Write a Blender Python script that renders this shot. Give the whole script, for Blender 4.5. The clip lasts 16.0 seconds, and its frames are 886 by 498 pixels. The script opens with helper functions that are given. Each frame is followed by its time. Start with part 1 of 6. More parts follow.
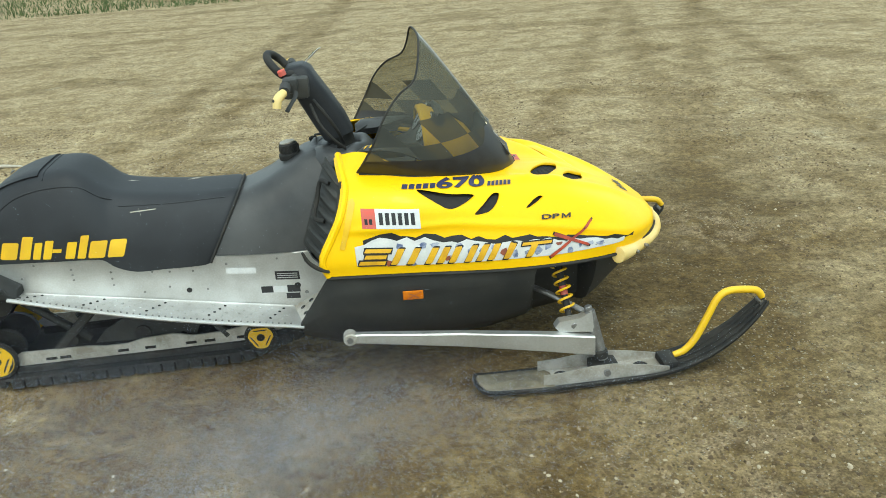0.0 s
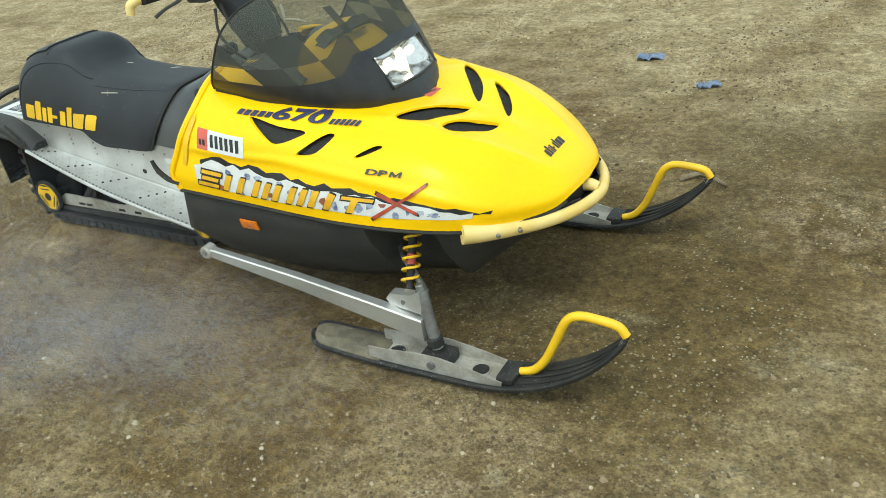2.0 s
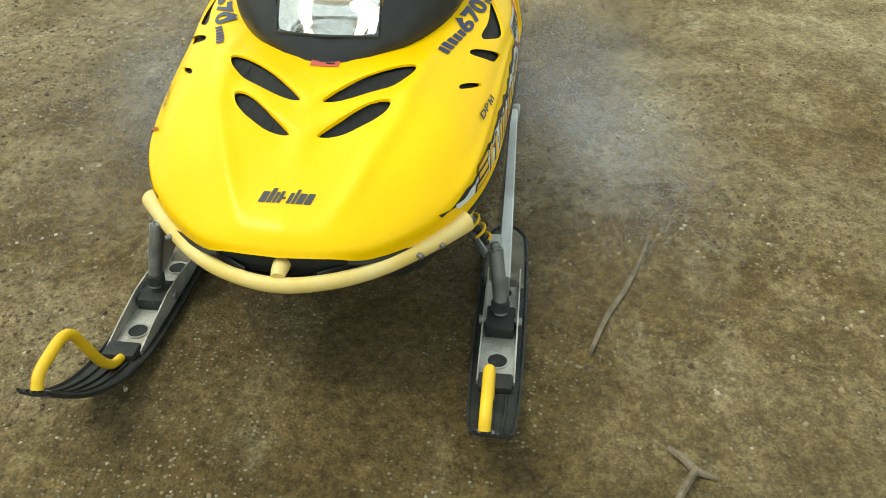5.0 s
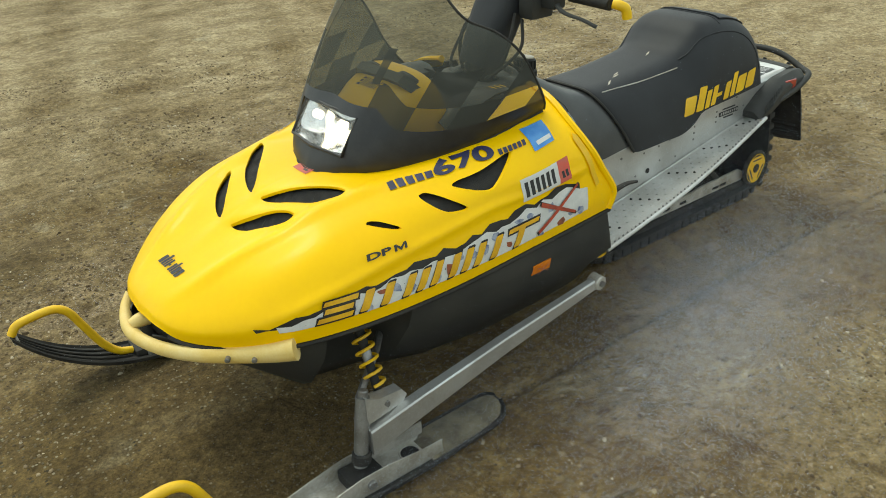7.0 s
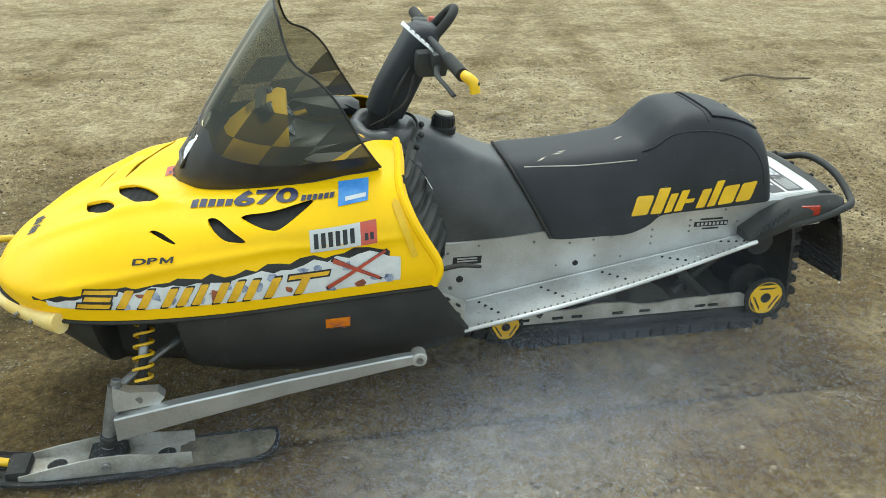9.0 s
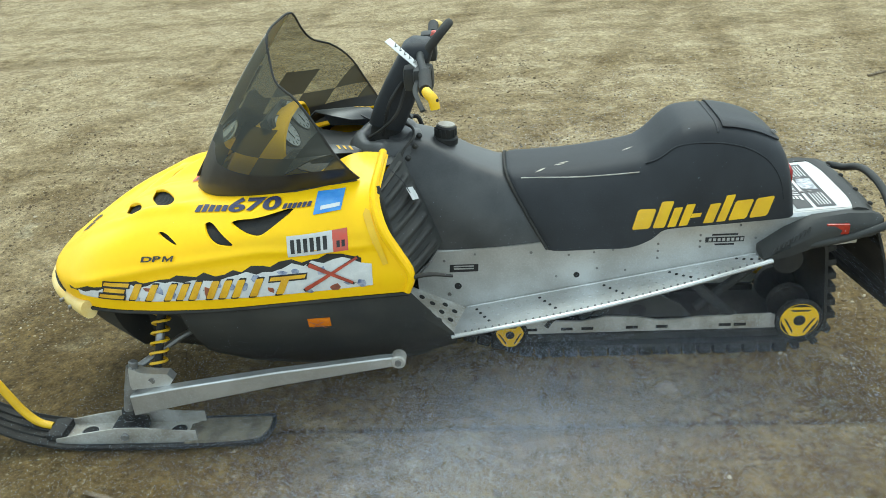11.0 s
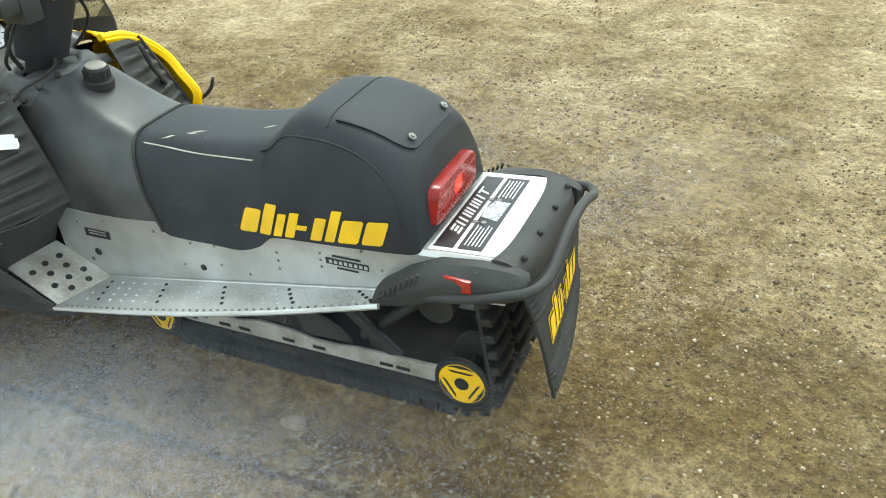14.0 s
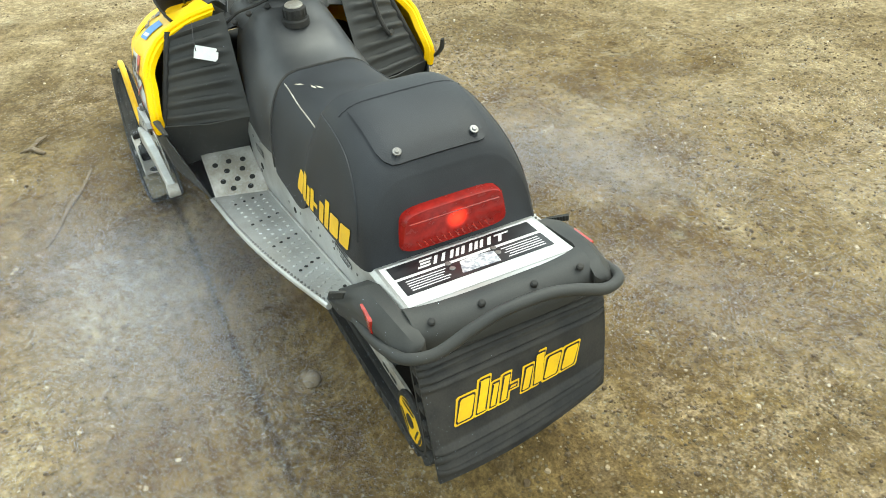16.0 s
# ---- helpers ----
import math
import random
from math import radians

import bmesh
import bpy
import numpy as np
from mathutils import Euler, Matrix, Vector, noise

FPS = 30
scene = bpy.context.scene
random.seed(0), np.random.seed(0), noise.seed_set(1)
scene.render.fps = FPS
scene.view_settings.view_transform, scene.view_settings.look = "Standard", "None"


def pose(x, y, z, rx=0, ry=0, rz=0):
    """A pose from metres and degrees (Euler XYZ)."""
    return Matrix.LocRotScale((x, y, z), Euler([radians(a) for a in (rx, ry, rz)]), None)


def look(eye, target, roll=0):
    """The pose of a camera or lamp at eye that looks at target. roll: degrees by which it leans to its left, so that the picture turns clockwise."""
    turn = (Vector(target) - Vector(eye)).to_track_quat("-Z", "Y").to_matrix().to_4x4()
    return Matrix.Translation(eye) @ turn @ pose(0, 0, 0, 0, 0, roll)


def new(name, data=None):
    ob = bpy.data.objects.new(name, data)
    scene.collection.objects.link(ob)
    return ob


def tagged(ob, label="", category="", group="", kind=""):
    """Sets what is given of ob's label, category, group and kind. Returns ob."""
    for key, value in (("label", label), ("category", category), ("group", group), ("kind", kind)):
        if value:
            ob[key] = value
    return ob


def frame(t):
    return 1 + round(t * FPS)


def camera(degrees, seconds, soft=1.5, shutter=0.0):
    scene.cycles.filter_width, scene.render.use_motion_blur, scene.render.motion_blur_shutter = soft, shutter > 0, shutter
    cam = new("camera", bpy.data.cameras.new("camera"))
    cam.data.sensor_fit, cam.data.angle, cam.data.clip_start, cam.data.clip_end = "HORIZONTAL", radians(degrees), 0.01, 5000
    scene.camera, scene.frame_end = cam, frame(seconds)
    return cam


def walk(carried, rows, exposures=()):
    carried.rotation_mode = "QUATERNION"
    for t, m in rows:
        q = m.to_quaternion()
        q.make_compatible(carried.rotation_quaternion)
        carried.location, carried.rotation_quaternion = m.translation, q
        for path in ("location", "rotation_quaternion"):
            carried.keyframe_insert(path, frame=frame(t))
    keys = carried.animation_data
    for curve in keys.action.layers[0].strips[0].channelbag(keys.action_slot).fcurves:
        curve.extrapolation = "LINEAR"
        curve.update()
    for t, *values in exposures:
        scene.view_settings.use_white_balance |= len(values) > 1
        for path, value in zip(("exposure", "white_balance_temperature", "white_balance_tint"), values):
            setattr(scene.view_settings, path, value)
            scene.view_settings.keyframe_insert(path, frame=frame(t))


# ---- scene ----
from mathutils.bvhtree import BVHTree

cam = camera(57.4, 16.0, soft=0.9)
PATH = [
    (0, (-0.779, -2.936, 1.624), (-0.603, -1.108, 0.832), -4.0),
    (0.5, (-0.354, -2.862, 1.615), (-0.367, -1.056, 0.755), -6.4),
    (1, (0.161, -2.722, 1.608), (-0.232, -1.032, 0.614), -8.0),
    (1.5, (0.649, -2.45, 1.588), (0.049, -0.839, 0.566), -6.5),
    (2, (1.133, -2.158, 1.553), (0.197, -0.691, 0.566), -8.6),
    (2.5, (1.494, -1.748, 1.558), (0.318, -0.487, 0.544), -8.7),
    (3, (1.704, -1.329, 1.556), (0.328, -0.317, 0.516), -10.0),
    (3.5, (1.838, -0.877, 1.564), (0.265, -0.248, 0.501), -6.5),
    (3.7, (1.858, -0.677, 1.517), (0.25, -0.13, 0.462), -5.1),
    (5.8, (1.517, 1.184, 1.543), (0.061, 0.313, 0.485), -5.0),
    (6, (1.426, 1.338, 1.569), (0.038, 0.301, 0.569), -6.2),
    (6.5, (1.066, 1.609, 1.571), (-0.183, 0.419, 0.559), -2.2),
    (7, (0.747, 1.932, 1.55), (-0.294, 0.508, 0.608), -3.2),
    (7.5, (0.42, 2.107, 1.553), (-0.398, 0.538, 0.62), -2.2),
    (8, (0.088, 2.209, 1.583), (-0.578, 0.562, 0.663), -1.8),
    (8.5, (-0.211, 2.402, 1.588), (-0.651, 0.657, 0.715), 1.7),
    (9, (-0.563, 2.42, 1.613), (-0.912, 0.669, 0.711), 1.1),
    (9.5, (-0.833, 2.4, 1.59), (-1.099, 0.642, 0.674), -0.2),
    (9.7, (-0.935, 2.44, 1.602), (-1.086, 0.671, 0.681), -0.7),
    (11.8, (-1.404, 2.518, 1.692), (-1.247, 0.742, 0.787), -3.9),
    (12, (-1.512, 2.427, 1.687), (-1.44, 0.66, 0.751), -0.9),
    (12.5, (-1.831, 2.227, 1.639), (-1.686, 0.488, 0.662), -3.0),
    (13, (-2.211, 2.059, 1.646), (-1.863, 0.385, 0.609), -3.5),
    (13.5, (-2.524, 1.801, 1.606), (-2.086, 0.211, 0.474), -2.6),
    (14, (-2.823, 1.574, 1.594), (-2.099, 0.068, 0.495), -4.2),
    (14.5, (-3.08, 1.344, 1.596), (-2.056, 0.067, 0.448), -5.9),
    (15, (-3.216, 1.028, 1.578), (-2.079, -0.122, 0.4), -3.6),
    (15.5, (-3.406, 0.812, 1.577), (-2.02, -0.051, 0.421), -4.2),
    (16, (-3.484, 0.602, 1.576), (-1.954, -0.032, 0.456), -5.8),
]
EXPOSURES = [(0, 0.35, 5850, -8), (2, 0.33, 5950, -7), (3.5, 0.40, 6050, -7), (6, 0.16, 6450, -10), (7, 0.10, 6450, -5), (8.5, 0.30, 6050, -4), (9.5, 0.56, 5800, -5), (11.8, 0.53, 5650, -7), (12, 0.53, 5650, -7), (12.5, 0.74, 5800, -6), (13.5, 0.95, 5900, -5), (14.5, 0.96, 6150, -5), (16, 1.02, 6250, -5)]
walk(cam, [(t, look(eye, target, roll)) for t, eye, target, roll in PATH], EXPOSURES)

# ---- light ----
world = bpy.data.worlds.new("overcast_sky")
scene.world = world
world.use_nodes = True
wn = world.node_tree
sky = wn.nodes.new("ShaderNodeTexSky")
sky.sky_type, sky.sun_disc = "NISHITA", False
sky.sun_elevation, sky.sun_rotation = radians(52), radians(200)
sky.air_density, sky.dust_density, sky.ozone_density = 1.0, 4.0, 1.0
grey = wn.nodes.new("ShaderNodeMix")
grey.data_type, grey.blend_type = "RGBA", "MIX"
grey.inputs[0].default_value = 0.6
grey.inputs[7].default_value = (7.6, 7.7, 7.4, 1)
wn.links.new(sky.outputs[0], grey.inputs[6])
wn.links.new(grey.outputs[2], wn.nodes["Background"].inputs[0])
wn.nodes["Background"].inputs[1].default_value = 0.16
sun = new("sun", bpy.data.lights.new("sun", "SUN"))
sun.data.energy, sun.data.angle, sun.data.color = 1.1, radians(14), (1.0, 0.95, 0.86)
sun.matrix_world = look((0, 0, 8), (-1.6, 3.4, 0))


# ---- materials ----
def surf(name, c1, c2, scale=8.0, rough=0.5, metal=0.0, bump=0.0, bump_scale=200.0, coat=0.0, spread=0.12, spec=0.5):
    """A surface of two tones mixed by noise at two scales, with fine relief."""
    m = bpy.data.materials.new(name)
    m.use_nodes = True
    t, p = m.node_tree, m.node_tree.nodes["Principled BSDF"]
    co = t.nodes.new("ShaderNodeTexCoord")
    big, fine = t.nodes.new("ShaderNodeTexNoise"), t.nodes.new("ShaderNodeTexNoise")
    big.inputs["Scale"].default_value, big.inputs["Detail"].default_value = scale, 6
    fine.inputs["Scale"].default_value, fine.inputs["Detail"].default_value = bump_scale, 3
    add = t.nodes.new("ShaderNodeMath")
    add.operation = "MULTIPLY_ADD"
    add.inputs[1].default_value = 0.3
    ramp = t.nodes.new("ShaderNodeValToRGB")
    ramp.color_ramp.elements[0].position, ramp.color_ramp.elements[1].position = 0.5, 0.8
    ramp.color_ramp.elements[0].color, ramp.color_ramp.elements[1].color = (*c1, 1), (*c2, 1)
    for n in (big, fine):
        t.links.new(co.outputs["Object"], n.inputs["Vector"])
    t.links.new(fine.outputs[0], add.inputs[0])
    t.links.new(big.outputs[0], add.inputs[2])
    t.links.new(add.outputs[0], ramp.inputs[0])
    t.links.new(ramp.outputs[0], p.inputs["Base Color"])
    rr = t.nodes.new("ShaderNodeMapRange")
    rr.inputs["To Min"].default_value, rr.inputs["To Max"].default_value = max(0.02, rough - spread), min(1, rough + spread)
    t.links.new(big.outputs[0], rr.inputs["Value"])
    t.links.new(rr.outputs[0], p.inputs["Roughness"])
    p.inputs["Metallic"].default_value = metal
    p.inputs["Coat Weight"].default_value = coat
    p.inputs["Coat Roughness"].default_value = 0.12
    p.inputs["Specular IOR Level"].default_value = spec
    if bump:
        b = t.nodes.new("ShaderNodeBump")
        b.inputs["Strength"].default_value, b.inputs["Distance"].default_value = bump, 0.002
        t.links.new(fine.outputs[0], b.inputs["Height"])
        t.links.new(b.outputs[0], p.inputs["Normal"])
    return m


def smoke_plastic(name, tint, gloss):
    """A tinted see-through sheet with a polished face."""
    m = bpy.data.materials.new(name)
    m.use_nodes = True
    t = m.node_tree
    t.nodes.remove(t.nodes["Principled BSDF"])
    clear, shine, mix = t.nodes.new("ShaderNodeBsdfTransparent"), t.nodes.new("ShaderNodeBsdfGlossy"), t.nodes.new("ShaderNodeMixShader")
    clear.inputs[0].default_value = (*tint, 1)
    shine.inputs["Roughness"].default_value = 0.3
    lw = t.nodes.new("ShaderNodeLayerWeight")
    lw.inputs[0].default_value = gloss
    t.links.new(lw.outputs["Fresnel"], mix.inputs[0])
    # Grey veil in the colour: scuffed plastic plus smoke haze and mirrored sky.
    scuff_haze, veil = t.nodes.new("ShaderNodeBsdfDiffuse"), t.nodes.new("ShaderNodeMixShader")
    scuff_haze.inputs[0].default_value = (0.30, 0.31, 0.28, 1)
    veil.inputs[0].default_value = 0.18
    t.links.new(clear.outputs[0], veil.inputs[1])
    t.links.new(scuff_haze.outputs[0], veil.inputs[2])
    t.links.new(veil.outputs[0], mix.inputs[1])
    t.links.new(shine.outputs[0], mix.inputs[2])
    t.links.new(mix.outputs[0], t.nodes["Material Output"].inputs[0])
    return m


YELLOW = surf("yellow_paint", (0.97, 0.590, 0.0005), (0.93, 0.545, 0.0005), 3, 0.40, coat=0.06, bump=0.02, bump_scale=60, spec=0.20)
YELLOW_TUBE = surf("yellow_plastic", (0.85, 0.53, 0.01), (0.72, 0.43, 0.015), 12, 0.45, bump=0.05)
CREAM = surf("pale_yellow_plastic", (0.80, 0.62, 0.26), (0.74, 0.52, 0.14), 9, 0.5, bump=0.06)
PAN = surf("black_belly_plastic", (0.030, 0.031, 0.031), (0.050, 0.049, 0.045), 6, 0.58, bump=0.1, bump_scale=350, spec=0.3)
VINYL = surf("black_vinyl", (0.016, 0.017, 0.020), (0.030, 0.032, 0.037), 5, 0.55, bump=0.18, bump_scale=420, spec=0.3)
TANK = surf("black_tank_plastic", (0.026, 0.027, 0.029), (0.062, 0.062, 0.063), 6, 0.40, bump=0.08, bump_scale=300)
RUBBER = surf("black_rubber", (0.018, 0.018, 0.018), (0.040, 0.037, 0.033), 14, 0.7, bump=0.2, spec=0.3)
DARK = surf("dark_mesh", (0.010, 0.010, 0.010), (0.022, 0.020, 0.018), 60, 0.8, bump=0.6, bump_scale=500)
BLACK = surf("black_print", (0.012, 0.012, 0.014), (0.022, 0.022, 0.024), 20, 0.4)
ALU = surf("brushed_aluminium", (0.62, 0.62, 0.61), (0.46, 0.45, 0.43), 7, 0.42, metal=0.75, bump=0.08, bump_scale=160)
ALU_DIRTY = surf("dirty_aluminium", (0.58, 0.56, 0.52), (0.33, 0.30, 0.25), 11, 0.55, metal=0.45, bump=0.2, bump_scale=120)
STEEL = surf("grey_steel", (0.30, 0.30, 0.30), (0.18, 0.17, 0.16), 16, 0.45, metal=0.7, bump=0.1)
CHROME = surf("chrome", (0.80, 0.80, 0.80), (0.70, 0.70, 0.70), 30, 0.12, metal=1.0, spread=0.05)
WHITE = surf("white_sticker", (0.70, 0.70, 0.69), (0.60, 0.60, 0.60), 25, 0.45)
REDPRINT = surf("red_sticker", (0.62, 0.09, 0.06), (0.50, 0.12, 0.09), 30, 0.5)
REDMETAL = surf("red_print", (0.48, 0.07, 0.03), (0.30, 0.05, 0.03), 35, 0.4)
BLUE = surf("blue_sticker", (0.05, 0.22, 0.62), (0.10, 0.30, 0.66), 30, 0.45)
NAVY = surf("navy_print", (0.015, 0.018, 0.06), (0.03, 0.03, 0.09), 30, 0.4)
ROCKBLUE = surf("blue_rock_print", (0.10, 0.13, 0.25), (0.42, 0.45, 0.55), 45, 0.4)
BRICKRED = surf("rust_rock_print", (0.36, 0.10, 0.04), (0.20, 0.07, 0.05), 40, 0.4)
GOLD = surf("gold_letter_print", (0.80, 0.46, 0.02), (0.62, 0.33, 0.015), 18, 0.4)
ORANGE = surf("orange_reflector", (0.80, 0.24, 0.01), (0.62, 0.16, 0.005), 60, 0.25, coat=0.5)
REFLECT = surf("red_reflector", (0.40, 0.03, 0.015), (0.25, 0.015, 0.01), 80, 0.2, coat=0.6)
DUST = surf("caked_dirt", (0.10, 0.085, 0.058), (0.20, 0.172, 0.118), 22, 0.92, bump=0.6, bump_scale=140)
DIAL = surf("dial_face", (0.50, 0.53, 0.57), (0.36, 0.39, 0.43), 45, 0.3, coat=0.3)
WOOD = surf("weathered_wood", (0.22, 0.17, 0.11), (0.12, 0.09, 0.055), 25, 0.85, bump=0.4)
PALE = surf("bleached_wood", (0.52, 0.48, 0.40), (0.38, 0.34, 0.27), 20, 0.8, bump=0.3)
LITTER = surf("blue_plastic_scrap", (0.10, 0.14, 0.25), (0.20, 0.24, 0.33), 30, 0.5)
FUME = surf("exhaust_fume", (0.62, 0.71, 0.90), (0.70, 0.77, 0.93), 2, 0.9)
GRASS = surf("grass", (0.05, 0.085, 0.022), (0.10, 0.13, 0.04), 3, 0.8)
SMOKE = smoke_plastic("smoked_windshield", (0.46, 0.46, 0.40), 0.035)
CHECK = smoke_plastic("dark_check_print", (0.09, 0.09, 0.085), 0.035)
# Pale blotches mixed into the lens stand in for the sky it reflects.
HEADLENS = bpy.data.materials.new("whitened_clear_lens")
HEADLENS.use_nodes = True
ht, hp = HEADLENS.node_tree, HEADLENS.node_tree.nodes["Principled BSDF"]
hp.inputs["Base Color"].default_value, hp.inputs["Roughness"].default_value = (0.85, 0.86, 0.86, 1), 0.12
hw, hm, hx = ht.nodes.new("ShaderNodeTexNoise"), ht.nodes.new("ShaderNodeBsdfTransparent"), ht.nodes.new("ShaderNodeMixShader")
hw.inputs["Scale"].default_value = 13
hr = ht.nodes.new("ShaderNodeValToRGB")
hr.color_ramp.elements[0].position, hr.color_ramp.elements[1].position = 0.30, 0.70
hr.color_ramp.elements[0].color, hr.color_ramp.elements[1].color = (0.04, 0.04, 0.04, 1), (0.32, 0.32, 0.32, 1)
ht.links.new(hw.outputs[0], hr.inputs[0])
ht.links.new(hr.outputs[0], hx.inputs[0])
ht.links.new(hm.outputs[0], hx.inputs[1])
ht.links.new(hp.outputs[0], hx.inputs[2])
ht.links.new(hx.outputs[0], ht.nodes["Material Output"].inputs[0])


def taillight_material():
    m = surf("lit_red_lens", (0.22, 0.010, 0.008), (0.12, 0.006, 0.005), 40, 0.25, coat=0.1, spec=0.3)
    t, p = m.node_tree, m.node_tree.nodes["Principled BSDF"]
    co, gap = t.nodes.new("ShaderNodeTexCoord"), t.nodes.new("ShaderNodeVectorMath")
    gap.operation, gap.inputs[1].default_value = "DISTANCE", (-2.12, -0.005, 0.645)
    fall = t.nodes.new("ShaderNodeMapRange")
    fall.interpolation_type = "SMOOTHERSTEP"
    for key, v in (("From Min", 0.0), ("From Max", 0.036), ("To Min", 1.3), ("To Max", 0.05)):
        fall.inputs[key].default_value = v
    t.links.new(co.outputs["Object"], gap.inputs[0])
    t.links.new(gap.outputs["Value"], fall.inputs["Value"])
    t.links.new(fall.outputs[0], p.inputs["Emission Strength"])
    p.inputs["Emission Color"].default_value = (1.0, 0.03, 0.01, 1)
    return m


TAIL = taillight_material()
BULB = bpy.data.materials.new("lit_bulb")
BULB.use_nodes = True
BULB.node_tree.nodes["Principled BSDF"].inputs["Emission Color"].default_value = (1.0, 0.82, 0.55, 1)
BULB.node_tree.nodes["Principled BSDF"].inputs["Emission Strength"].default_value = 3.0


def ground_material():
    m = bpy.data.materials.new("gravel_dirt")
    m.use_nodes = True
    t, p = m.node_tree, m.node_tree.nodes["Principled BSDF"]
    co = t.nodes.new("ShaderNodeTexCoord")

    def noise_of(scale, detail, stretch=(1, 1, 1), turn=0):
        n, mp = t.nodes.new("ShaderNodeTexNoise"), t.nodes.new("ShaderNodeMapping")
        n.inputs["Scale"].default_value, n.inputs["Detail"].default_value = scale, detail
        n.inputs["Roughness"].default_value = 0.62
        mp.inputs["Scale"].default_value, mp.inputs["Rotation"].default_value = stretch, (0, 0, turn)
        t.links.new(co.outputs["Object"], mp.inputs[0])
        t.links.new(mp.outputs[0], n.inputs["Vector"])
        return n.outputs[0]

    def ramp_of(value, a, b, ca, cb):
        r = t.nodes.new("ShaderNodeValToRGB")
        r.color_ramp.elements[0].position, r.color_ramp.elements[1].position = a, b
        r.color_ramp.elements[0].color, r.color_ramp.elements[1].color = (*ca, 1), (*cb, 1)
        t.links.new(value, r.inputs[0])
        return r.outputs[0]

    def mix_of(fac, a, b, how="MIX"):
        x = t.nodes.new("ShaderNodeMix")
        x.data_type, x.blend_type = "RGBA", how
        for v, i in ((fac, 0), (a, 6), (b, 7)):
            if isinstance(v, (float, int)):
                x.inputs[i].default_value = v if i == 0 else (v, v, v, 1)
            else:
                t.links.new(v, x.inputs[i])
        return x.outputs[2]

    blotchy = noise_of(0.7, 9)
    ruts = noise_of(1.2, 7, (0.35, 1.2, 1), 0.30)
    streaks = noise_of(1.7, 8, (0.6, 1.8, 1), -0.5)
    grit = noise_of(110, 6)
    crumbs = noise_of(32, 10)
    spots = noise_of(4.0, 12)
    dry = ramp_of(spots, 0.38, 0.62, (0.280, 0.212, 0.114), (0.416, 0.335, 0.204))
    dark_soil = ramp_of(spots, 0.40, 0.64, (0.117, 0.077, 0.027), (0.187, 0.128, 0.049))
    # The soil darkens in a ragged ellipse centred under the machine.
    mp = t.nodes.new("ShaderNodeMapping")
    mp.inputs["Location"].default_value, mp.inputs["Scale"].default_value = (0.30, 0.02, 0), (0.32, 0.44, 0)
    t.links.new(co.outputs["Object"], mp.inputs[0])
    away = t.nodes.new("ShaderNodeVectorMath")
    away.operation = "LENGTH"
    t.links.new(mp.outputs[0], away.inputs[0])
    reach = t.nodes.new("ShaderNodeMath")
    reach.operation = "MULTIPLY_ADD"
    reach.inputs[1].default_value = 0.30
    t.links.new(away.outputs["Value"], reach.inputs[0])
    t.links.new(blotchy, reach.inputs[2])
    soil = mix_of(ramp_of(reach.outputs[0], 0.62, 0.86, (0, 0, 0), (1, 1, 1)), dark_soil, dry)
    soil = mix_of(ramp_of(ruts, 0.50, 0.62, (0, 0, 0), (0.55, 0.55, 0.55)), soil, dark_soil)
    soil = mix_of(ramp_of(streaks, 0.54, 0.64, (0, 0, 0), (0.5, 0.5, 0.5)), soil, dry)
    # tyre tracks of damp pressed dirt: lines with a slope, a place and a width
    xyz = t.nodes.new("ShaderNodeSeparateXYZ")
    t.links.new(co.outputs["Object"], xyz.inputs[0])

    def sum_of(a, k, c):
        n = t.nodes.new("ShaderNodeMath")
        n.operation = "MULTIPLY_ADD"
        n.inputs[1].default_value = k
        for v, i in ((a, 0), (c, 2)):
            if isinstance(v, (float, int)):
                n.inputs[i].default_value = v
            else:
                t.links.new(v, n.inputs[i])
        return n.outputs[0]

    def band_of(along, across, slope, place, width, wander):
        d = sum_of(along, -slope, sum_of(across, 1.0, -place))
        d = sum_of(streaks, wander, sum_of(d, 1.0, -0.5 * wander))
        n = t.nodes.new("ShaderNodeMath")
        n.operation = "ABSOLUTE"
        t.links.new(d, n.inputs[0])
        return ramp_of(n.outputs[0], width * 0.3, width, (1, 1, 1), (0, 0, 0))

    X, Y = xyz.outputs[0], xyz.outputs[1]
    broken = ramp_of(noise_of(1.4, 8), 0.36, 0.56, (0.18, 0.18, 0.18), (0.55, 0.55, 0.55))
    for slope, place, width in ((0.40, 0.69, 0.26), (0.40, -0.55, 0.20), (0.14, -2.49, 0.24), (0.20, -3.4, 0.26), (0.28, 0.78, 0.24), (0.24, 2.2, 0.24)):
        soil = mix_of(mix_of(1.0, broken, band_of(Y, X, slope, place, width, 0.5), "MULTIPLY"), soil, dark_soil)
    # The thin groove's dark is painted in colour, as its dip hardly shades itself.
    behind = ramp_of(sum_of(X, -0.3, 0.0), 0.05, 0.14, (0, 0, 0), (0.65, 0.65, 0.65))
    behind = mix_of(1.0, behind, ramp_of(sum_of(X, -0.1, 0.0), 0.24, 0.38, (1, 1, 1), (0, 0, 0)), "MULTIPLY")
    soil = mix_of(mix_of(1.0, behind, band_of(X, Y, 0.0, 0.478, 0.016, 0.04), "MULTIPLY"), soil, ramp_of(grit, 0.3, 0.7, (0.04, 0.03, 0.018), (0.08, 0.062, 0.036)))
    crust = ramp_of(noise_of(3.1, 11), 0.615, 0.67, (0, 0, 0), (0.4, 0.4, 0.4))
    soil = mix_of(crust, soil, ramp_of(spots, 0.4, 0.6, (0.30, 0.26, 0.17), (0.42, 0.38, 0.28)))
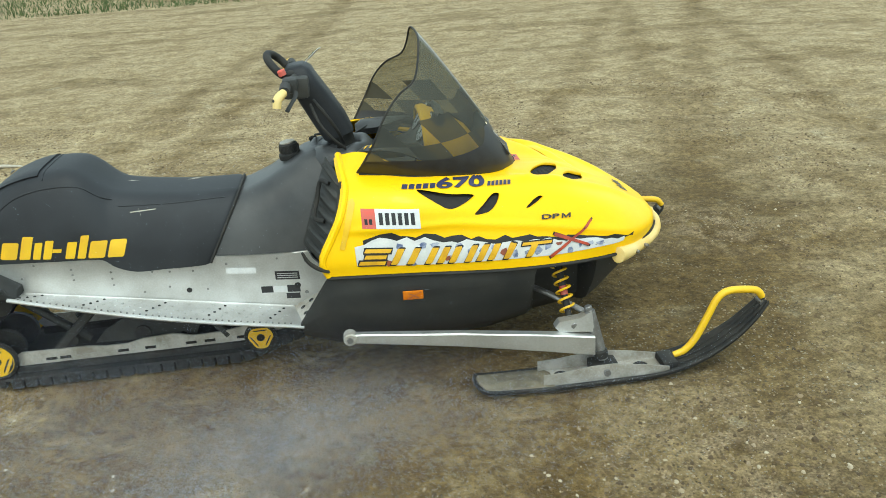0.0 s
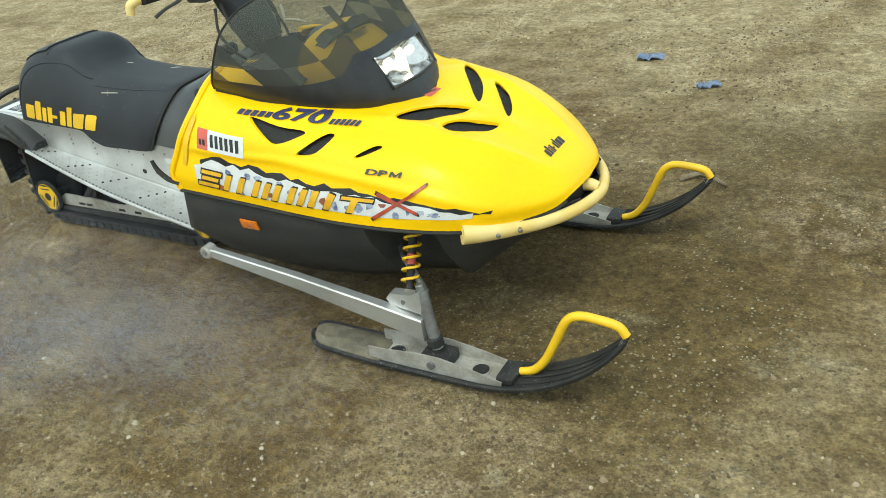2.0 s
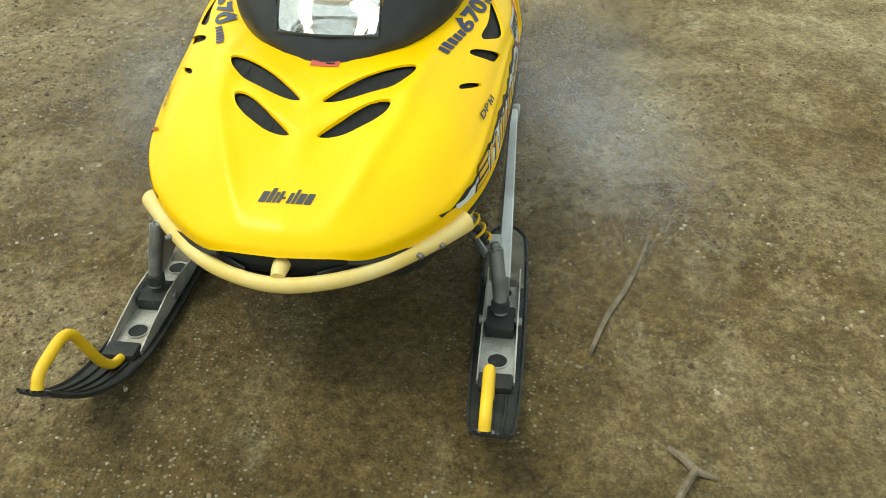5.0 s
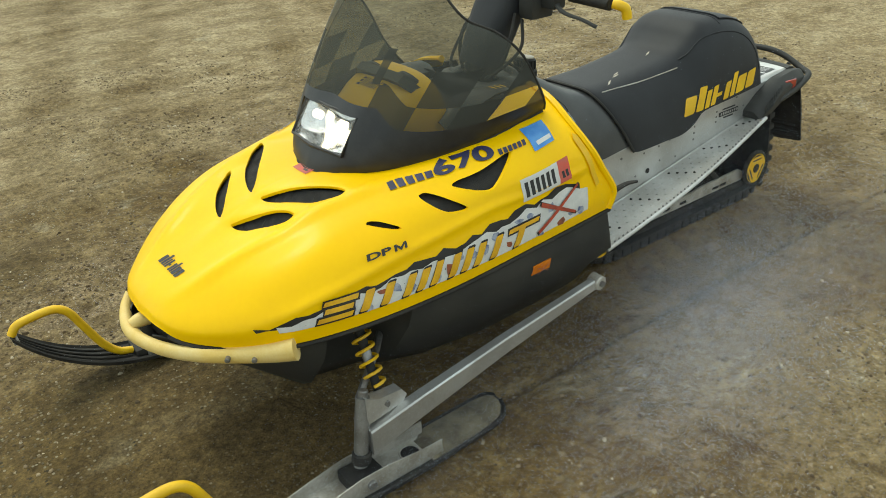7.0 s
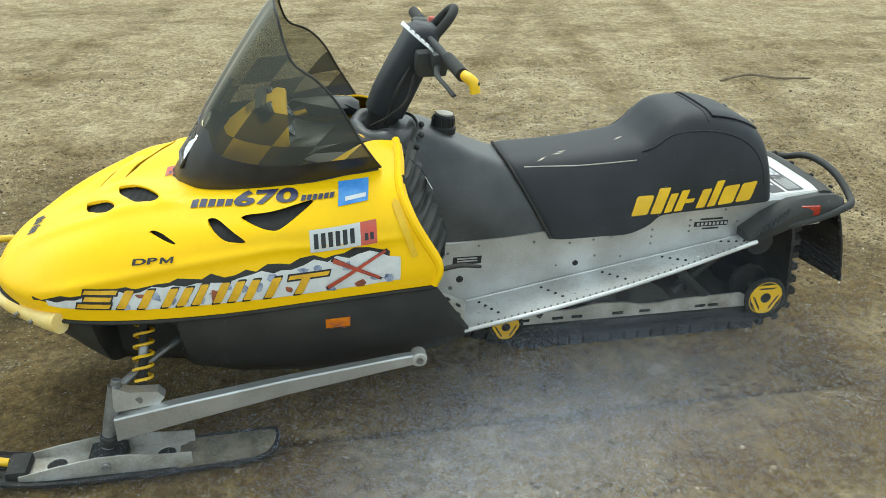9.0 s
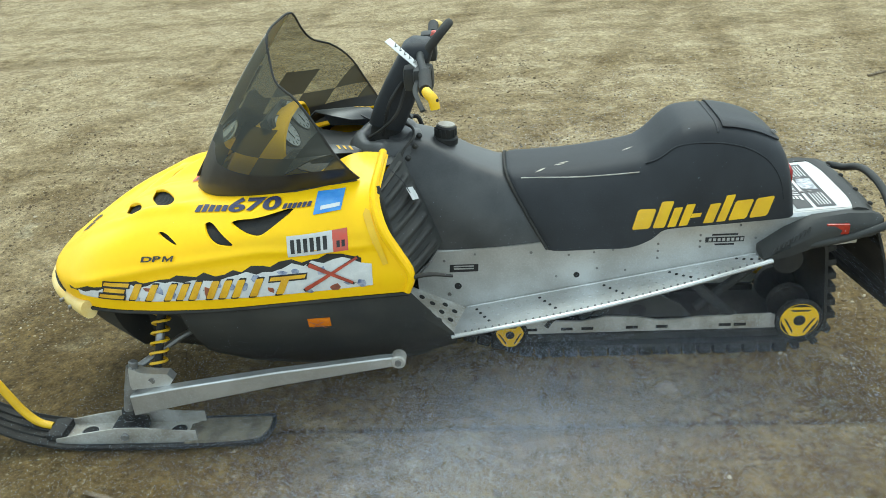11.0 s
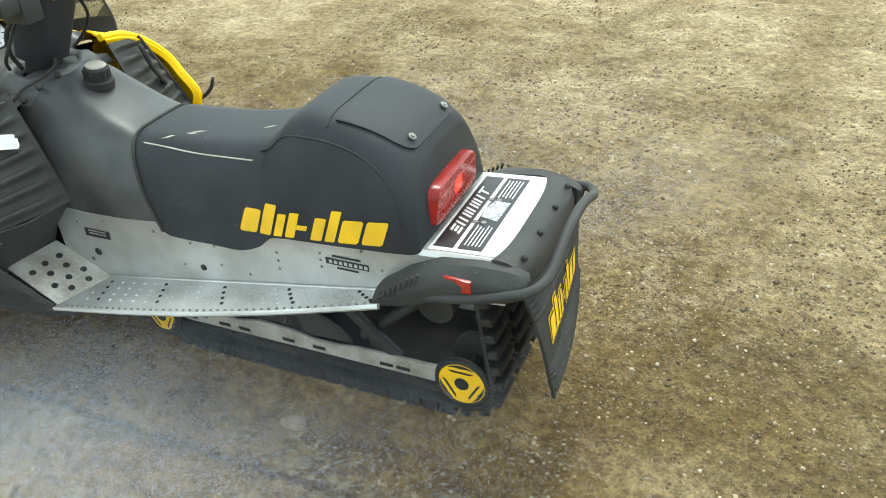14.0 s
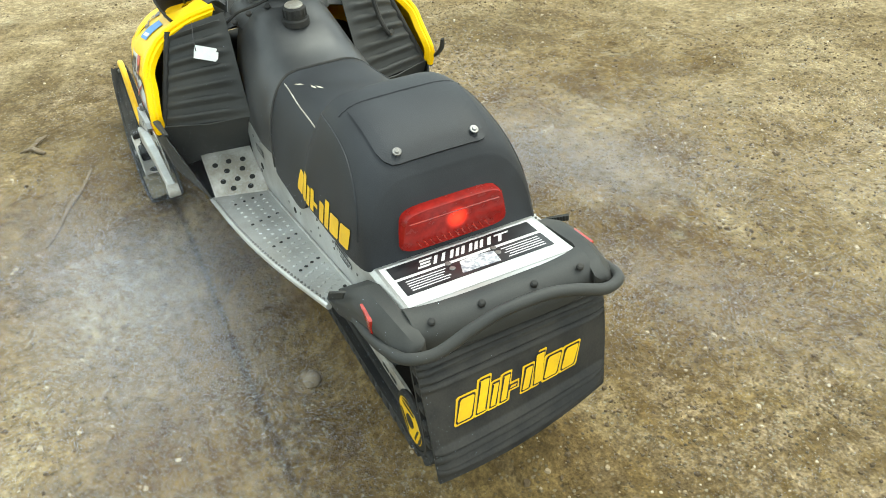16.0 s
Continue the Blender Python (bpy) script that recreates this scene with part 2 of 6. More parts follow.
    # damp puddled patches and gravelly spots, each a place and a reach
    def patch(x, y, r, soft=0.5):
        n = t.nodes.new("ShaderNodeVectorMath")
        n.operation = "DISTANCE"
        n.inputs[1].default_value = (x, y, 0)
        t.links.new(co.outputs["Object"], n.inputs[0])
        d = sum_of(streaks, 0.9, sum_of(n.outputs["Value"], 1.0 / r, -0.45))
        return ramp_of(d, 1.0 - soft, 1.0 + soft * 0.4, (1, 1, 1), (0, 0, 0))

    mud = ramp_of(spots, 0.36, 0.66, (0.080, 0.054, 0.018), (0.122, 0.084, 0.031))
    for x, y, r in ((0.35, 0.10, 0.85), (0.95, 1.15, 0.85), (-2.95, -0.15, 0.55), (-2.4, 0.75, 0.5), (0.55, -1.55, 0.45)):
        soil = mix_of(mix_of(1.0, patch(x, y, r), 0.62, "MULTIPLY"), soil, mud)
    loose = ramp_of(noise_of(9, 9), 0.44, 0.60, (0, 0, 0), (0.75, 0.75, 0.75))
    for x, y, r in ((0.25, -1.0, 0.55), (0.95, 0.75, 0.45), (-2.55, -0.75, 0.65), (-1.5, -2.1, 0.8), (-0.9, 0.85, 0.45)):
        soil = mix_of(mix_of(1.0, patch(x, y, r, 0.7), loose, "MULTIPLY"), soil, ramp_of(grit, 0.3, 0.7, (0.19, 0.136, 0.075), (0.37, 0.29, 0.185)))
    lumps = noise_of(13, 9)
    soil = mix_of(0.42, soil, ramp_of(lumps, 0.36, 0.66, (0.55, 0.52, 0.48), (1.34, 1.36, 1.38)), "MULTIPLY")
    soil = mix_of(0.75, soil, ramp_of(crumbs, 0.34, 0.68, (0.55, 0.53, 0.50), (1.36, 1.36, 1.34)), "MULTIPLY")
    soil = mix_of(0.8, soil, ramp_of(grit, 0.34, 0.68, (0.55, 0.55, 0.55), (1.45, 1.45, 1.4)), "MULTIPLY")
    pebbles = t.nodes.new("ShaderNodeTexVoronoi")
    pebbles.inputs["Scale"].default_value = 74
    t.links.new(co.outputs["Object"], pebbles.inputs["Vector"])
    pick = t.nodes.new("ShaderNodeSeparateColor")
    t.links.new(pebbles.outputs["Color"], pick.inputs[0])
    few = mix_of(1.0, ramp_of(pick.outputs[0], 0.58, 0.62, (0, 0, 0), (1, 1, 1)), ramp_of(noise_of(1.9, 5), 0.44, 0.58, (0.18, 0.18, 0.18), (1, 1, 1)), "MULTIPLY")
    core = ramp_of(pebbles.outputs["Distance"], 0.28, 0.40, (1, 1, 1), (0, 0, 0))
    both = mix_of(1.0, few, core, "MULTIPLY")
    stone = ramp_of(pick.outputs[1], 0.1, 0.9, (0.06, 0.048, 0.028), (0.33, 0.285, 0.195))
    soil = mix_of(both, soil, stone)
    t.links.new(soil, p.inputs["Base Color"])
    p.inputs["Roughness"].default_value = 0.92
    p.inputs["Specular IOR Level"].default_value = 0.25
    b = t.nodes.new("ShaderNodeBump")
    b.inputs["Strength"].default_value, b.inputs["Distance"].default_value = 0.9, 0.024
    b2 = t.nodes.new("ShaderNodeBump")
    b2.inputs["Strength"].default_value, b2.inputs["Distance"].default_value = 0.7, 0.006
    clods = sum_of(lumps, 1.2, crumbs)
    t.links.new(clods, b.inputs["Height"])
    t.links.new(both, b2.inputs["Height"])
    t.links.new(b.outputs[0], b2.inputs["Normal"])
    t.links.new(b2.outputs[0], p.inputs["Normal"])
    return m


GROUND = ground_material()
PEBBLE = bpy.data.materials.new("pebble_stone")
PEBBLE.use_nodes = True
pt, pp = PEBBLE.node_tree, PEBBLE.node_tree.nodes["Principled BSDF"]
pg, pr = pt.nodes.new("ShaderNodeNewGeometry"), pt.nodes.new("ShaderNodeValToRGB")
pr.color_ramp.elements[0].color, pr.color_ramp.elements[1].color = (0.074, 0.050, 0.025, 1), (0.52, 0.45, 0.33, 1)
pe = pr.color_ramp.elements.new(0.6)
pe.color = (0.165, 0.115, 0.058, 1)
pe = pr.color_ramp.elements.new(0.92)
pe.color = (0.33, 0.255, 0.155, 1)
pt.links.new(pg.outputs["Random Per Island"], pr.inputs[0])
pt.links.new(pr.outputs[0], pp.inputs["Base Color"])
pp.inputs["Roughness"].default_value = 0.85


# ---- building helpers ----
def finish(ob, smooth=40):
    me = ob.data
    if smooth:
        me.shade_smooth()
        me.set_sharp_from_angle(angle=radians(smooth))
    return ob


def part(name, bm, material, parent, label="", smooth=40):
    """Links a bmesh as one mesh object under a thing or a part."""
    me = bpy.data.meshes.new(name)
    bmesh.ops.recalc_face_normals(bm, faces=bm.faces)
    bm.to_mesh(me)
    bm.free()
    for m in material if isinstance(material, (list, tuple)) else (material,):
        me.materials.append(m)
    ob = new(name, me)
    ob.parent = parent
    if label:
        tagged(ob, label)
    return finish(ob, smooth)


def thing(name, bm, material, label, category, group="", kind="", smooth=40):
    ob = part(name, bm, material, None, "", smooth)
    return tagged(ob, label, category, group, kind)


def catmull(pts, n):
    """n points along a smooth curve through pts, evenly by index."""
    p = [np.array(q, float) for q in pts]
    p = [2 * p[0] - p[1], *p, 2 * p[-1] - p[-2]]
    out = []
    for i in range(n):
        s = i / (n - 1) * (len(p) - 3)
        k = min(int(s), len(p) - 4)
        u = s - k
        a, b, c, d = p[k:k + 4]
        out.append(0.5 * (2 * b + (c - a) * u + (2 * a - 5 * b + 4 * c - d) * u * u + (3 * b - a - 3 * c + d) * u ** 3))
    return out


def sheet(bm, rows, close=False, index=0):
    """Faces between rows of points."""
    vs = [[bm.verts.new(Vector(p)) for p in row] for row in rows]
    n = len(vs[0])
    for a, b in zip(vs, vs[1:]):
        for j in range(n if close else n - 1):
            f = bm.faces.new((a[j], a[(j + 1) % n], b[(j + 1) % n], b[j]))
            f.material_index = index
    return vs


def thick_sheet(bm, rows, move):
    """A sheet through rows of points with its back set off by move."""
    a = sheet(bm, rows)
    b = sheet(bm, [[Vector(p) + Vector(move) for p in row] for row in rows])
    for p, q in ((a[0], b[0]), (a[-1], b[-1]), ([r[0] for r in a], [r[0] for r in b]), ([r[-1] for r in a], [r[-1] for r in b])):
        for i in range(len(p) - 1):
            bm.faces.new((p[i], p[i + 1], q[i + 1], q[i]))


def loft(bm, rows):
    """A closed body through closed sections."""
    vs = sheet(bm, rows, True)
    bm.faces.new(vs[0][::-1])
    bm.faces.new(vs[-1])
    return vs


def tube(bm, pts, r, n=10, steps=0, flat=1.0):
    """A round bar along a smooth curve; r is one radius or one for each point."""
    if not hasattr(r, "__len__"):
        r = [r] * len(pts)
    line = catmull([(*p, q) for p, q in zip(pts, r)], steps) if steps else [np.array((*p, q), float) for p, q in zip(pts, r)]
    rows, up = [], None
    for i, q in enumerate(line):
        a, b = line[max(i - 1, 0)], line[min(i + 1, len(line) - 1)]
        d = Vector(b[:3] - a[:3]).normalized()
        if up is None:
            up = Vector((0, 0, 1)) if abs(d.z) < 0.9 else Vector((1, 0, 0))
        side = d.cross(up).normalized()
        up = side.cross(d).normalized()
        rows.append([Vector(q[:3]) + float(q[3]) * (math.cos(k * math.tau / n) * side + flat * math.sin(k * math.tau / n) * up) for k in range(n)])
    loft(bm, rows)
    return bm


def disc(bm, c, axis, r, h, n=20, rim=0.0):
    """A round plate of radius r from c along the axis for h, its far edge rounded by rim."""
    a = Vector(axis).normalized()
    u = a.orthogonal().normalized()
    v = a.cross(u)
    rings = [(r, 0), (r, h - rim)] + ([(r - rim, h)] if rim else [])
    loft(bm, [[Vector(c) + a * z + q * (math.cos(k * math.tau / n) * u + math.sin(k * math.tau / n) * v) for k in range(n)] for q, z in rings])
    return bm


def ring(bm, c, axis, r, thick, n=28, m=8):
    a = Vector(axis).normalized()
    u = a.orthogonal().normalized()
    v = a.cross(u)
    rows = []
    for k in range(n):
        d = math.cos(k * math.tau / n) * u + math.sin(k * math.tau / n) * v
        rows.append([Vector(c) + d * (r + thick * math.cos(j * math.tau / m)) + a * thick * math.sin(j * math.tau / m) for j in range(m)])
    rows.append(rows[0])
    sheet(bm, rows, True)
    bmesh.ops.remove_doubles(bm, verts=bm.verts, dist=1e-6)
    return bm


def block(bm, a, b, bevel=0.004):
    """A box from corner a to corner b with eased edges."""
    r = bmesh.ops.create_cube(bm, size=1)["verts"]
    for v in r:
        v.co = Vector([(p + q) / 2 + c * abs(q - p) for p, q, c in zip(a, b, v.co)])
    if bevel:
        es = {e for v in r for e in v.link_edges}
        bmesh.ops.bevel(bm, geom=list(es), offset=bevel, segments=2, affect="EDGES", profile=0.6)
    return bm


def plate(bm, outline, move):
    """A flat outline given thickness: outline of 2D points on the face, and the vector of its thickness."""
    a = [bm.verts.new(Vector(p)) for p in outline]
    b = [bm.verts.new(Vector(p) + Vector(move)) for p in outline]
    bm.faces.new(a)
    bm.faces.new(b[::-1])
    for i in range(len(a)):
        j = (i + 1) % len(a)
        bm.faces.new((a[i], b[i], b[j], a[j]))
    return bm


def thicken(bm, t):
    """Gives a sheet of faces a thickness."""
    bmesh.ops.recalc_face_normals(bm, faces=bm.faces)
    bm.normal_update()
    bmesh.ops.solidify(bm, geom=list(bm.faces), thickness=t)
    return bm


def tree_of(ob):
    bm = bmesh.new()
    bm.from_mesh(ob.data)
    t = BVHTree.FromBMesh(bm)
    bm.free()
    return t


def drape(polys, ways, tree, off, step=0.02):
    """Flat outlines laid on a surface: ways(u, v) gives a start and a direction; off is the height over the surface."""
    bm = bmesh.new()
    for poly in polys:
        bm.faces.new([bm.verts.new((u, v, 0)) for u, v in poly])
    bmesh.ops.remove_doubles(bm, verts=bm.verts, dist=1e-5)
    gridcut(bm, step)
    lay(bm, ways, tree, off)
    return bm


def prints(name, polys, ways, tree, off, material, parent, label=""):
    """Each outline laid on the surface as a part of its own."""
    for poly in polys:
        part(name, drape([poly], ways, tree, off, 0.014), material, parent, label)


def gridcut(bm, step):
    """Cuts flat faces along a square grid, so that they can follow a curved surface."""
    bmesh.ops.triangulate(bm, faces=bm.faces)
    for axis in (0, 1):
        lo, hi = min(v.co[axis] for v in bm.verts), max(v.co[axis] for v in bm.verts)
        for k in range(1, int((hi - lo) / step) + 1):
            co, no = [0, 0, 0], [0, 0, 0]
            co[axis], no[axis] = lo + k * step, 1
            bmesh.ops.bisect_plane(bm, geom=[*bm.verts, *bm.edges, *bm.faces], plane_co=co, plane_no=no)
    bmesh.ops.triangulate(bm, faces=bm.faces)


def lay(bm, ways, tree, off):
    gone = []
    for v in bm.verts:
        o, d = ways(v.co.x, v.co.y)
        hit, normal, _, _ = tree.ray_cast(o, d)
        if hit is None:
            gone.append(v)
            continue
        if normal.dot(d) > 0:
            normal = -normal
        v.co = hit + normal * off
    if gone:
        bmesh.ops.delete(bm, geom=gone, context="VERTS")


def side_way(s):
    return lambda u, v: (Vector((u, s * 1.2, v)), Vector((0, -s, 0)))


def top_way(u, v):
    return Vector((u, v, 2.0)), Vector((0, 0, -1))


def text_mesh(body, size, fat=0.0):
    """Lettering in the built-in font as a flat bmesh, its middle at the origin."""
    cu = bpy.data.curves.new("lettering", "FONT")
    cu.offset = fat
    cu.body, cu.size, cu.align_x, cu.align_y = body, size, "CENTER", "CENTER"
    ob = new("lettering", cu)
    dg = bpy.context.evaluated_depsgraph_get()
    me = bpy.data.meshes.new_from_object(ob.evaluated_get(dg))
    bpy.data.objects.remove(ob)
    bm = bmesh.new()
    bm.from_mesh(me)
    bpy.data.meshes.remove(me)
    return bm


def slab(u0, u1, v0, v1, lean=0.0):
    """A leaning block."""
    h = lean * (v1 - v0)
    return [(u0, v0), (u1, v0), (u1 + h, v1), (u0 + h, v1)]


def round_slab(u0, u1, v0, v1, lean, cut=0.25):
    c = cut * min(u1 - u0, v1 - v0)
    p = [(u0 + c, v0), (u1 - c, v0), (u1, v0 + c), (u1, v1 - c), (u1 - c, v1), (u0 + c, v1), (u0, v1 - c), (u0, v0 + c)]
    return [(u + lean * (v - v0), v) for u, v in p]


def word_marks(kind, length, height):
    """Plain leaning slabs in place of a maker's mark; from 0 to length, 0 to height."""
    if kind == "model":
        # leaning strokes in six clusters, the first of stacked flat bars
        lean, stroke = 0.55, 0.037
        scale = (length - lean * height) / 1.0
        outer = [[(u + lean * v, v) for u, v in ((a * scale, c * height), (b * scale, c * height), (b * scale, d * height), (a * scale, d * height))] for a, b, c, d in ((0.0, 0.135, 0.0, 0.24), (0.015, 0.125, 0.38, 0.62), (0.0, 0.135, 0.76, 1.0))]
        for start, count, pitch in ((0.165, 2, 0.085), (0.345, 3, 0.062), (0.555, 3, 0.062), (0.765, 1, 0.0), (0.890, 1, 0.0)):
            outer += [round_slab((start + k * pitch) * scale, (start + k * pitch + stroke) * scale, 0, height, lean, 0.12) for k in range(count)]
        outer.append(slab(0.835 * scale, 1.0 * scale, 0.80 * height, height, lean))
        outer[-1] = [(u + 0.80 * lean * height, v) for u, v in outer[-1]]
        return outer
    widths, tall, lean, gap = (0.13, 0.085, 0.06, 0.065, 0.07, 0.075, 0.065, 0.13, 0.13), (0.74, 1.0, 0.74, 0.82, 0.42, 0.74, 1.0, 0.74, 0.74), 0.34, 0.020
    scale = (length - lean * height) / (sum(widths) + gap * (len(widths) - 1))
    outer, x = [], 0.0
    for w, h in zip(widths, tall):
        a, e = x * scale, (x + w) * scale
        x += w + gap
        outer.append(slab(a, e, 0.28 * height, 0.44 * height, lean) if h < 0.5 else round_slab(a, e, 0, h * height, lean, 0.09))
    return outer


def grown(poly, d):
    """The outline pushed out by d from its middle."""
    cx, cy = sum(p[0] for p in poly) / len(poly), sum(p[1] for p in poly) / len(poly)
    return [(u + d * (1 if u > cx else -1), v + d * (1 if v > cy else -1)) for u, v in poly]


# ---- ground ----
def spaced(lo, hi, step, far):
    """Even steps from lo to hi, then ever wider ones out to far."""
    mid = list(np.arange(lo, hi + 1e-6, step))
    out, s = [], step
    while hi + sum(out) < far:
        s *= 1.35
        out.append(s)
    tail = np.cumsum(out)
    return [*(lo - tail[::-1]), *mid, *(hi + tail)]


def ground_height(x, y):
    near = max(0.0, 1.0 - max(abs(x + 0.9) - 1.6, abs(y) - 0.7, 0.0) / 1.2)
    h = 0.030 * (noise.fractal(Vector((x * 0.9, y * 0.9, 0.3)), 0.9, 2.1, 4)) * (1 - 0.8 * near)
    h += 0.012 * noise.fractal(Vector((x * 5, y * 5, 1.7)), 0.7, 2.1, 4) * (0.45 + 0.55 * (1 - near))
    for y0, w, dip in ((0.478, 0.020, 0.014 * min(1.0, max(0.0, -x * 3 - 0.4)) * min(1.0, max(0.0, (x + 3.6) * 1.5))), (-1.9 + 0.25 * x, 0.12, 0.022), (-2.35 + 0.25 * x, 0.12, 0.018), (-3.6 + 0.12 * x, 0.16, 0.025), (3.3 - 0.2 * x, 0.15, 0.02), (4.0 - 0.2 * x, 0.15, 0.02)):
        h -= dip * math.exp(-((y - y0) / w) ** 2)
    h += 0.050 * max(0.0, 1 - max(abs(x + 1.7) - 0.5, 0) / 0.15) * max(0.0, 1 - max(abs(y) - 0.17, 0) / 0.10)
    return h - 0.004


def build_ground():
    xs, ys = spaced(-5.0, 3.0, 0.025, 320), spaced(-4.2, 4.2, 0.025, 320)
    verts = [(x, y, ground_height(x, y)) for y in ys for x in xs]
    n = len(xs)
    faces = [(j * n + i, j * n + i + 1, j * n + n + i + 1, j * n + n + i) for j in range(len(ys) - 1) for i in range(n - 1)]
    me = bpy.data.meshes.new("ground")
    me.from_pydata(verts, [], faces)
    me.shade_smooth()
    me.materials.append(GROUND)
    return tagged(new("ground", me), "bare brown gravel and dirt yard, darker round the machine, with muddy patches and tyre tracks", "ground", kind="structure")


GRAVEL_SPOTS = ((0.25, -1.0, 0.50, 1.1), (0.95, 0.75, 0.45, 0.8), (-2.6, -0.55, 0.60, 1.0), (-2.75, 0.15, 0.30, 0.7), (-0.35, -1.35, 0.45, 0.7), (-1.5, -2.0, 0.9, 0.7), (-1.3, 0.85, 0.7, 0.55), (0.75, -0.1, 0.25, 0.5), (-3.3, -1.3, 0.7, 0.8), (1.1, -1.6, 0.6, 0.5))
BARE_SPOTS = ((0.30, 0.15, 0.60), (0.95, 1.25, 0.55), (-0.6, -0.2, 0.70), (-1.7, 0.0, 0.55), (-2.5, 0.55, 0.30))


def gravel_richness(x, y):
    """How thickly gravel lies at a place, about 0 to 1."""
    d = 0.16 + 0.55 * noise.noise(Vector((x * 1.3, y * 1.3, 5))) + 0.42 * noise.noise(Vector((x * 4.5, y * 4.5, 9)))
    for px, py, r, k in GRAVEL_SPOTS:
        d += 0.6 * k * math.exp(-((x - px) ** 2 + (y - py) ** 2) / (r * r))
    for px, py, r in BARE_SPOTS:
        d -= 0.55 * math.exp(-((x - px) ** 2 + (y - py) ** 2) / (r * r))
    return d


def stones(name, count, seed, lo, hi, box, label, power=2.2, flat=(0.35, 0.75)):
    """Loose rounded stones half sunk in the dirt: an uneven skirt and a smaller cap each."""
    rng = np.random.default_rng(seed)
    place = np.column_stack([rng.uniform(box[0], box[1], count), rng.uniform(box[2], box[3], count)])
    draw = rng.uniform(0.02, 0.95, count)
    place = [(x, y, ground_height(x, y)) for (x, y), q in zip(place.tolist(), draw) if gravel_richness(x, y) > q]
    p = np.array(place)
    n = len(p)
    r = (lo * (hi / lo) ** (rng.random(n) ** power))[:, None]
    turn = rng.uniform(0, math.tau, (n, 1)) + np.arange(6) * math.tau / 6 + rng.uniform(-0.3, 0.3, (n, 6))
    long = rng.uniform(0.6, 1.0, (n, 1))
    spin = rng.uniform(0, math.tau, (n, 1))
    reach = r * rng.uniform(0.75, 1.1, (n, 6))
    tall = r * rng.uniform(*flat, (n, 1))
    rings = []
    for k, up, tilt in ((1.0, -0.25, 0.0), (0.66, 0.85, 0.22)):
        u, v = reach * k * np.cos(turn), long * reach * k * np.sin(turn)
        z = tall * (up + rng.uniform(-tilt, tilt, (n, 6)))
        rings.append(np.stack([p[:, :1] + u * np.cos(spin) - v * np.sin(spin), p[:, 1:2] + u * np.sin(spin) + v * np.cos(spin), p[:, 2:] + z], -1))
    verts = np.stack(rings, 1).reshape(-1, 3)
    quads = [(j, (j + 1) % 6, 6 + (j + 1) % 6, 6 + j) for j in range(6)] + [(6, 7, 8, 9), (6, 9, 10, 11)]
    faces = (np.array(quads)[None] + (12 * np.arange(n))[:, None, None]).reshape(-1, 4)
    me = bpy.data.meshes.new(name)
    me.from_pydata(verts.tolist(), [], faces.tolist())
    me.materials.append(PEBBLE)
    return tagged(new(name, me), label, "gravel", kind="stuff")


build_ground()
stones("gravel", 210000, 3, 0.0032, 0.0110, (-5.0, 3.0, -4.4, 4.4), "loose brown and tan gravel scattered on the dirt")
stones("pebbles", 7000, 8, 0.007, 0.016, (-5.0, 3.0, -4.4, 4.4), "scattered larger pebbles lying in the dirt")


def smoke_wisps():
    """Thin exhaust smoke: a drifting cloud of very fine specks low over the dirt on both sides of the machine."""
    rng = np.random.default_rng(31)
    clouds = []
    for x, y, z, rx, ry, rz, count in ((-1.12, 0.74, 0.02, 0.52, 0.28, 0.13, 880000), (-1.75, 0.62, 0.05, 0.50, 0.26, 0.24, 330000), (-1.25, -0.76, 0.02, 0.58, 0.30, 0.15, 840000), (-2.10, -1.05, 0.05, 0.70, 0.45, 0.30, 420000)):
        clouds.append(np.column_stack([x + rx * rng.standard_normal(count), y + ry * rng.standard_normal(count), z + rz * np.abs(rng.standard_normal(count))]))
    p = np.concatenate(clouds)
    wave = np.sin(p[:, 0] * 5.1 + 1.7 * np.sin(p[:, 1] * 4.3) + p[:, 2] * 3.0) + np.sin(p[:, 1] * 6.7 - p[:, 0] * 2.9 + 2.2 * np.sin(p[:, 2] * 6.0 + p[:, 0] * 1.9))
    p = p[(wave > rng.uniform(-2.6, 1.2, len(p))) & (np.abs(p[:, 1]) > 0.23) & (p[:, 2] > 0.03)]
    n = len(p)
    a = rng.uniform(0, math.tau, (n, 1)) + np.arange(3) * math.tau / 3
    lean = rng.uniform(-0.6, 0.6, (n, 2))
    r = rng.uniform(0.00035, 0.00048, (n, 1))
    u, v = r * np.cos(a), r * np.sin(a)
    verts = np.stack([p[:, :1] + u, p[:, 1:2] + v, p[:, 2:] + u * lean[:, :1] + v * lean[:, 1:]], -1)
    me = bpy.data.meshes.new("exhaust_smoke")
    me.vertices.add(3 * n)
    me.vertices.foreach_set("co", verts.astype(np.float32).ravel())
    me.loops.add(3 * n)
    me.loops.foreach_set("vertex_index", np.arange(3 * n, dtype=np.int32))
    me.polygons.add(n)
    me.polygons.foreach_set("loop_start", np.arange(0, 3 * n, 3, dtype=np.int32))
    me.update(calc_edges=True)
    me.materials.append(FUME)
    tagged(new("exhaust_smoke", me), "thin bluish exhaust smoke drifting low over the dirt", "smoke", kind="stuff")


smoke_wisps()


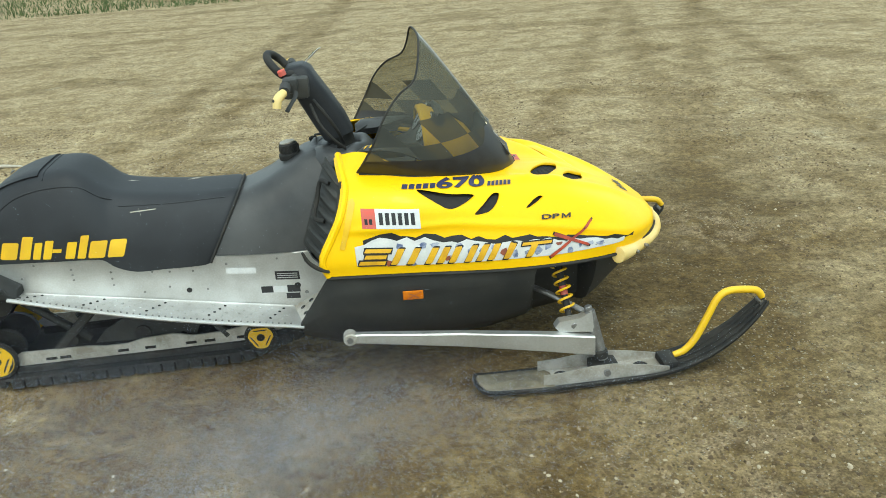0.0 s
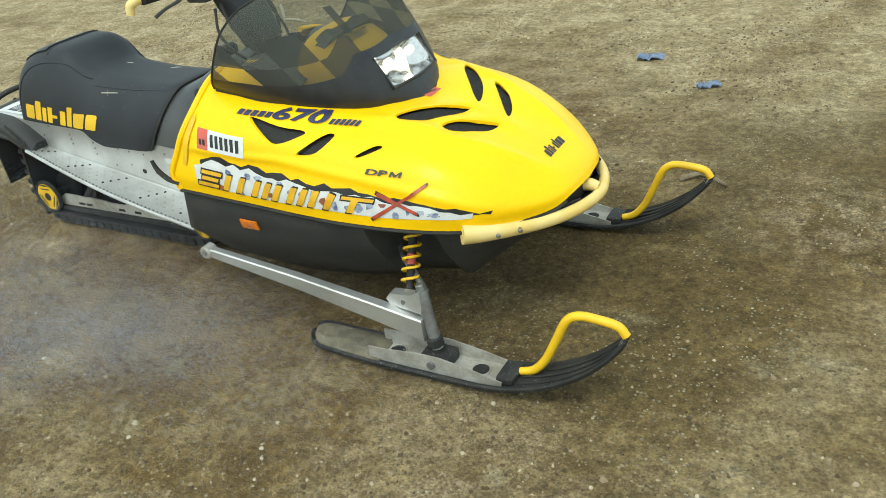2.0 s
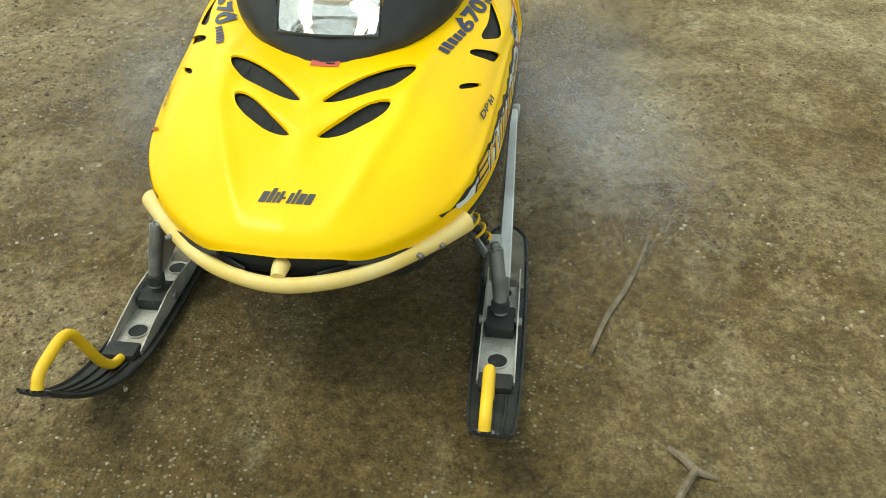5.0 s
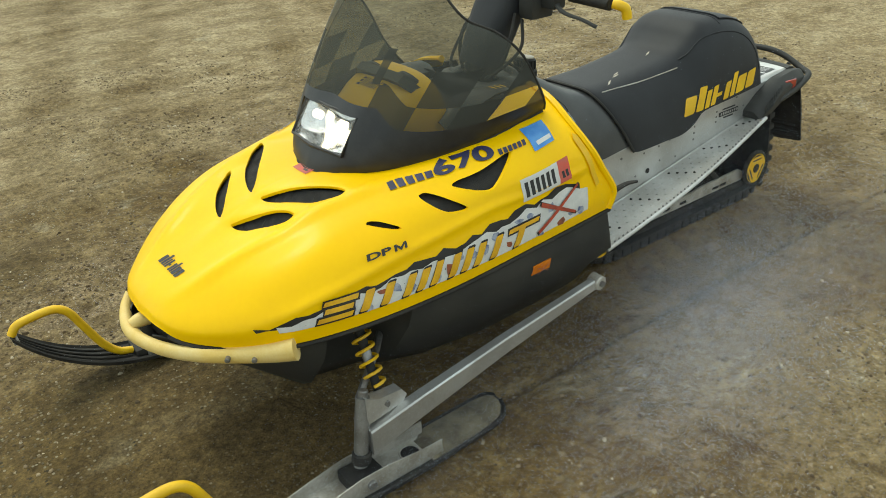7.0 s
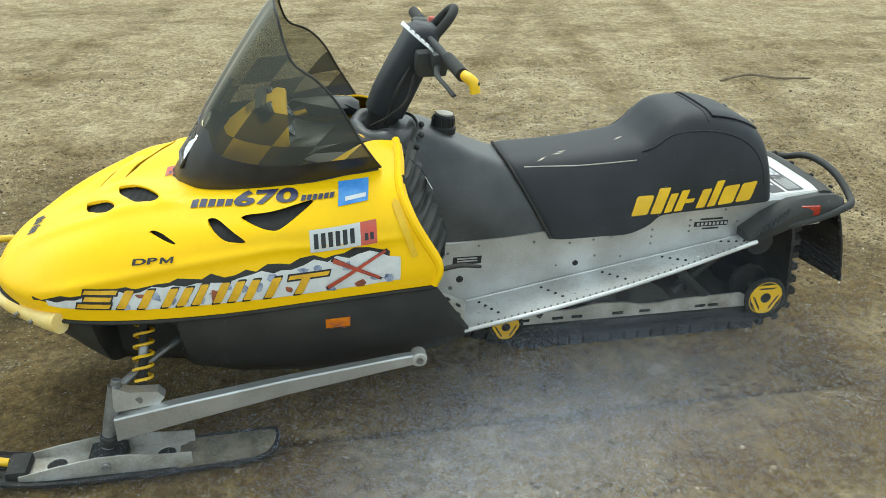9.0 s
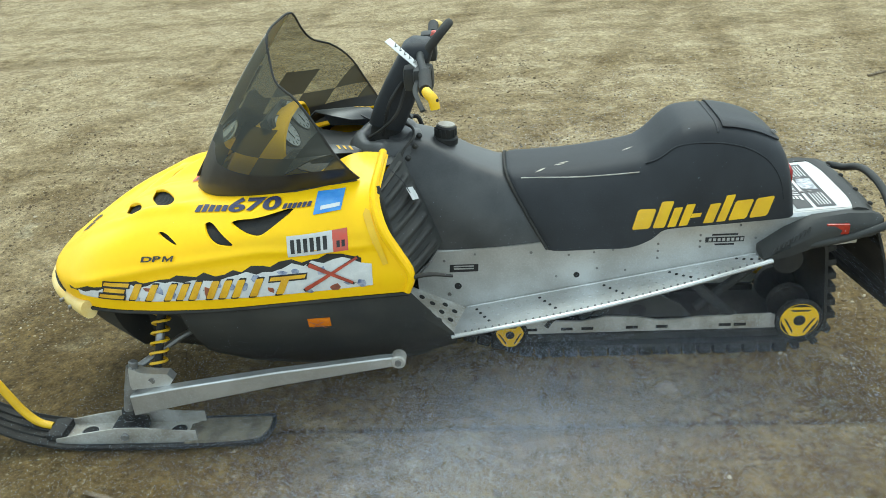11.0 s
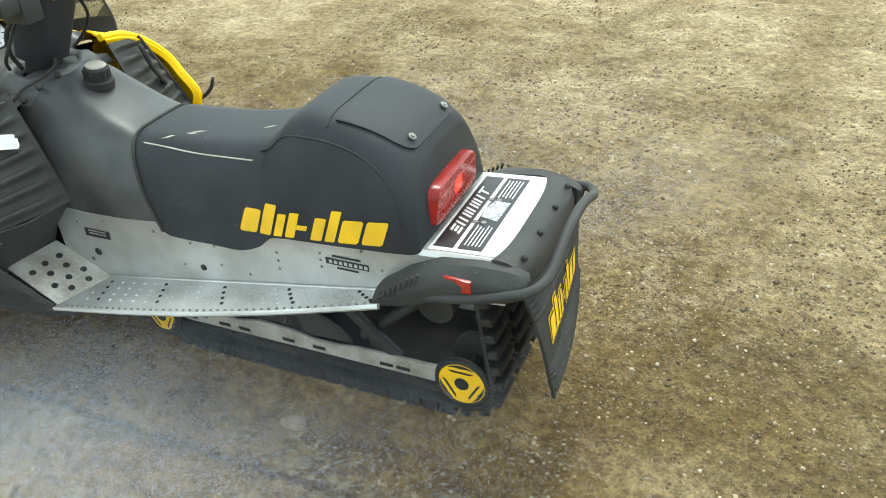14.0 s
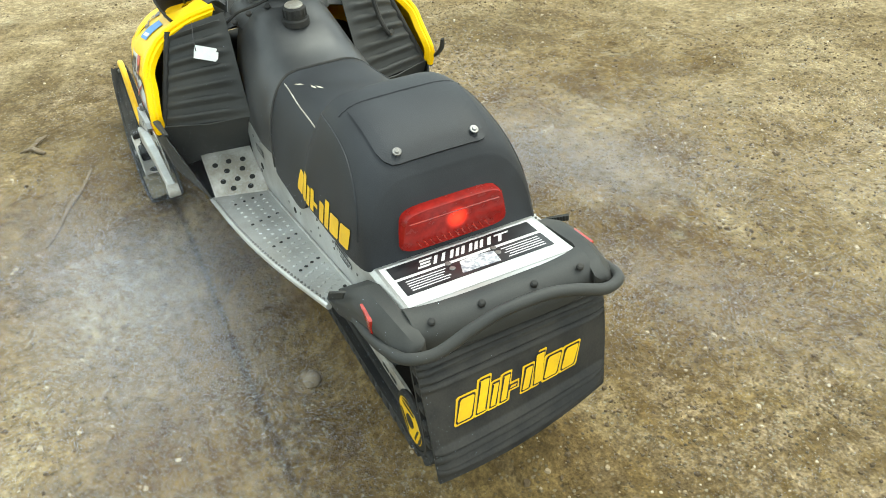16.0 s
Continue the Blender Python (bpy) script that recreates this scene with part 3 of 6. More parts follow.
def grass_patch():
    rng = np.random.default_rng(12)
    verts, faces = [], []
    for k in range(7000):
        x, y = rng.uniform(-16, -2.2), 14.3 + rng.random() ** 1.5 * 9
        h, a, l = rng.uniform(0.05, 0.16), rng.uniform(0, math.tau), rng.uniform(-0.06, 0.06)
        w = 0.012
        o = len(verts)
        verts += [(x - w * math.cos(a), y - w * math.sin(a), 0), (x + w * math.cos(a), y + w * math.sin(a), 0), (x + l, y + l * 0.5, h)]
        faces.append((o, o + 1, o + 2))
    me = bpy.data.meshes.new("grass")
    me.from_pydata(verts, [], faces)
    me.materials.append(GRASS)
    tagged(new("grass", me), "dark green grass at the edge of the yard", "grass", kind="stuff")


grass_patch()


def stick(name, pts, r, material, label, category):
    bm = bmesh.new()
    tube(bm, [(x, y, ground_height(x, y) + 0.6 * r0 + z) for (x, y, z), r0 in zip(pts, r)], r, 7, 16)
    return thing(name, bm, material, label, category)


stick("stick", [(-0.535, 0.97, 0.01), (-0.40, 0.925, 0), (-0.244, 0.87, 0.004), (-0.10, 0.805, 0), (0.06, 0.752, 0.006)], [0.005, 0.007, 0.008, 0.008, 0.006], WOOD, "thin crooked brown stick lying on the dirt", "stick")
tw = stick("twig", [(0.375, 0.930, 0), (0.412, 0.960, 0.008), (0.445, 0.984, 0.010), (0.455, 1.035, 0)], [0.008, 0.011, 0.010, 0.005], WOOD, "short knotty twig with a side shoot on the dirt", "twig")
bm = bmesh.new()
tube(bm, [(0.440, 0.984, 0.014), (0.505, 0.946, 0.020), (0.540, 0.928, 0.012), (0.568, 0.910, 0.010)], [0.009, 0.010, 0.008, 0.006], 6, 8)
part("side_shoot", bm, WOOD, tw)
stick("branch", [(-3.80, -3.15, 0), (-4.05, -3.20, 0.02), (-4.25, -3.13, 0.01), (-4.6, -3.2, 0)], [0.009, 0.011, 0.010, 0.006], WOOD, "thin dark bent branch lying far off on the dirt", "branch")
stick("pale_stick", [(-3.94, 3.68, 0), (-3.76, 3.48, 0.01), (-3.59, 3.29, 0)], [0.012, 0.014, 0.010], PALE, "flat bleached stick beside two others on the dirt", "stick")
stick("pale_stick", [(-3.56, 3.25, 0), (-3.42, 3.23, 0.01), (-3.29, 3.21, 0)], [0.010, 0.012, 0.008], PALE, "short bleached stick on the dirt", "stick")
stick("pale_stick", [(-3.21, 3.36, 0), (-3.09, 3.41, 0.01), (-2.98, 3.46, 0)], [0.007, 0.009, 0.006], PALE, "short bleached stick on the dirt", "stick")


def scrap(name, x, y, w, d, turn, label):
    bm = bmesh.new()
    rows = []
    for i in range(7):
        rows.append([(w * (j / 9 - 0.5), d * (i / 6 - 0.5), 0.012 + 0.010 * math.sin(i * 2.1 + j * 1.3) + 0.006 * math.sin(j * 2.7)) for j in range(10)])
    sheet(bm, rows)
    thicken(bm, 0.003)
    bmesh.ops.transform(bm, matrix=pose(x, y, ground_height(x, y) + 0.004, 0, 0, turn), verts=bm.verts)
    return thing(name, bm, LITTER, label, "litter")


scrap("plastic_scrap", -0.19, 2.50, 0.16, 0.08, 10, "crumpled blue plastic scrap lying on the dirt")
scrap("plastic_scrap", 0.24, 2.07, 0.12, 0.06, 35, "small flattened blue plastic scrap on the dirt")
bm = bmesh.new()
for dx, dy, r in ((0, 0, 0.026), (0.02, 0.01, 0.018), (-0.015, 0.012, 0.016)):
    q = bmesh.ops.create_icosphere(bm, subdivisions=2, radius=r)["verts"]
    for v in q:
        v.co = Vector((v.co.x * 1.2, v.co.y, v.co.z * 0.7)) * (1 + 0.18 * noise.noise(v.co * 60)) + Vector((-1.735 + dx, 0.318 + dy, 0.012))
thing("clod", bm, surf("dry_clod", (0.17, 0.13, 0.08), (0.26, 0.21, 0.14), 40, 0.9, bump=0.5), "small dry clod of earth on the dirt", "clod")

# ---- snowmobile ----
sled = tagged(new("snowmobile"), "yellow and black mountain snowmobile with smoked windshield parked on dirt", "snowmobile")

# hood: curves that run from the nose's middle round to the rear, from the lower edge up to the windshield
HOOD = [
    [(0.330, 0, 0.456), (0.318, 0.115, 0.454), (0.278, 0.202, 0.434), (0.178, 0.318, 0.432), (0.066, 0.398, 0.438), (-0.12, 0.452, 0.450), (-0.35, 0.475, 0.462), (-0.62, 0.485, 0.486), (-0.790, 0.484, 0.497), (-0.93, 0.482, 0.505)],
    [(0.318, 0, 0.480), (0.306, 0.12, 0.480), (0.268, 0.214, 0.472), (0.173, 0.330, 0.486), (0.056, 0.406, 0.502), (-0.10, 0.445, 0.515), (-0.35, 0.476, 0.535), (-0.62, 0.490, 0.550), (-0.800, 0.489, 0.556), (-0.945, 0.486, 0.560)],
    [(0.285, 0, 0.512), (0.269, 0.112, 0.514), (0.225, 0.206, 0.518), (0.134, 0.313, 0.545), (0.028, 0.380, 0.568), (-0.12, 0.413, 0.602), (-0.36, 0.450, 0.622), (-0.62, 0.474, 0.635), (-0.780, 0.475, 0.637), (-0.905, 0.474, 0.635)],
    [(0.20, 0, 0.553), (0.183, 0.105, 0.562), (0.143, 0.194, 0.580), (0.062, 0.283, 0.608), (-0.042, 0.335, 0.638), (-0.173, 0.354, 0.664), (-0.40, 0.425, 0.680), (-0.62, 0.462, 0.695), (-0.760, 0.463, 0.699), (-0.870, 0.460, 0.70)],
    [(0.10, 0, 0.598), (0.075, 0.085, 0.610), (0.038, 0.158, 0.634), (-0.032, 0.203, 0.660), (-0.104, 0.238, 0.686), (-0.20, 0.280, 0.698), (-0.40, 0.378, 0.710), (-0.62, 0.410, 0.750), (-0.740, 0.412, 0.760), (-0.846, 0.398, 0.770)],
    [(-0.05, 0, 0.666), (-0.07, 0.07, 0.676), (-0.10, 0.12, 0.688), (-0.14, 0.17, 0.698), (-0.19, 0.215, 0.708), (-0.26, 0.255, 0.712), (-0.43, 0.325, 0.745), (-0.62, 0.345, 0.775), (-0.755, 0.322, 0.806), (-0.856, 0.305, 0.818)],
    [(-0.215, 0, 0.702), (-0.22, 0.04, 0.704), (-0.235, 0.08, 0.710), (-0.255, 0.115, 0.715), (-0.28, 0.15, 0.720), (-0.32, 0.19, 0.725), (-0.44, 0.25, 0.750), (-0.62, 0.27, 0.785), (-0.765, 0.240, 0.846), (-0.862, 0.212, 0.838)],
]


def hood_relief(x, y, z):
    """How far the skin stands proud: louvre steps at the crown vents, two ridges that run to the nose, a shoulder line."""
    a, h = abs(y), 0.0
    for (x0, y0), (x1, y1), k in (((-0.052, 0.030), (-0.182, 0.238), 0.0125), ((0.046, 0.036), (-0.052, 0.192), 0.0105)):
        l = math.hypot(x1 - x0, y1 - y0)
        ux, uy = (x1 - x0) / l, (y1 - y0) / l
        t = ((x - x0) * ux + (a - y0) * uy) / l
        d = (x - x0) * uy - (a - y0) * ux
        fade = math.exp(-(max(0.0, -t, t - 1.0) / 0.14) ** 2) * min(1.0, 0.35 + 1.6 * max(0.0, min(t, 1.0 - t) + 0.1))
        h += -k * math.tanh(d / 0.010) * math.exp(-(d / (0.040 if d > 0 else 0.055)) ** 2) * fade
    ridge = float(np.interp(x, (-0.22, 0.0, 0.20, 0.30), (0.262, 0.222, 0.140, 0.095)))
    h += 0.010 * math.exp(-((a - ridge) / 0.026) ** 2) * float(np.interp(x, (-0.32, -0.24, 0.16, 0.30), (0, 1, 1, 0)))
    h += 0.004 * math.exp(-(a / 0.03) ** 2) * float(np.interp(x, (-0.22, -0.1, 0.1, 0.2), (0, 1, 1, 0)))
    line = float(np.interp(x, (-0.85, -0.5, -0.2, 0.0, 0.15), (0.655, 0.640, 0.590, 0.545, 0.50)))
    h += 0.007 * math.exp(-((z - line) / 0.014) ** 2) * float(np.interp(x, (-0.88, -0.8, 0.05, 0.18), (0, 1, 1, 0))) * (a > 0.28)
    return h


def hood_grid(nu=124, nv=84):
    rows = [catmull(r, nu) for r in HOOD]
    g = np.array([[p for p in catmull([row[i] for row in rows], nv)] for i in range(nu)])
    full = np.concatenate([(g * (1, -1, 1))[:0:-1], g], 0)
    for _ in range(2):
        s = full.copy()
        s[1:-1, 1:-1] = 0.5 * full[1:-1, 1:-1] + 0.125 * (full[2:, 1:-1] + full[:-2, 1:-1] + full[1:-1, 2:] + full[1:-1, :-2])
        full = s
    du, dv = np.gradient(full, axis=0), np.gradient(full, axis=1)
    nrm = np.cross(du, dv)
    nrm /= np.linalg.norm(nrm, axis=2, keepdims=True) + 1e-9
    if nrm[full.shape[0] // 2, full.shape[1] // 2][2] < 0:
        nrm = -nrm
    lift = np.array([[hood_relief(*p) for p in row] for row in full])
    return full + nrm * lift[:, :, None]


bm = bmesh.new()
sheet(bm, hood_grid())
bmesh.ops.recalc_face_normals(bm, faces=bm.faces)
skin = BVHTree.FromBMesh(bm)
thicken(bm, 0.006)
hood = part("hood", bm, YELLOW, sled, "glossy yellow hood with black air vents and decals", 50)
if (skin.ray_cast(Vector((-0.1, 0, 2)), Vector((0, 0, -1)))[0].z + 0.002) < tree_of(hood).ray_cast(Vector((-0.1, 0, 2)), Vector((0, 0, -1)))[0].z:
    skin = tree_of(hood)


def vent_outlines():
    """Vents as (outline, how it is laid): on the crown in x and y, on the flanks in x and z."""
    crown, flank = [], []
    for s in (1, -1):
        # two swept vents each side of the crown, from the inner tip to the outer one
        for (x0, y0), (x1, y1), w in (((-0.046, 0.028), (-0.186, 0.242), 0.0230), ((0.052, 0.034), (-0.056, 0.196), 0.0185)):
            l = math.hypot(x1 - x0, y1 - y0)
            ux, uy = (x1 - x0) / l, (y1 - y0) / l
            edge = []
            for t, q in ((0.0, 0.10), (0.12, 0.55), (0.35, 0.95), (0.65, 1.10), (0.88, 0.85), (1.0, 0.25)):
                bow = 0.010 * math.sin(math.pi * t)
                edge.append((x0 + (x1 - x0) * t, y0 + (y1 - y0) * t, q * w, bow))
            front = [(x + uy * (q + b), y - ux * (q + b)) for x, y, q, b in edge]
            rear = [(x - uy * (q - b), y + ux * (q - b)) for x, y, q, b in edge]
            crown.append([(x, s * y) for x, y in front + rear[::-1]])
        flank.append((s, [(-0.412, 0.704), (-0.440, 0.695), (-0.480, 0.684), (-0.510, 0.682), (-0.545, 0.703), (-0.615, 0.748), (-0.600, 0.750), (-0.50, 0.722), (-0.43, 0.712)]))
        flank.append((s, [(-0.322, 0.694), (-0.345, 0.700), (-0.372, 0.692), (-0.430, 0.658), (-0.418, 0.652), (-0.375, 0.654), (-0.35, 0.668)]))
        flank.append((s, [(-0.168, 0.661), (-0.180, 0.667), (-0.205, 0.664), (-0.245, 0.648), (-0.238, 0.642), (-0.205, 0.650)]))
    return crown, flank


def eased(poly, rounds=2):
    """The outline with its corners cut to soft curves."""
    for _ in range(rounds):
        poly = [q for (a, b), (c, d) in zip(poly, poly[1:] + poly[:1]) for q in ((0.78 * a + 0.22 * c, 0.78 * b + 0.22 * d), (0.22 * a + 0.78 * c, 0.22 * b + 0.78 * d))]
    return poly


crown_vents, flank_vents = vent_outlines()
crown_vents = [eased(poly) for poly in crown_vents]
flank_vents = [(s, eased(poly)) for s, poly in flank_vents]
cut = bmesh.new()
for poly in crown_vents:
    zs = [skin.ray_cast(*top_way(u, v))[0].z for u, v in poly]
    plate(cut, [(u, v, z - 0.04) for (u, v), z in zip(poly, zs)], (0, 0, 0.08))
for s, poly in flank_vents:
    ys = [skin.ray_cast(*side_way(s)(u, v))[0].y for u, v in poly]
    plate(cut, [(u, y - s * 0.05, v) for (u, v), y in zip(poly, ys)], (0, s * 0.10, 0))
bmesh.ops.recalc_face_normals(cut, faces=cut.faces)
cme = bpy.data.meshes.new("cutter")
cut.to_mesh(cme)
cut.free()
cutter = new("cutter", cme)
mod = hood.modifiers.new("cut", "BOOLEAN")
mod.object, mod.operation, mod.solver = cutter, "DIFFERENCE", "EXACT"
me = bpy.data.meshes.new_from_object(hood.evaluated_get(bpy.context.evaluated_depsgraph_get()))
hood.modifiers.clear()
if len(me.polygons) > 2000:
    hood.data = me
finish(hood, 35)
bpy.data.objects.remove(cutter)
for poly in crown_vents:
    part("vent_mesh", drape([grown(poly, 0.006)], top_way, skin, -0.014), DARK, hood, "black mesh behind a hood vent")
for s, poly in flank_vents:
    part("vent_mesh", drape([grown(poly, 0.006)], side_way(s), skin, -0.014), DARK, hood, "black mesh behind a hood vent")

# raised lip along the hood's rear edge
for s in (1, -1):
    bm = bmesh.new()
    rear = catmull([row[-1] for row in HOOD], 22)
    tube(bm, [(p[0] + 0.004, s * (p[1] - 0.002), p[2]) for p in rear], 0.012, 8)
    part("hood_edge", bm, YELLOW, hood)
    bm = bmesh.new()
    heart = Vector((-0.955, s * 0.29, 0.63))
    rim_rows = [[], [], []]
    for k, p in enumerate(rear):
        p = Vector((p[0], s * p[1], p[2]))
        d = (heart - p).normalized()
        w = 0.030
        rim_rows[0].append(p)
        rim_rows[1].append(p + d * w * 0.5 + Vector((-0.006, 0, 0.004)))
        rim_rows[2].append(p + d * w + Vector((0.006, 0, 0)))
    thick_sheet(bm, rim_rows, (0.004, 0, -0.002))
    part("hood_flange", bm, YELLOW, hood)
    bm = drape([[(-0.880, 0.600), (-0.865, 0.595), (-0.815, 0.735), (-0.822, 0.748), (-0.835, 0.742)]], side_way(s), skin, 0.004)
    part("raised_strip", bm, YELLOW_TUBE, hood)


# side graphics
def line_at(pts, x):
    return float(np.interp(x, [p[0] for p in pts], [p[1] for p in pts]))


LOW = [(-0.84, 0.530), (-0.5, 0.500), (-0.15, 0.478), (0.0, 0.476), (0.1, 0.470), (0.19, 0.474)]
HIGH = [(-0.84, 0.620), (-0.75, 0.640), (-0.39, 0.582), (-0.12, 0.548), (0.0, 0.530), (0.1, 0.502), (0.19, 0.478)]


def ragged(seed, x0, x1, lift, drop, n=34):
    rng = random.Random(seed)
    xs = [x0 + (x1 - x0) * i / n for i in range(n + 1)]
    top = [(x + rng.uniform(-0.006, 0.006), line_at(HIGH, x) + lift + rng.uniform(-0.008, 0.010)) for x in xs]
    low = [(x, line_at(LOW, x) + drop) for x in xs]
    top[-1] = low[-1] = (x1, (top[-1][1] + low[-1][1]) / 2)
    return top, low


for s in (1, -1):
    way = side_way(s)
    top, low = ragged(4, -0.80, 0.19, -0.003, 0.016)
    strips = [[low[i], low[i + 1], top[i + 1], top[i]] for i in range(len(top) - 2)] + [[low[-3], low[-2], top[-2]]]
    part("torn_black_decal", drape(strips, way, skin, 0.0012, 0.03), BLACK, hood, "torn black backing decal")
    top, low = ragged(7, -0.83, 0.14, -0.016, 0.006)
    strips = [[low[i], low[i + 1], top[i + 1], top[i]] for i in range(len(top) - 2)]
    part("white_decal", drape(strips, way, skin, 0.0018, 0.03), WHITE, hood, "white and grey rock decal")
    rng = random.Random(21)
    rocks, rust = [], []
    for k in range(24):
        x = -0.80 + 0.93 * k / 24
        z0, z1 = line_at(LOW, x) + 0.004, line_at(HIGH, x) - 0.024
        if z1 - z0 < 0.02:
            continue
        c, w, h = rng.uniform(z0, z1), rng.uniform(0.010, 0.022), rng.uniform(0.008, 0.018)
        poly = [(x + w * math.cos(a * 1.047) * rng.uniform(0.5, 1.2), min(z1, max(z0, c + h * math.sin(a * 1.047) * rng.uniform(0.5, 1.2)))) for a in range(6)]
        (rust if k % 5 == 2 else rocks).append(poly)
    prints("rock_patch", rocks, way, skin, 0.0024, ROCKBLUE, hood)
    prints("rock_patch", rust, way, skin, 0.0026, BRICKRED, hood)
    x0, x1 = (-0.825, -0.165) if s < 0 else (0.030, -0.640)
    run = x1 - x0
    outer = word_marks("model", abs(run), 0.052)

    def on_flank(u, v, x0=x0, run=run):
        x = x0 + u * (1 if run > 0 else -1)
        return x, line_at(LOW, x) + 0.010 + v * (1.05 if x < -0.3 else 0.95)

    big = [[on_flank(*q) for q in grown(p, 0.0046)] for p in outer]
    prints("block_outline", big, way, skin, 0.0031, BLACK, hood)
    prints("gold_block", [[on_flank(*q) for q in p] for p in outer], way, skin, 0.0037, GOLD, hood, "gold leaning decal block")
    cx, cz = (-0.095, 0.528) if s < 0 else (-0.712, 0.576)
    f = -s
    bars = []
    for dx, dz, w in ((0.080, 0.046, 0.0055), (0.062, -0.028, 0.0065)):
        l = math.hypot(dx, dz)
        nx, nz = -dz / l * w, dx / l * w
        bars.append([(cx + f * (-dx - nx), cz - dz - nz), (cx + f * (dx - nx * 0.6), cz + dz - nz * 0.6), (cx + f * (dx + nx * 0.6), cz + dz + nz * 0.6), (cx + f * (-dx + nx), cz - dz + nz)])
    prints("cross_outline", [grown(b, 0.004) for b in bars], way, skin, 0.0049, BLACK, hood)
    prints("red_bar", bars, way, skin, 0.0055, REDMETAL, hood, "red crossed bar decal")
    # engine lettering below the windshield
    def under_shield(u, v):
        x = -0.47 - s * u
        return x, 0.7415 - (0.150 if x > -0.47 else 0.120) * (x + 0.47) + v

    bm = text_mesh("670", 0.027, 0.0010)
    for v in bm.verts:
        v.co = Vector((*under_shield(v.co.x * 4.2 + 0.35 * v.co.y + 0.014, v.co.y), 0))
    gridcut(bm, 0.012)
    lay(bm, way, skin, 0.003)
    part("engine_number", bm, NAVY, hood, "dark blue engine number")
    small = [slab(-0.190 + 0.0235 * k, -0.172 + 0.0235 * k, -0.007, 0.003, 0.6) for k in range(5)] + [slab(0.106 + 0.015 * k, 0.117 + 0.015 * k, -0.009, 0.000, 0.6) for k in range(6)]
    prints("maker_bar", [[under_shield(*q) for q in p] for p in small], way, skin, 0.003, NAVY, hood)
    bm = text_mesh("DP", 0.018, 0.0006)
    for v in bm.verts:
        v.co = Vector((v.co.x * 2.9 - 0.020, v.co.y, 0))
    for quad in ([(0.022, -0.0065), (0.0285, -0.0065), (0.0285, 0.0065), (0.022, 0.0065)], [(0.0495, -0.0065), (0.056, -0.0065), (0.056, 0.0065), (0.0495, 0.0065)], [(0.0286, 0.0065), (0.0286, 0.0010), (0.0375, -0.0065), (0.0390, -0.0065), (0.0390, -0.0010)], [(0.0494, 0.0065), (0.0391, -0.0010), (0.0391, -0.0065), (0.0405, -0.0065), (0.0494, 0.0010)]):
        bm.faces.new([bm.verts.new((u, w, 0)) for u, w in quad])
    xc, zc = (-0.145, 0.607) if s < 0 else (-0.180, 0.608)
    for v in bm.verts:
        x = xc - s * (v.co.x + 0.3 * v.co.y)
        v.co = Vector((x, zc + v.co.y - 0.10 * (x - xc), 0))
    gridcut(bm, 0.012)
    lay(bm, way, skin, 0.0045)
    part("small_lettering", bm, BLACK, hood, "small black lettering")
    # registration sticker with its year tab
    xa, xb, xt = (-0.755, -0.610, -0.800) if s < 0 else (-0.592, -0.726, -0.770)
    za = 0.678 if s < 0 else 0.667
    d = 0.030
    tilt = -0.10 if s < 0 else -0.11

    def reg(u, v, xa=xa, za=za, tilt=tilt):
        return u, za + v + tilt * (u + 0.68)

    part("registration_sticker", drape([[reg(xa, -d), reg(xb, -d), reg(xb, d), reg(xa, d)]], way, skin, 0.0016, 0.014), WHITE, hood, "white registration sticker with black marks")
    edge = xa if s < 0 else xb
    part("year_tab", drape([[reg(edge, -d), reg(xt, -d), reg(xt, d), reg(edge, d)]], way, skin, 0.0017, 0.014), REDPRINT, hood, "faded red year sticker")
    marks = []
    for k in range(6):
        w = (xb - xa) / 7
        a = xa + w * (0.55 + k)
        marks.append([reg(a, -0.019), reg(a + w * 0.62, -0.019), reg(a + w * 0.62, 0.019), reg(a, 0.019)])
    prints("black_bar", marks, way, skin, 0.0024, BLACK, hood)
    prints("black_bar", [[reg(edge + (xt - edge) * a, -0.018), reg(edge + (xt - edge) * (a + 0.22), -0.018), reg(edge + (xt - edge) * (a + 0.22), 0.0), reg(edge + (xt - edge) * a, 0.0)] for a in (0.25, 0.58)], way, skin, 0.0024, BLACK, hood)
    if s > 0:
        part("blue_sticker", drape([[(-0.672, 0.738), (-0.752, 0.748), (-0.762, 0.788), (-0.680, 0.780)]], way, skin, 0.003, 0.010), BLUE, hood, "small blue sticker")
        part("sticker_line", drape([[(-0.692, 0.748), (-0.748, 0.755), (-0.75, 0.763), (-0.693, 0.756)]], way, skin, 0.004, 0.010), WHITE, hood)

# maker's mark and red sticker on the crown
outer = word_marks("sled", 0.135, 0.036)
for name, polys, m, off in (("mark_block", outer, BLACK, 0.0015),):
    prints(name, [[(0.232 - v, u - 0.0675) for u, v in p] for p in polys], top_way, skin, off, m, hood)
part("red_sticker", drape([[(-0.182, -0.035), (-0.182, 0.040), (-0.212, 0.040), (-0.212, -0.035)]], top_way, skin, 0.0018, 0.03), REDPRINT, hood, "faded red sticker")
part("sticker_marks", drape([[(-0.192, 0.005), (-0.192, 0.028), (-0.200, 0.028), (-0.200, 0.005)]], top_way, skin, 0.0026, 0.03), BLACK, hood)

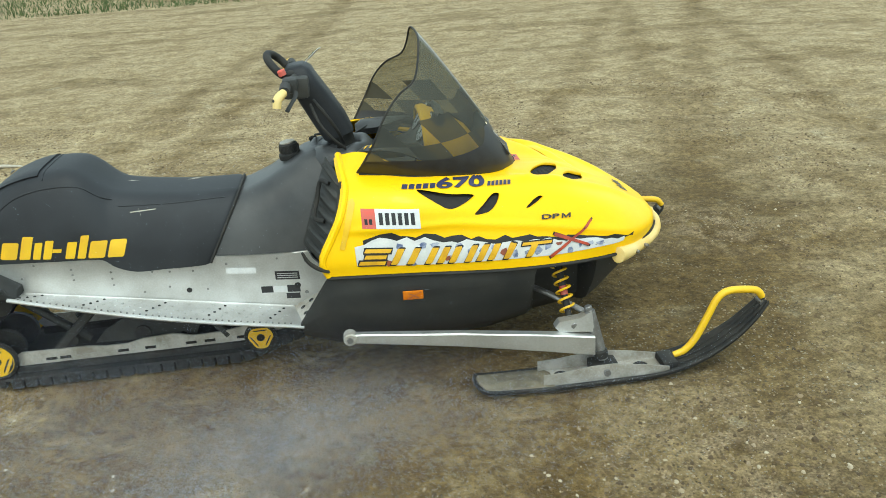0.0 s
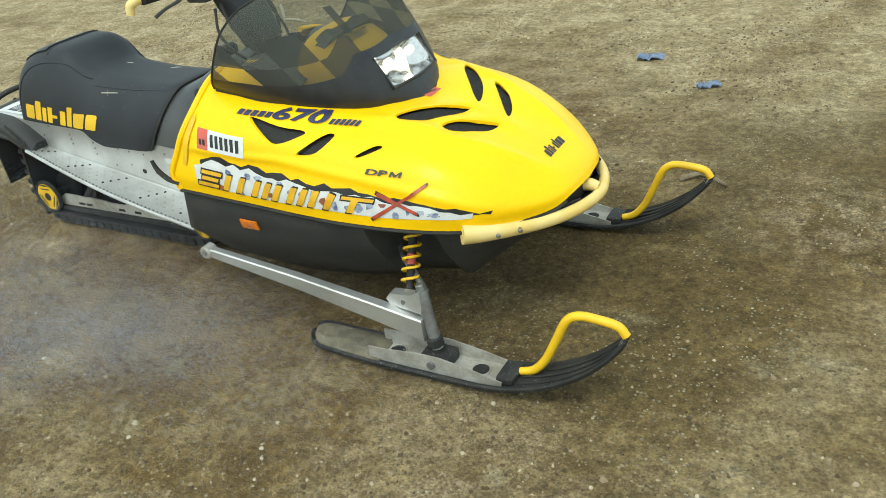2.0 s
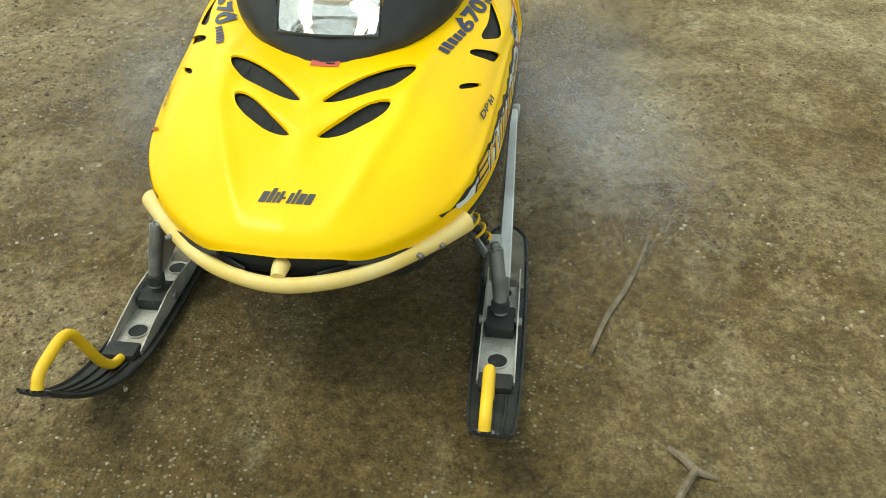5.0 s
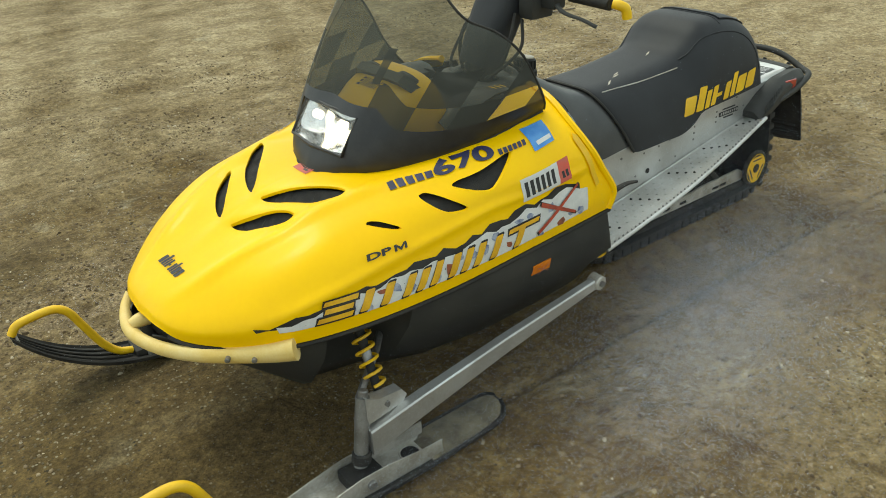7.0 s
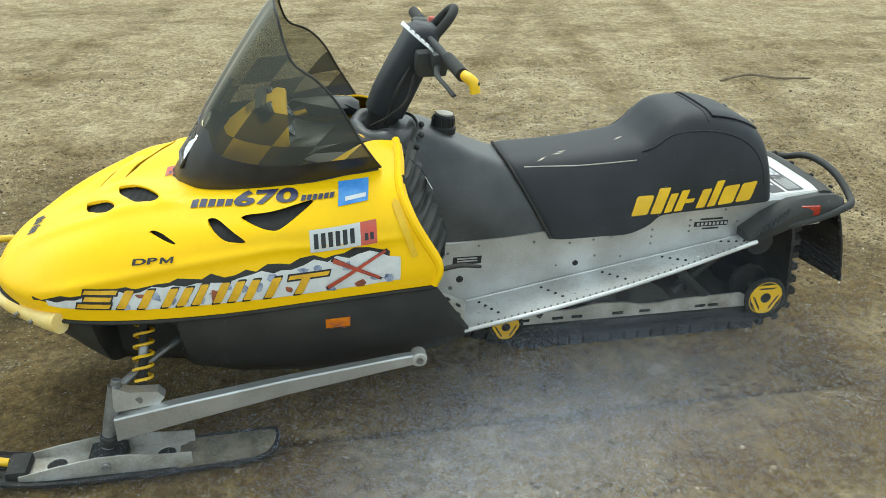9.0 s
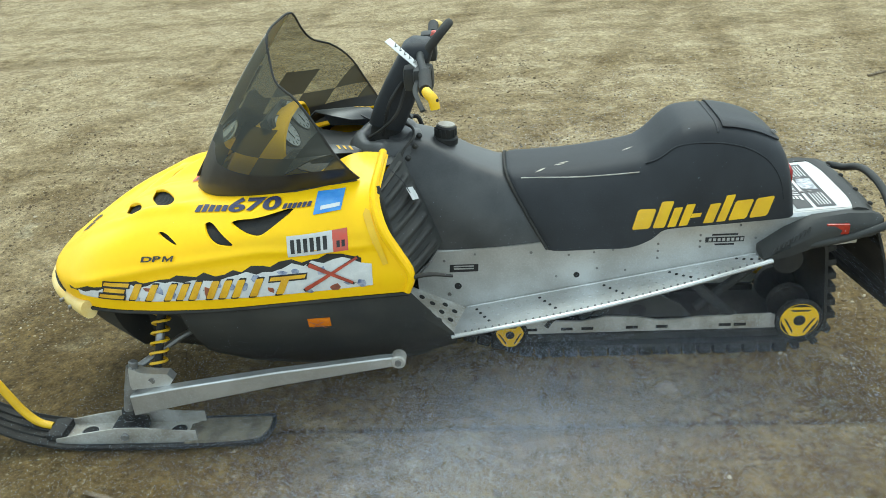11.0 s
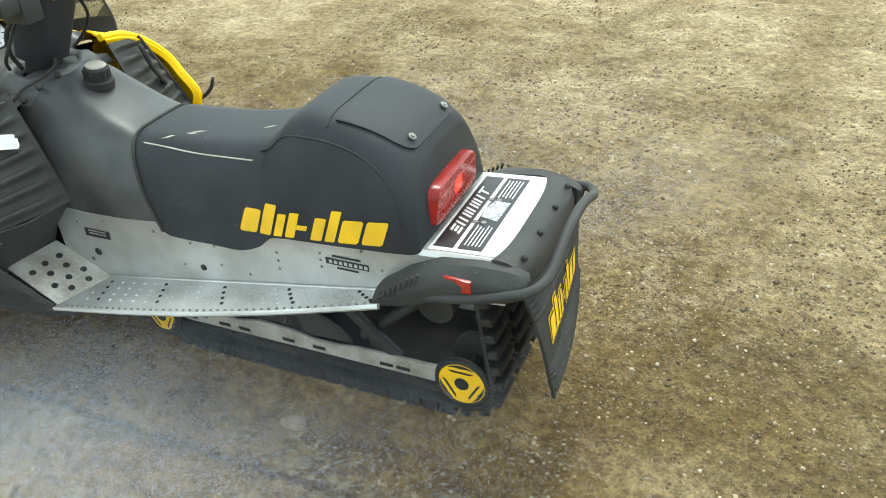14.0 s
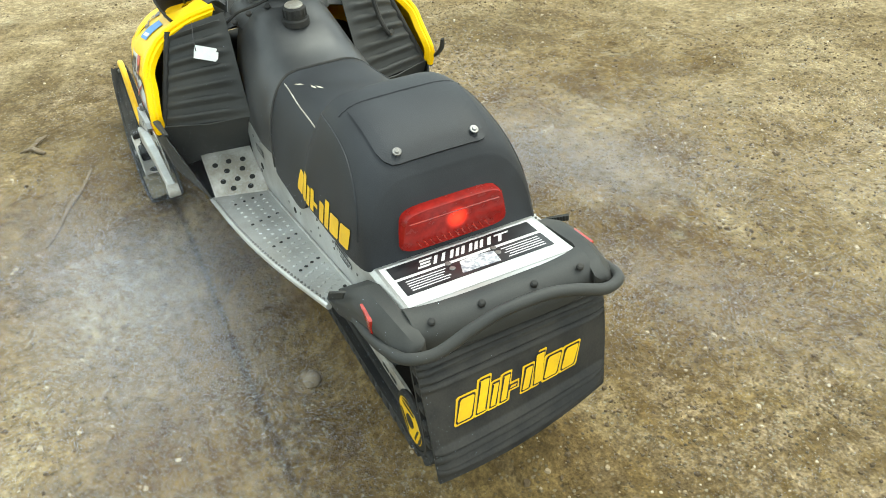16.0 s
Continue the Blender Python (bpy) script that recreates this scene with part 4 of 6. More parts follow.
# dark sheet for the shade in the nose opening, bumper and nub
bm = bmesh.new()
rows = []
for z, pull in ((0.462, 0.022), (0.395, 0.03)):
    rows.append([(0.338 - pull - 1.05 * y * y, y, z) for y in np.linspace(-0.15, 0.15, 13)])
sheet(bm, rows)
thicken(bm, 0.004)
part("nose_gap_sheet", bm, DARK, sled, "dark sheet in place of the shaded opening under the nose")
BUMP = [(0.085, 0.402, 0.430), (0.13, 0.362, 0.420), (0.195, 0.300, 0.411), (0.272, 0.218, 0.405), (0.332, 0.120, 0.403), (0.360, 0.0, 0.402)]
bm = bmesh.new()
line = [*BUMP, *[(x, -y, z) for x, y, z in BUMP[-2::-1]]]
radii = [0.026, 0.023, 0.020, 0.018, 0.017, 0.017, 0.017, 0.018, 0.020, 0.023, 0.026]
tube(bm, line, radii, 12, 60, 1.15)
bumper = part("front_bumper", bm, CREAM, sled, "sun-faded yellow plastic front bumper tube")
for s in (1, -1):
    for x, y in ((0.165, 0.338), (0.215, 0.293)):
        bm = bmesh.new()
        disc(bm, (x - 0.004, s * (y - 0.004), 0.413), (0.6, s * 0.8, 0.0), 0.007, 0.029, 10, 0.002)
        part("bolt", bm, STEEL, bumper)
bm = bmesh.new()
tube(bm, [(0.29, 0.0, 0.424), (0.33, 0.0, 0.426), (0.355, 0.0, 0.420)], [0.022, 0.020, 0.016], 10, 6)
part("bumper_bracket", bm, CREAM, bumper)

# belly pan
PANS = [
    (0.330, (0.085, 0.420), (0.080, 0.400), (0.055, 0.385), 0.380),
    (0.240, (0.235, 0.426), (0.215, 0.395), (0.150, 0.350), 0.340),
    (0.150, (0.322, 0.430), (0.300, 0.375), (0.210, 0.300), 0.290),
    (0.060, (0.395, 0.436), (0.365, 0.360), (0.250, 0.235), 0.220),
    (0.005, (0.415, 0.440), (0.380, 0.345), (0.255, 0.185), 0.175),
    (-0.020, (0.420, 0.442), (0.260, 0.400), (0.235, 0.190), 0.165),
    (-0.190, (0.455, 0.452), (0.270, 0.395), (0.240, 0.165), 0.145),
    (-0.225, (0.458, 0.454), (0.430, 0.370), (0.290, 0.175), 0.140),
    (-0.360, (0.470, 0.462), (0.465, 0.390), (0.315, 0.150), 0.125),
    (-0.600, (0.480, 0.482), (0.483, 0.405), (0.325, 0.130), 0.115),
    (-0.800, (0.478, 0.496), (0.480, 0.400), (0.325, 0.140), 0.120),
    (-0.930, (0.474, 0.502), (0.465, 0.370), (0.320, 0.155), 0.135),
    (-1.050, (0.395, 0.300), (0.385, 0.280), (0.300, 0.195), 0.185),
]
bm = bmesh.new()
rows = []
for x, top, mid, low, zc in PANS:
    half = [top, ((top[0] + mid[0]) / 2 + 0.004, (top[1] + mid[1]) / 2), mid, (0.6 * mid[0] + 0.4 * low[0], 0.58 * mid[1] + 0.42 * low[1]), (0.2 * mid[0] + 0.8 * low[0], 0.2 * mid[1] + 0.8 * low[1]), (low[0] * 0.88, low[1] * 0.55 + zc * 0.45), (low[0] * 0.5, zc), (0, zc)]
    rows.append([(x, y, z) for y, z in half] + [(x, -y, z) for y, z in half[-2::-1]])
sheet(bm, rows)
thicken(bm, 0.004)
pan = part("belly_pan", bm, PAN, sled, "matt black plastic belly pan", 50)
pan_tree = tree_of(pan)
bm = bmesh.new()
for s in (1, -1):
    line = catmull(HOOD[0], 40)
    tube(bm, [(p[0], s * (p[1] + 0.002), p[2] - 0.006) for p in line[6:]], 0.006, 6)
part("rubber_seal", bm, RUBBER, pan)
for s in (1, -1):
    x0, z0 = -0.655, 0.408
    bm = drape([[(x0 - 0.034, z0 - 0.013), (x0 + 0.034, z0 - 0.016), (x0 + 0.034, z0 + 0.014), (x0 - 0.034, z0 + 0.017)]], side_way(s), pan_tree, 0.004, 0.03)
    thicken(bm, 0.006)
    marker = part("side_marker", bm, ORANGE, pan, "orange side reflector")
    ways = [[(x0 + a, z0 - 0.010), (x0 + a + 0.006, z0 - 0.010), (x0 - a + 0.006, z0 + 0.010), (x0 - a, z0 + 0.010)] for a in (0.018, -0.024)]
    part("reflector_cross", drape(ways, side_way(s), pan_tree, 0.0115, 0.03), BRICKRED, marker)

# windshield
WS_BASE = [(-0.203, 0, 0.698), (-0.212, 0.06, 0.700), (-0.234, 0.12, 0.708), (-0.276, 0.182, 0.714), (-0.350, 0.245, 0.722), (-0.450, 0.300, 0.742), (-0.600, 0.336, 0.772), (-0.720, 0.340, 0.791), (-0.792, 0.338, 0.802)]
WS_TOP = [(-0.540, 0, 1.200), (-0.543, 0.110, 1.200), (-0.549, 0.185, 1.186), (-0.560, 0.226, 1.132), (-0.582, 0.275, 1.082), (-0.640, 0.325, 1.048), (-0.692, 0.362, 0.990), (-0.736, 0.374, 0.908), (-0.774, 0.364, 0.846), (-0.798, 0.340, 0.808)]
NU, NV = 85, 41
base, crest = catmull(WS_BASE, NU), catmull(WS_TOP, NU)
arc = np.concatenate([[0], np.cumsum(np.linalg.norm(np.diff(np.array(base), axis=0), axis=1))])
shield = []
for i in range(NU):
    u = i / (NU - 1)
    tall = crest[i][2] - base[i][2]
    # rows follow the black band and the two rows of checks above it
    band = float(np.interp(u, (0, 0.30, 0.42, 0.70, 1), (0.19, 0.17, 0.115, 0.066, 0.054)))
    marks = [0, band, band + 0.055, band + 0.140, max(tall, band + 0.15)]
    marks = [min(m / tall, 0.985 + 0.003 * k) for k, m in enumerate(marks)]
    marks[-1] = 1.0
    col = []
    for j in range(NV):
        v = float(np.interp(j, (0, 12, 18, 27, NV - 1), marks))
        p = base[i] * (1 - v) + crest[i] * v
        swell = float(np.interp(u, (0, 0.12, 0.25, 0.40, 0.55, 0.75, 1.0), (0.014, 0.022, 0.032, 0.038, 0.032, 0.016, 0.0)))
        bulge = swell * (4 * v * (1 - v)) ** 0.6
        col.append(p + bulge * np.array((0.85, 0.50 if u else 0.0, 0.10)))
    shield.append(col)
shield = np.array(shield)
shield = np.concatenate([(shield * (1, -1, 1))[:0:-1], shield], 0)
bm = bmesh.new()
vs = [[bm.verts.new(Vector(p)) for p in col] for col in shield]
n = len(vs)
for i in range(n - 1):
    for j in range(NV - 1):
        f = bm.faces.new((vs[i][j], vs[i + 1][j], vs[i + 1][j + 1], vs[i][j + 1]))
        k = abs(i + 0.5 - (n - 1) / 2)
        u, c = k / (NU - 1), f.calc_center_median()
        cell = int(arc[int(k)] / 0.125)
        row = 0 if j < 12 else 1 if j < 18 else 2 if j < 27 else 3
        dark = row in (1, 2) and (cell + row) % 2 == 0
        f.material_index = 2 if row == 0 else 1 if dark and u > 0.2 else 0
        if u < 0.225 and 0.760 < c.z < 0.856:
            bm.faces.remove(f)
windshield = part("windshield", bm, [SMOKE, CHECK, BLACK], sled, "smoked windshield with dark checker print and black lower band", 60)
bm = bmesh.new()
tube(bm, [tuple(p[-1]) for p in shield[::3]] + [tuple(shield[-1][-1])], 0.0036, 7)
part("edge_trim", bm, RUBBER, windshield, "black rubber edge trim")
bm = bmesh.new()
tube(bm, [tuple(p[0]) for p in shield[::4]], 0.005, 7)
part("base_seal", bm, RUBBER, windshield)

# headlight set into the windshield's lower band
hc = [(-0.236, 0.760), (-0.302, 0.858)]
bm = bmesh.new()
rows = []
for j in range(11):
    v = j / 10
    x, z = hc[0][0] + (hc[1][0] - hc[0][0]) * v, hc[0][1] + (hc[1][1] - hc[0][1]) * v
    rows.append([(x - 0.05 * math.sin(math.pi * v) ** 0.6 * math.sin(math.pi * i / 16) ** 0.6 - 0.016 * (i / 8 - 1) ** 2 - 0.006, 0.134 * (i / 8 - 1), z - 0.02 * math.sin(math.pi * v) * math.sin(math.pi * i / 16)) for i in range(17)])
sheet(bm, rows)
thicken(bm, 0.003)
headlight = part("headlight", bm, CHROME, sled, "clear rectangular headlight with chrome reflector, lit")
bm = bmesh.new()
sheet(bm, [[(hc[0][0] + (hc[1][0] - hc[0][0]) * v - 0.016 * u * u + 0.004, 0.134 * u, hc[0][1] + (hc[1][1] - hc[0][1]) * v) for u in np.linspace(-1, 1, 13)] for v in np.linspace(0, 1, 5)])
part("lens", bm, HEADLENS, headlight, "clear lens with painted pale reflections")
bm = bmesh.new()
for u in (-0.5, 0.5):
    disc(bm, (-0.310, 0.134 * u, 0.812), (1, 0, 0.6), 0.013, 0.026, 14, 0.005)
part("bulb", bm, BULB, headlight, "lit headlight bulb")
bm = bmesh.new()
fr = [(hc[k][0] - 0.016 + 0.006, q * 0.136, hc[k][1]) for k, q in ((0, -1), (0, 1), (1, 1), (1, -1), (0, -1))]
fr = [fr[0], (hc[0][0] + 0.006, 0, hc[0][1]), fr[1], fr[2], (hc[1][0] + 0.006, 0, hc[1][1]), fr[3], fr[4]]
tube(bm, fr, 0.0045, 8)
part("lamp_frame", bm, BLACK, headlight)

# dash cowl with two gauges
bm = bmesh.new()
rows = []
for x, w, z0, zt in ((-0.330, 0.115, 0.735, 0.775), (-0.38, 0.155, 0.745, 0.840), (-0.45, 0.190, 0.755, 0.888), (-0.500, 0.205, 0.765, 0.914), (-0.530, 0.212, 0.775, 0.926), (-0.552, 0.212, 0.78, 0.922), (-0.557, 0.206, 0.78, 0.914)):
    rows.append([(x, w * math.copysign(abs(math.cos(a)) ** 0.7, math.cos(a)), z0 + (zt - z0) * math.sin(a) ** 0.75) for a in np.linspace(0, math.pi, 25)])
sheet(bm, rows)
thicken(bm, 0.006)
cowl = part("dash_cowl", bm, YELLOW, sled, "yellow instrument cowl under the windshield")
cowl_tree = tree_of(cowl)
outer = word_marks("model", 0.13, 0.026)
prints("mark_block", [[(-0.435 - v, u - 0.065) for u, v in p] for p in outer], top_way, cowl_tree, 0.004, BLACK, cowl)
bm = bmesh.new()
rows = []
for x, z, w in ((-0.513, 0.912, 0.186), (-0.515, 0.908, 0.188), (-0.594, 0.806, 0.192), (-0.68, 0.785, 0.205), (-0.80, 0.80, 0.22), (-0.88, 0.815, 0.20), (-0.90, 0.79, 0.20)):
    drop = 0.058 * (x > -0.52)
    rows.append([(x, y * w, z - 0.006 * (x > -0.52) - max(drop * abs(y) ** 4, 0.02 * abs(y) ** 3)) for y in np.linspace(-1, 1, 15)])
sheet(bm, rows)
thicken(bm, 0.006)
dash = part("dashboard", bm, TANK, sled, "black plastic dashboard between the hood arms")
bm = bmesh.new()
face, rise = Vector((-0.82, 0, 0.57)).normalized(), Vector((0.57, 0, 0.82)).normalized()
outline = round_slab(-0.165, 0.165, -0.076, 0.074, 0.0, 0.38)
plate(bm, [Vector((-0.530, 0, 0.866)) + Vector((0, u, 0)) + rise * v for u, v in outline], face * -0.030)
part("gauge_pod", bm, TANK, dash, "black plastic gauge pod", 30)
for s in (1, -1):
    c, axis = Vector((-0.532, s * 0.082, 0.868)), Vector((-0.82, s * 0.02, 0.57)).normalized()
    bm = bmesh.new()
    disc(bm, c, axis, 0.064, 0.012, 28, 0.004)
    g = part("gauge", bm, BLACK, dash, "round white-faced gauge with chrome rim")
    bm = bmesh.new()
    ring(bm, c + axis * 0.012, axis, 0.059, 0.0030)
    part("rim", bm, BLACK, g)
    bm = bmesh.new()
    disc(bm, c + axis * 0.0122, axis, 0.057, 0.001, 28)
    part("dial", bm, DIAL, g, "pale grey dial")
    bm = bmesh.new()
    up = axis.orthogonal().normalized()
    right = axis.cross(up)
    for k in range(11):
        a = radians(-130 + 26 * k)
        d = math.cos(a) * up + math.sin(a) * right
        tube(bm, [c + axis * 0.0136 + d * 0.041, c + axis * 0.0136 + d * 0.051], 0.0014, 4)
    tube(bm, [c + axis * 0.0145, c + axis * 0.0145 + (up * 0.7 - right * 0.6) * 0.034], 0.0016, 5)
    part("tick_marks", bm, BLACK, g)
for s in (1, -1):
    # black wing panel between the gauge pod and the hood's arm, with three yellow slots
    bm = bmesh.new()
    rows = []
    for x, yi, zi, yo, zo in ((-0.520, 0.190, 0.800, 0.255, 0.775), (-0.575, 0.190, 0.850, 0.258, 0.806), (-0.640, 0.150, 0.846, 0.245, 0.834), (-0.710, 0.130, 0.835, 0.235, 0.848), (-0.765, 0.150, 0.828, 0.226, 0.846), (-0.790, 0.160, 0.815, 0.215, 0.830)):
        rows.append([(x, s * (yi + (yo - yi) * w), zi + (zo - zi) * w + 0.016 * math.sin(math.pi * w)) for w in np.linspace(0, 1, 9)])
    sheet(bm, rows)
    thicken(bm, 0.005)
    wing = part("wing_panel", bm, TANK, dash, "black plastic panel beside the gauges", 60)
    wtree = tree_of(wing)
    prints("yellow_slot", [[(-0.714 - 0.018 * k, s * 0.195), (-0.722 - 0.018 * k, s * 0.195), (-0.732 - 0.018 * k, s * 0.214), (-0.726 - 0.018 * k, s * 0.214)] for k in range(3)], top_way, wtree, 0.002, YELLOW_TUBE, wing)
    bm = bmesh.new()
    sheet(bm, [[(-0.628, s * 0.186, 0.80), (-0.72, s * 0.180, 0.80), (-0.82, s * 0.165, 0.80)], [(-0.600, s * 0.192, 0.845), (-0.70, s * 0.183, 0.858), (-0.765, s * 0.145, 0.836)]])
    thicken(bm, 0.004)
    part("panel_wall", bm, TANK, wing)
# raised collar round the steering post, with cables
bm = bmesh.new()
rows = []
for r, z in ((0.165, 0.790), (0.160, 0.825), (0.135, 0.850), (0.112, 0.856), (0.096, 0.846), (0.088, 0.820)):
    rows.append([(-0.850 + 0.78 * r * math.cos(a), r * math.sin(a), z + 0.006 * math.sin(5 * a) - 0.018) for a in np.linspace(0, math.tau, 33)])
sheet(bm, rows)
bmesh.ops.remove_doubles(bm, verts=bm.verts, dist=1e-6)
collar = part("steering_collar", bm, TANK, dash, "black console collar round the steering post", 60)
CABLES = (
    ([(-0.905, 0.015, 0.862), (-0.935, 0.04, 0.852), (-0.940, 0.095, 0.838), (-0.915, 0.150, 0.820), (-0.900, 0.190, 0.790)], 0.0045),
    ([(-0.920, 0.085, 1.015), (-0.880, 0.110, 0.960), (-0.860, 0.105, 0.900), (-0.845, 0.075, 0.845)], 0.006),
    ([(-0.930, 0.105, 1.000), (-0.900, 0.135, 0.930), (-0.850, 0.120, 0.880), (-0.800, 0.080, 0.840)], 0.005),
    ([(-0.925, -0.090, 1.010), (-0.880, -0.115, 0.950), (-0.850, -0.100, 0.890), (-0.835, -0.070, 0.840)], 0.006),
    ([(-0.935, -0.11, 1.000), (-0.905, -0.15, 0.930), (-0.860, -0.150, 0.870), (-0.830, -0.130, 0.835)], 0.005),
)
for pts, r in CABLES:
    bm = bmesh.new()
    tube(bm, pts, r, 8, 20)
    part("cable", bm, RUBBER, dash, "black control cable")
for x, y, z in ((-0.945, 0.120, 0.822), (-0.925, 0.165, 0.800), (-0.955, 0.060, 0.835)):
    bm = bmesh.new()
    disc(bm, (x, y, z - 0.006), (-0.5, 0.4, 0.8), 0.009, 0.012, 14, 0.003)
    part("knob", bm, RUBBER, dash)

# ribbed knee panels behind the hood
for s in (1, -1):
    bm = bmesh.new()
    tl, tr, bl, br = [np.array((x, s * y, z)) for x, y, z in ((-0.850, 0.365, 0.790), (-0.905, 0.190, 0.830), (-0.922, 0.462, 0.515), (-1.020, 0.200, 0.520))]
    rows = []
    N = 60
    for i in range(N + 1):
        v = i / N
        wave = 0.016 * max(0.0, math.sin(v * math.pi * 2 * 7 - 1.2)) ** 0.5 if 0.06 < v < 0.96 else 0
        row = []
        for j in range(11):
            u = j / 10
            p = (tl * (1 - u) + tr * u) * (1 - v) + (bl * (1 - u) + br * u) * v
            k = wave if 0 < j < 9 else 0
            row.append(p + np.array((-0.8, 0, 0.5)) * (k + 0.012 * math.sin(math.pi * u) * math.sin(math.pi * v)))
        rows.append(row)
    sheet(bm, rows)
    thicken(bm, 0.004)
    knee = part("knee_panel", bm, PAN, sled, "black ribbed plastic knee panel", 60)
    bm = bmesh.new()
    tube(bm, [tuple(a) for a in (tl, bl)], 0.010, 8)
    part("panel_edge", bm, RUBBER, knee)
    if s < 0:
        bm = bmesh.new()
        tube(bm, [(-0.895, -0.325, 0.775), (-0.925, -0.300, 0.778), (-0.942, -0.305, 0.72), (-0.958, -0.325, 0.66), (-0.925, -0.350, 0.652)], 0.008, 8, 20)
        part("starter_handle", bm, RUBBER, knee, "black pull starter handle")
    else:
        bm = bmesh.new()
        c, l, w = Vector((-0.944, 0.278, 0.727)), Vector((-0.006, -0.034, -0.013)), Vector((0.009, -0.007, 0.017))
        plate(bm, [c - l - w, c + l * 0.8 - w, c + l - w * 0.5, c + l + w * 0.5, c + l * 0.8 + w, c - l + w], (-0.0015, 0, 0.001))
        tag = part("key_tag", bm, WHITE, knee, "small white tag on a cord")
        bm = bmesh.new()
        tube(bm, [(-0.940, 0.306, 0.740), (-0.922, 0.302, 0.775), (-0.884, 0.290, 0.812)], 0.0016, 5, 8)
        part("cord", bm, BLACK, tag)
    bm = bmesh.new()
    sheet(bm, [[(-0.925, s * 0.470, 0.520), (-0.985, s * 0.33, 0.515), (-1.015, s * 0.204, 0.520)], [(-0.90, s * 0.455, 0.44), (-0.915, s * 0.33, 0.43), (-0.93, s * 0.204, 0.43)], [(-0.878, s * 0.42, 0.35), (-0.880, s * 0.33, 0.36), (-0.890, s * 0.204, 0.36)]])
    thicken(bm, 0.004)
    part("footwell_wall", bm, PAN, knee, "black plastic footwell wall")
    # hood latch strap
    bm = bmesh.new()
    tube(bm, [(-0.925, s * 0.487, 0.525), (-0.955, s * 0.50, 0.545), (-0.985, s * 0.505, 0.575), (-1.0, s * 0.505, 0.61)] if s < 0 else [(-0.925, 0.474, 0.515), (-0.945, 0.480, 0.548), (-1.00, 0.480, 0.558), (-1.060, 0.470, 0.545)], [0.009, 0.012, 0.011, 0.008], 8, 14, 0.6)
    part("hood_latch", bm, RUBBER, sled, "black rubber hood latch strap")

# fuel tank and cap
TANKS = [(-0.860, 0.150, 0.205, 0.830, 0.50), (-0.930, 0.135, 0.205, 0.833, 0.495), (-0.985, 0.130, 0.208, 0.820, 0.495), (-1.050, 0.132, 0.212, 0.785, 0.50), (-1.120, 0.138, 0.216, 0.745, 0.505), (-1.200, 0.142, 0.212, 0.712, 0.51), (-1.300, 0.138, 0.203, 0.696, 0.515)]


def body_section(x, wt, wb, zt, zb, slant, n=25):
    """A rounded saddle section from side to side."""
    out = []
    for a in np.linspace(0, math.pi, n):
        c, s = math.cos(a), math.sin(a)
        q = abs(s) ** 0.55
        w = wb + (wt - wb) * q ** 1.5
        y = w * math.copysign(abs(c) ** 0.34, c) if s > 0.02 else w * (1 if c > 0 else -1)
        z = zb + (zt - zb) * q
        out.append((x - slant * (zt - z), y, z))
    return out


bm = bmesh.new()
rows = [body_section(*t, slant=float(np.interp(t[0], (-1.28, -0.98), (0.48, 0.25)))) for t in TANKS]
loft(bm, rows)
tank = part("fuel_tank", bm, TANK, sled, "black plastic fuel tank cover with worn grey patches", 50)
bm = bmesh.new()
disc(bm, (-1.035, 0, 0.786), (-0.12, 0, 1), 0.042, 0.022, 20, 0.004)
part("filler_neck", bm, RUBBER, tank)
bm = bmesh.new()
disc(bm, (-1.037, 0, 0.806), (-0.12, 0, 1), 0.034, 0.038, 22, 0.006)
cap = part("fuel_cap", bm, RUBBER, tank, "black fuel cap with grey gauge window")
bm = bmesh.new()
disc(bm, (-1.0415, 0, 0.8435), (-0.12, 0, 1), 0.028, 0.005, 18, 0.001)
part("cap_window", bm, ALU_DIRTY, cap)
for k in range(14):
    a = k * math.tau / 14
    bm = bmesh.new()
    block(bm, (-0.003, 0.032, 0.0), (0.003, 0.037, 0.026), 0.001)
    bmesh.ops.transform(bm, matrix=pose(-1.038, 0, 0.81, 0, 0, math.degrees(a)), verts=bm.verts)
    part("cap_rib", bm, RUBBER, cap)

# seat
SEATS = [(-1.228, 0.146, 0.217, 0.711, 0.488, 0.56), (-1.250, 0.152, 0.223, 0.717, 0.486, 0.55), (-1.335, 0.156, 0.225, 0.718, 0.486, 0.42), (-1.45, 0.158, 0.226, 0.724, 0.488, 0.25), (-1.58, 0.158, 0.227, 0.740, 0.490, 0.10), (-1.66, 0.158, 0.228, 0.757, 0.515, 0.04),
         (-1.705, 0.166, 0.228, 0.788, 0.545, 0.0), (-1.745, 0.174, 0.228, 0.826, 0.553, 0.0), (-1.79, 0.180, 0.228, 0.850, 0.556, 0.0), (-1.87, 0.184, 0.228, 0.853, 0.560, 0.0), (-1.95, 0.184, 0.226, 0.840, 0.564, 0.0), (-2.02, 0.182, 0.222, 0.815, 0.567, 0.05), (-2.065, 0.172, 0.214, 0.785, 0.568, 0.10), (-2.085, 0.160, 0.200, 0.755, 0.569, 0.12)]
bm = bmesh.new()
cols = [catmull([(row[k], 0) for row in SEATS], 60) for k in range(6)]
rows = []
for i in range(60):
    x, wt, wb, zt, zb, sl = [float(c[i][0]) for c in cols]
    sec = body_section(x, wt, wb, zt, zb, 0, 29)
    rows.append([(px - sl * (zt - pz), y, pz) for px, y, pz in sec])
loft(bm, rows)
seat = part("seat", bm, VINYL, sled, "black vinyl seat with rear hump and yellow side lettering", 55)
seat_tree = tree_of(seat)
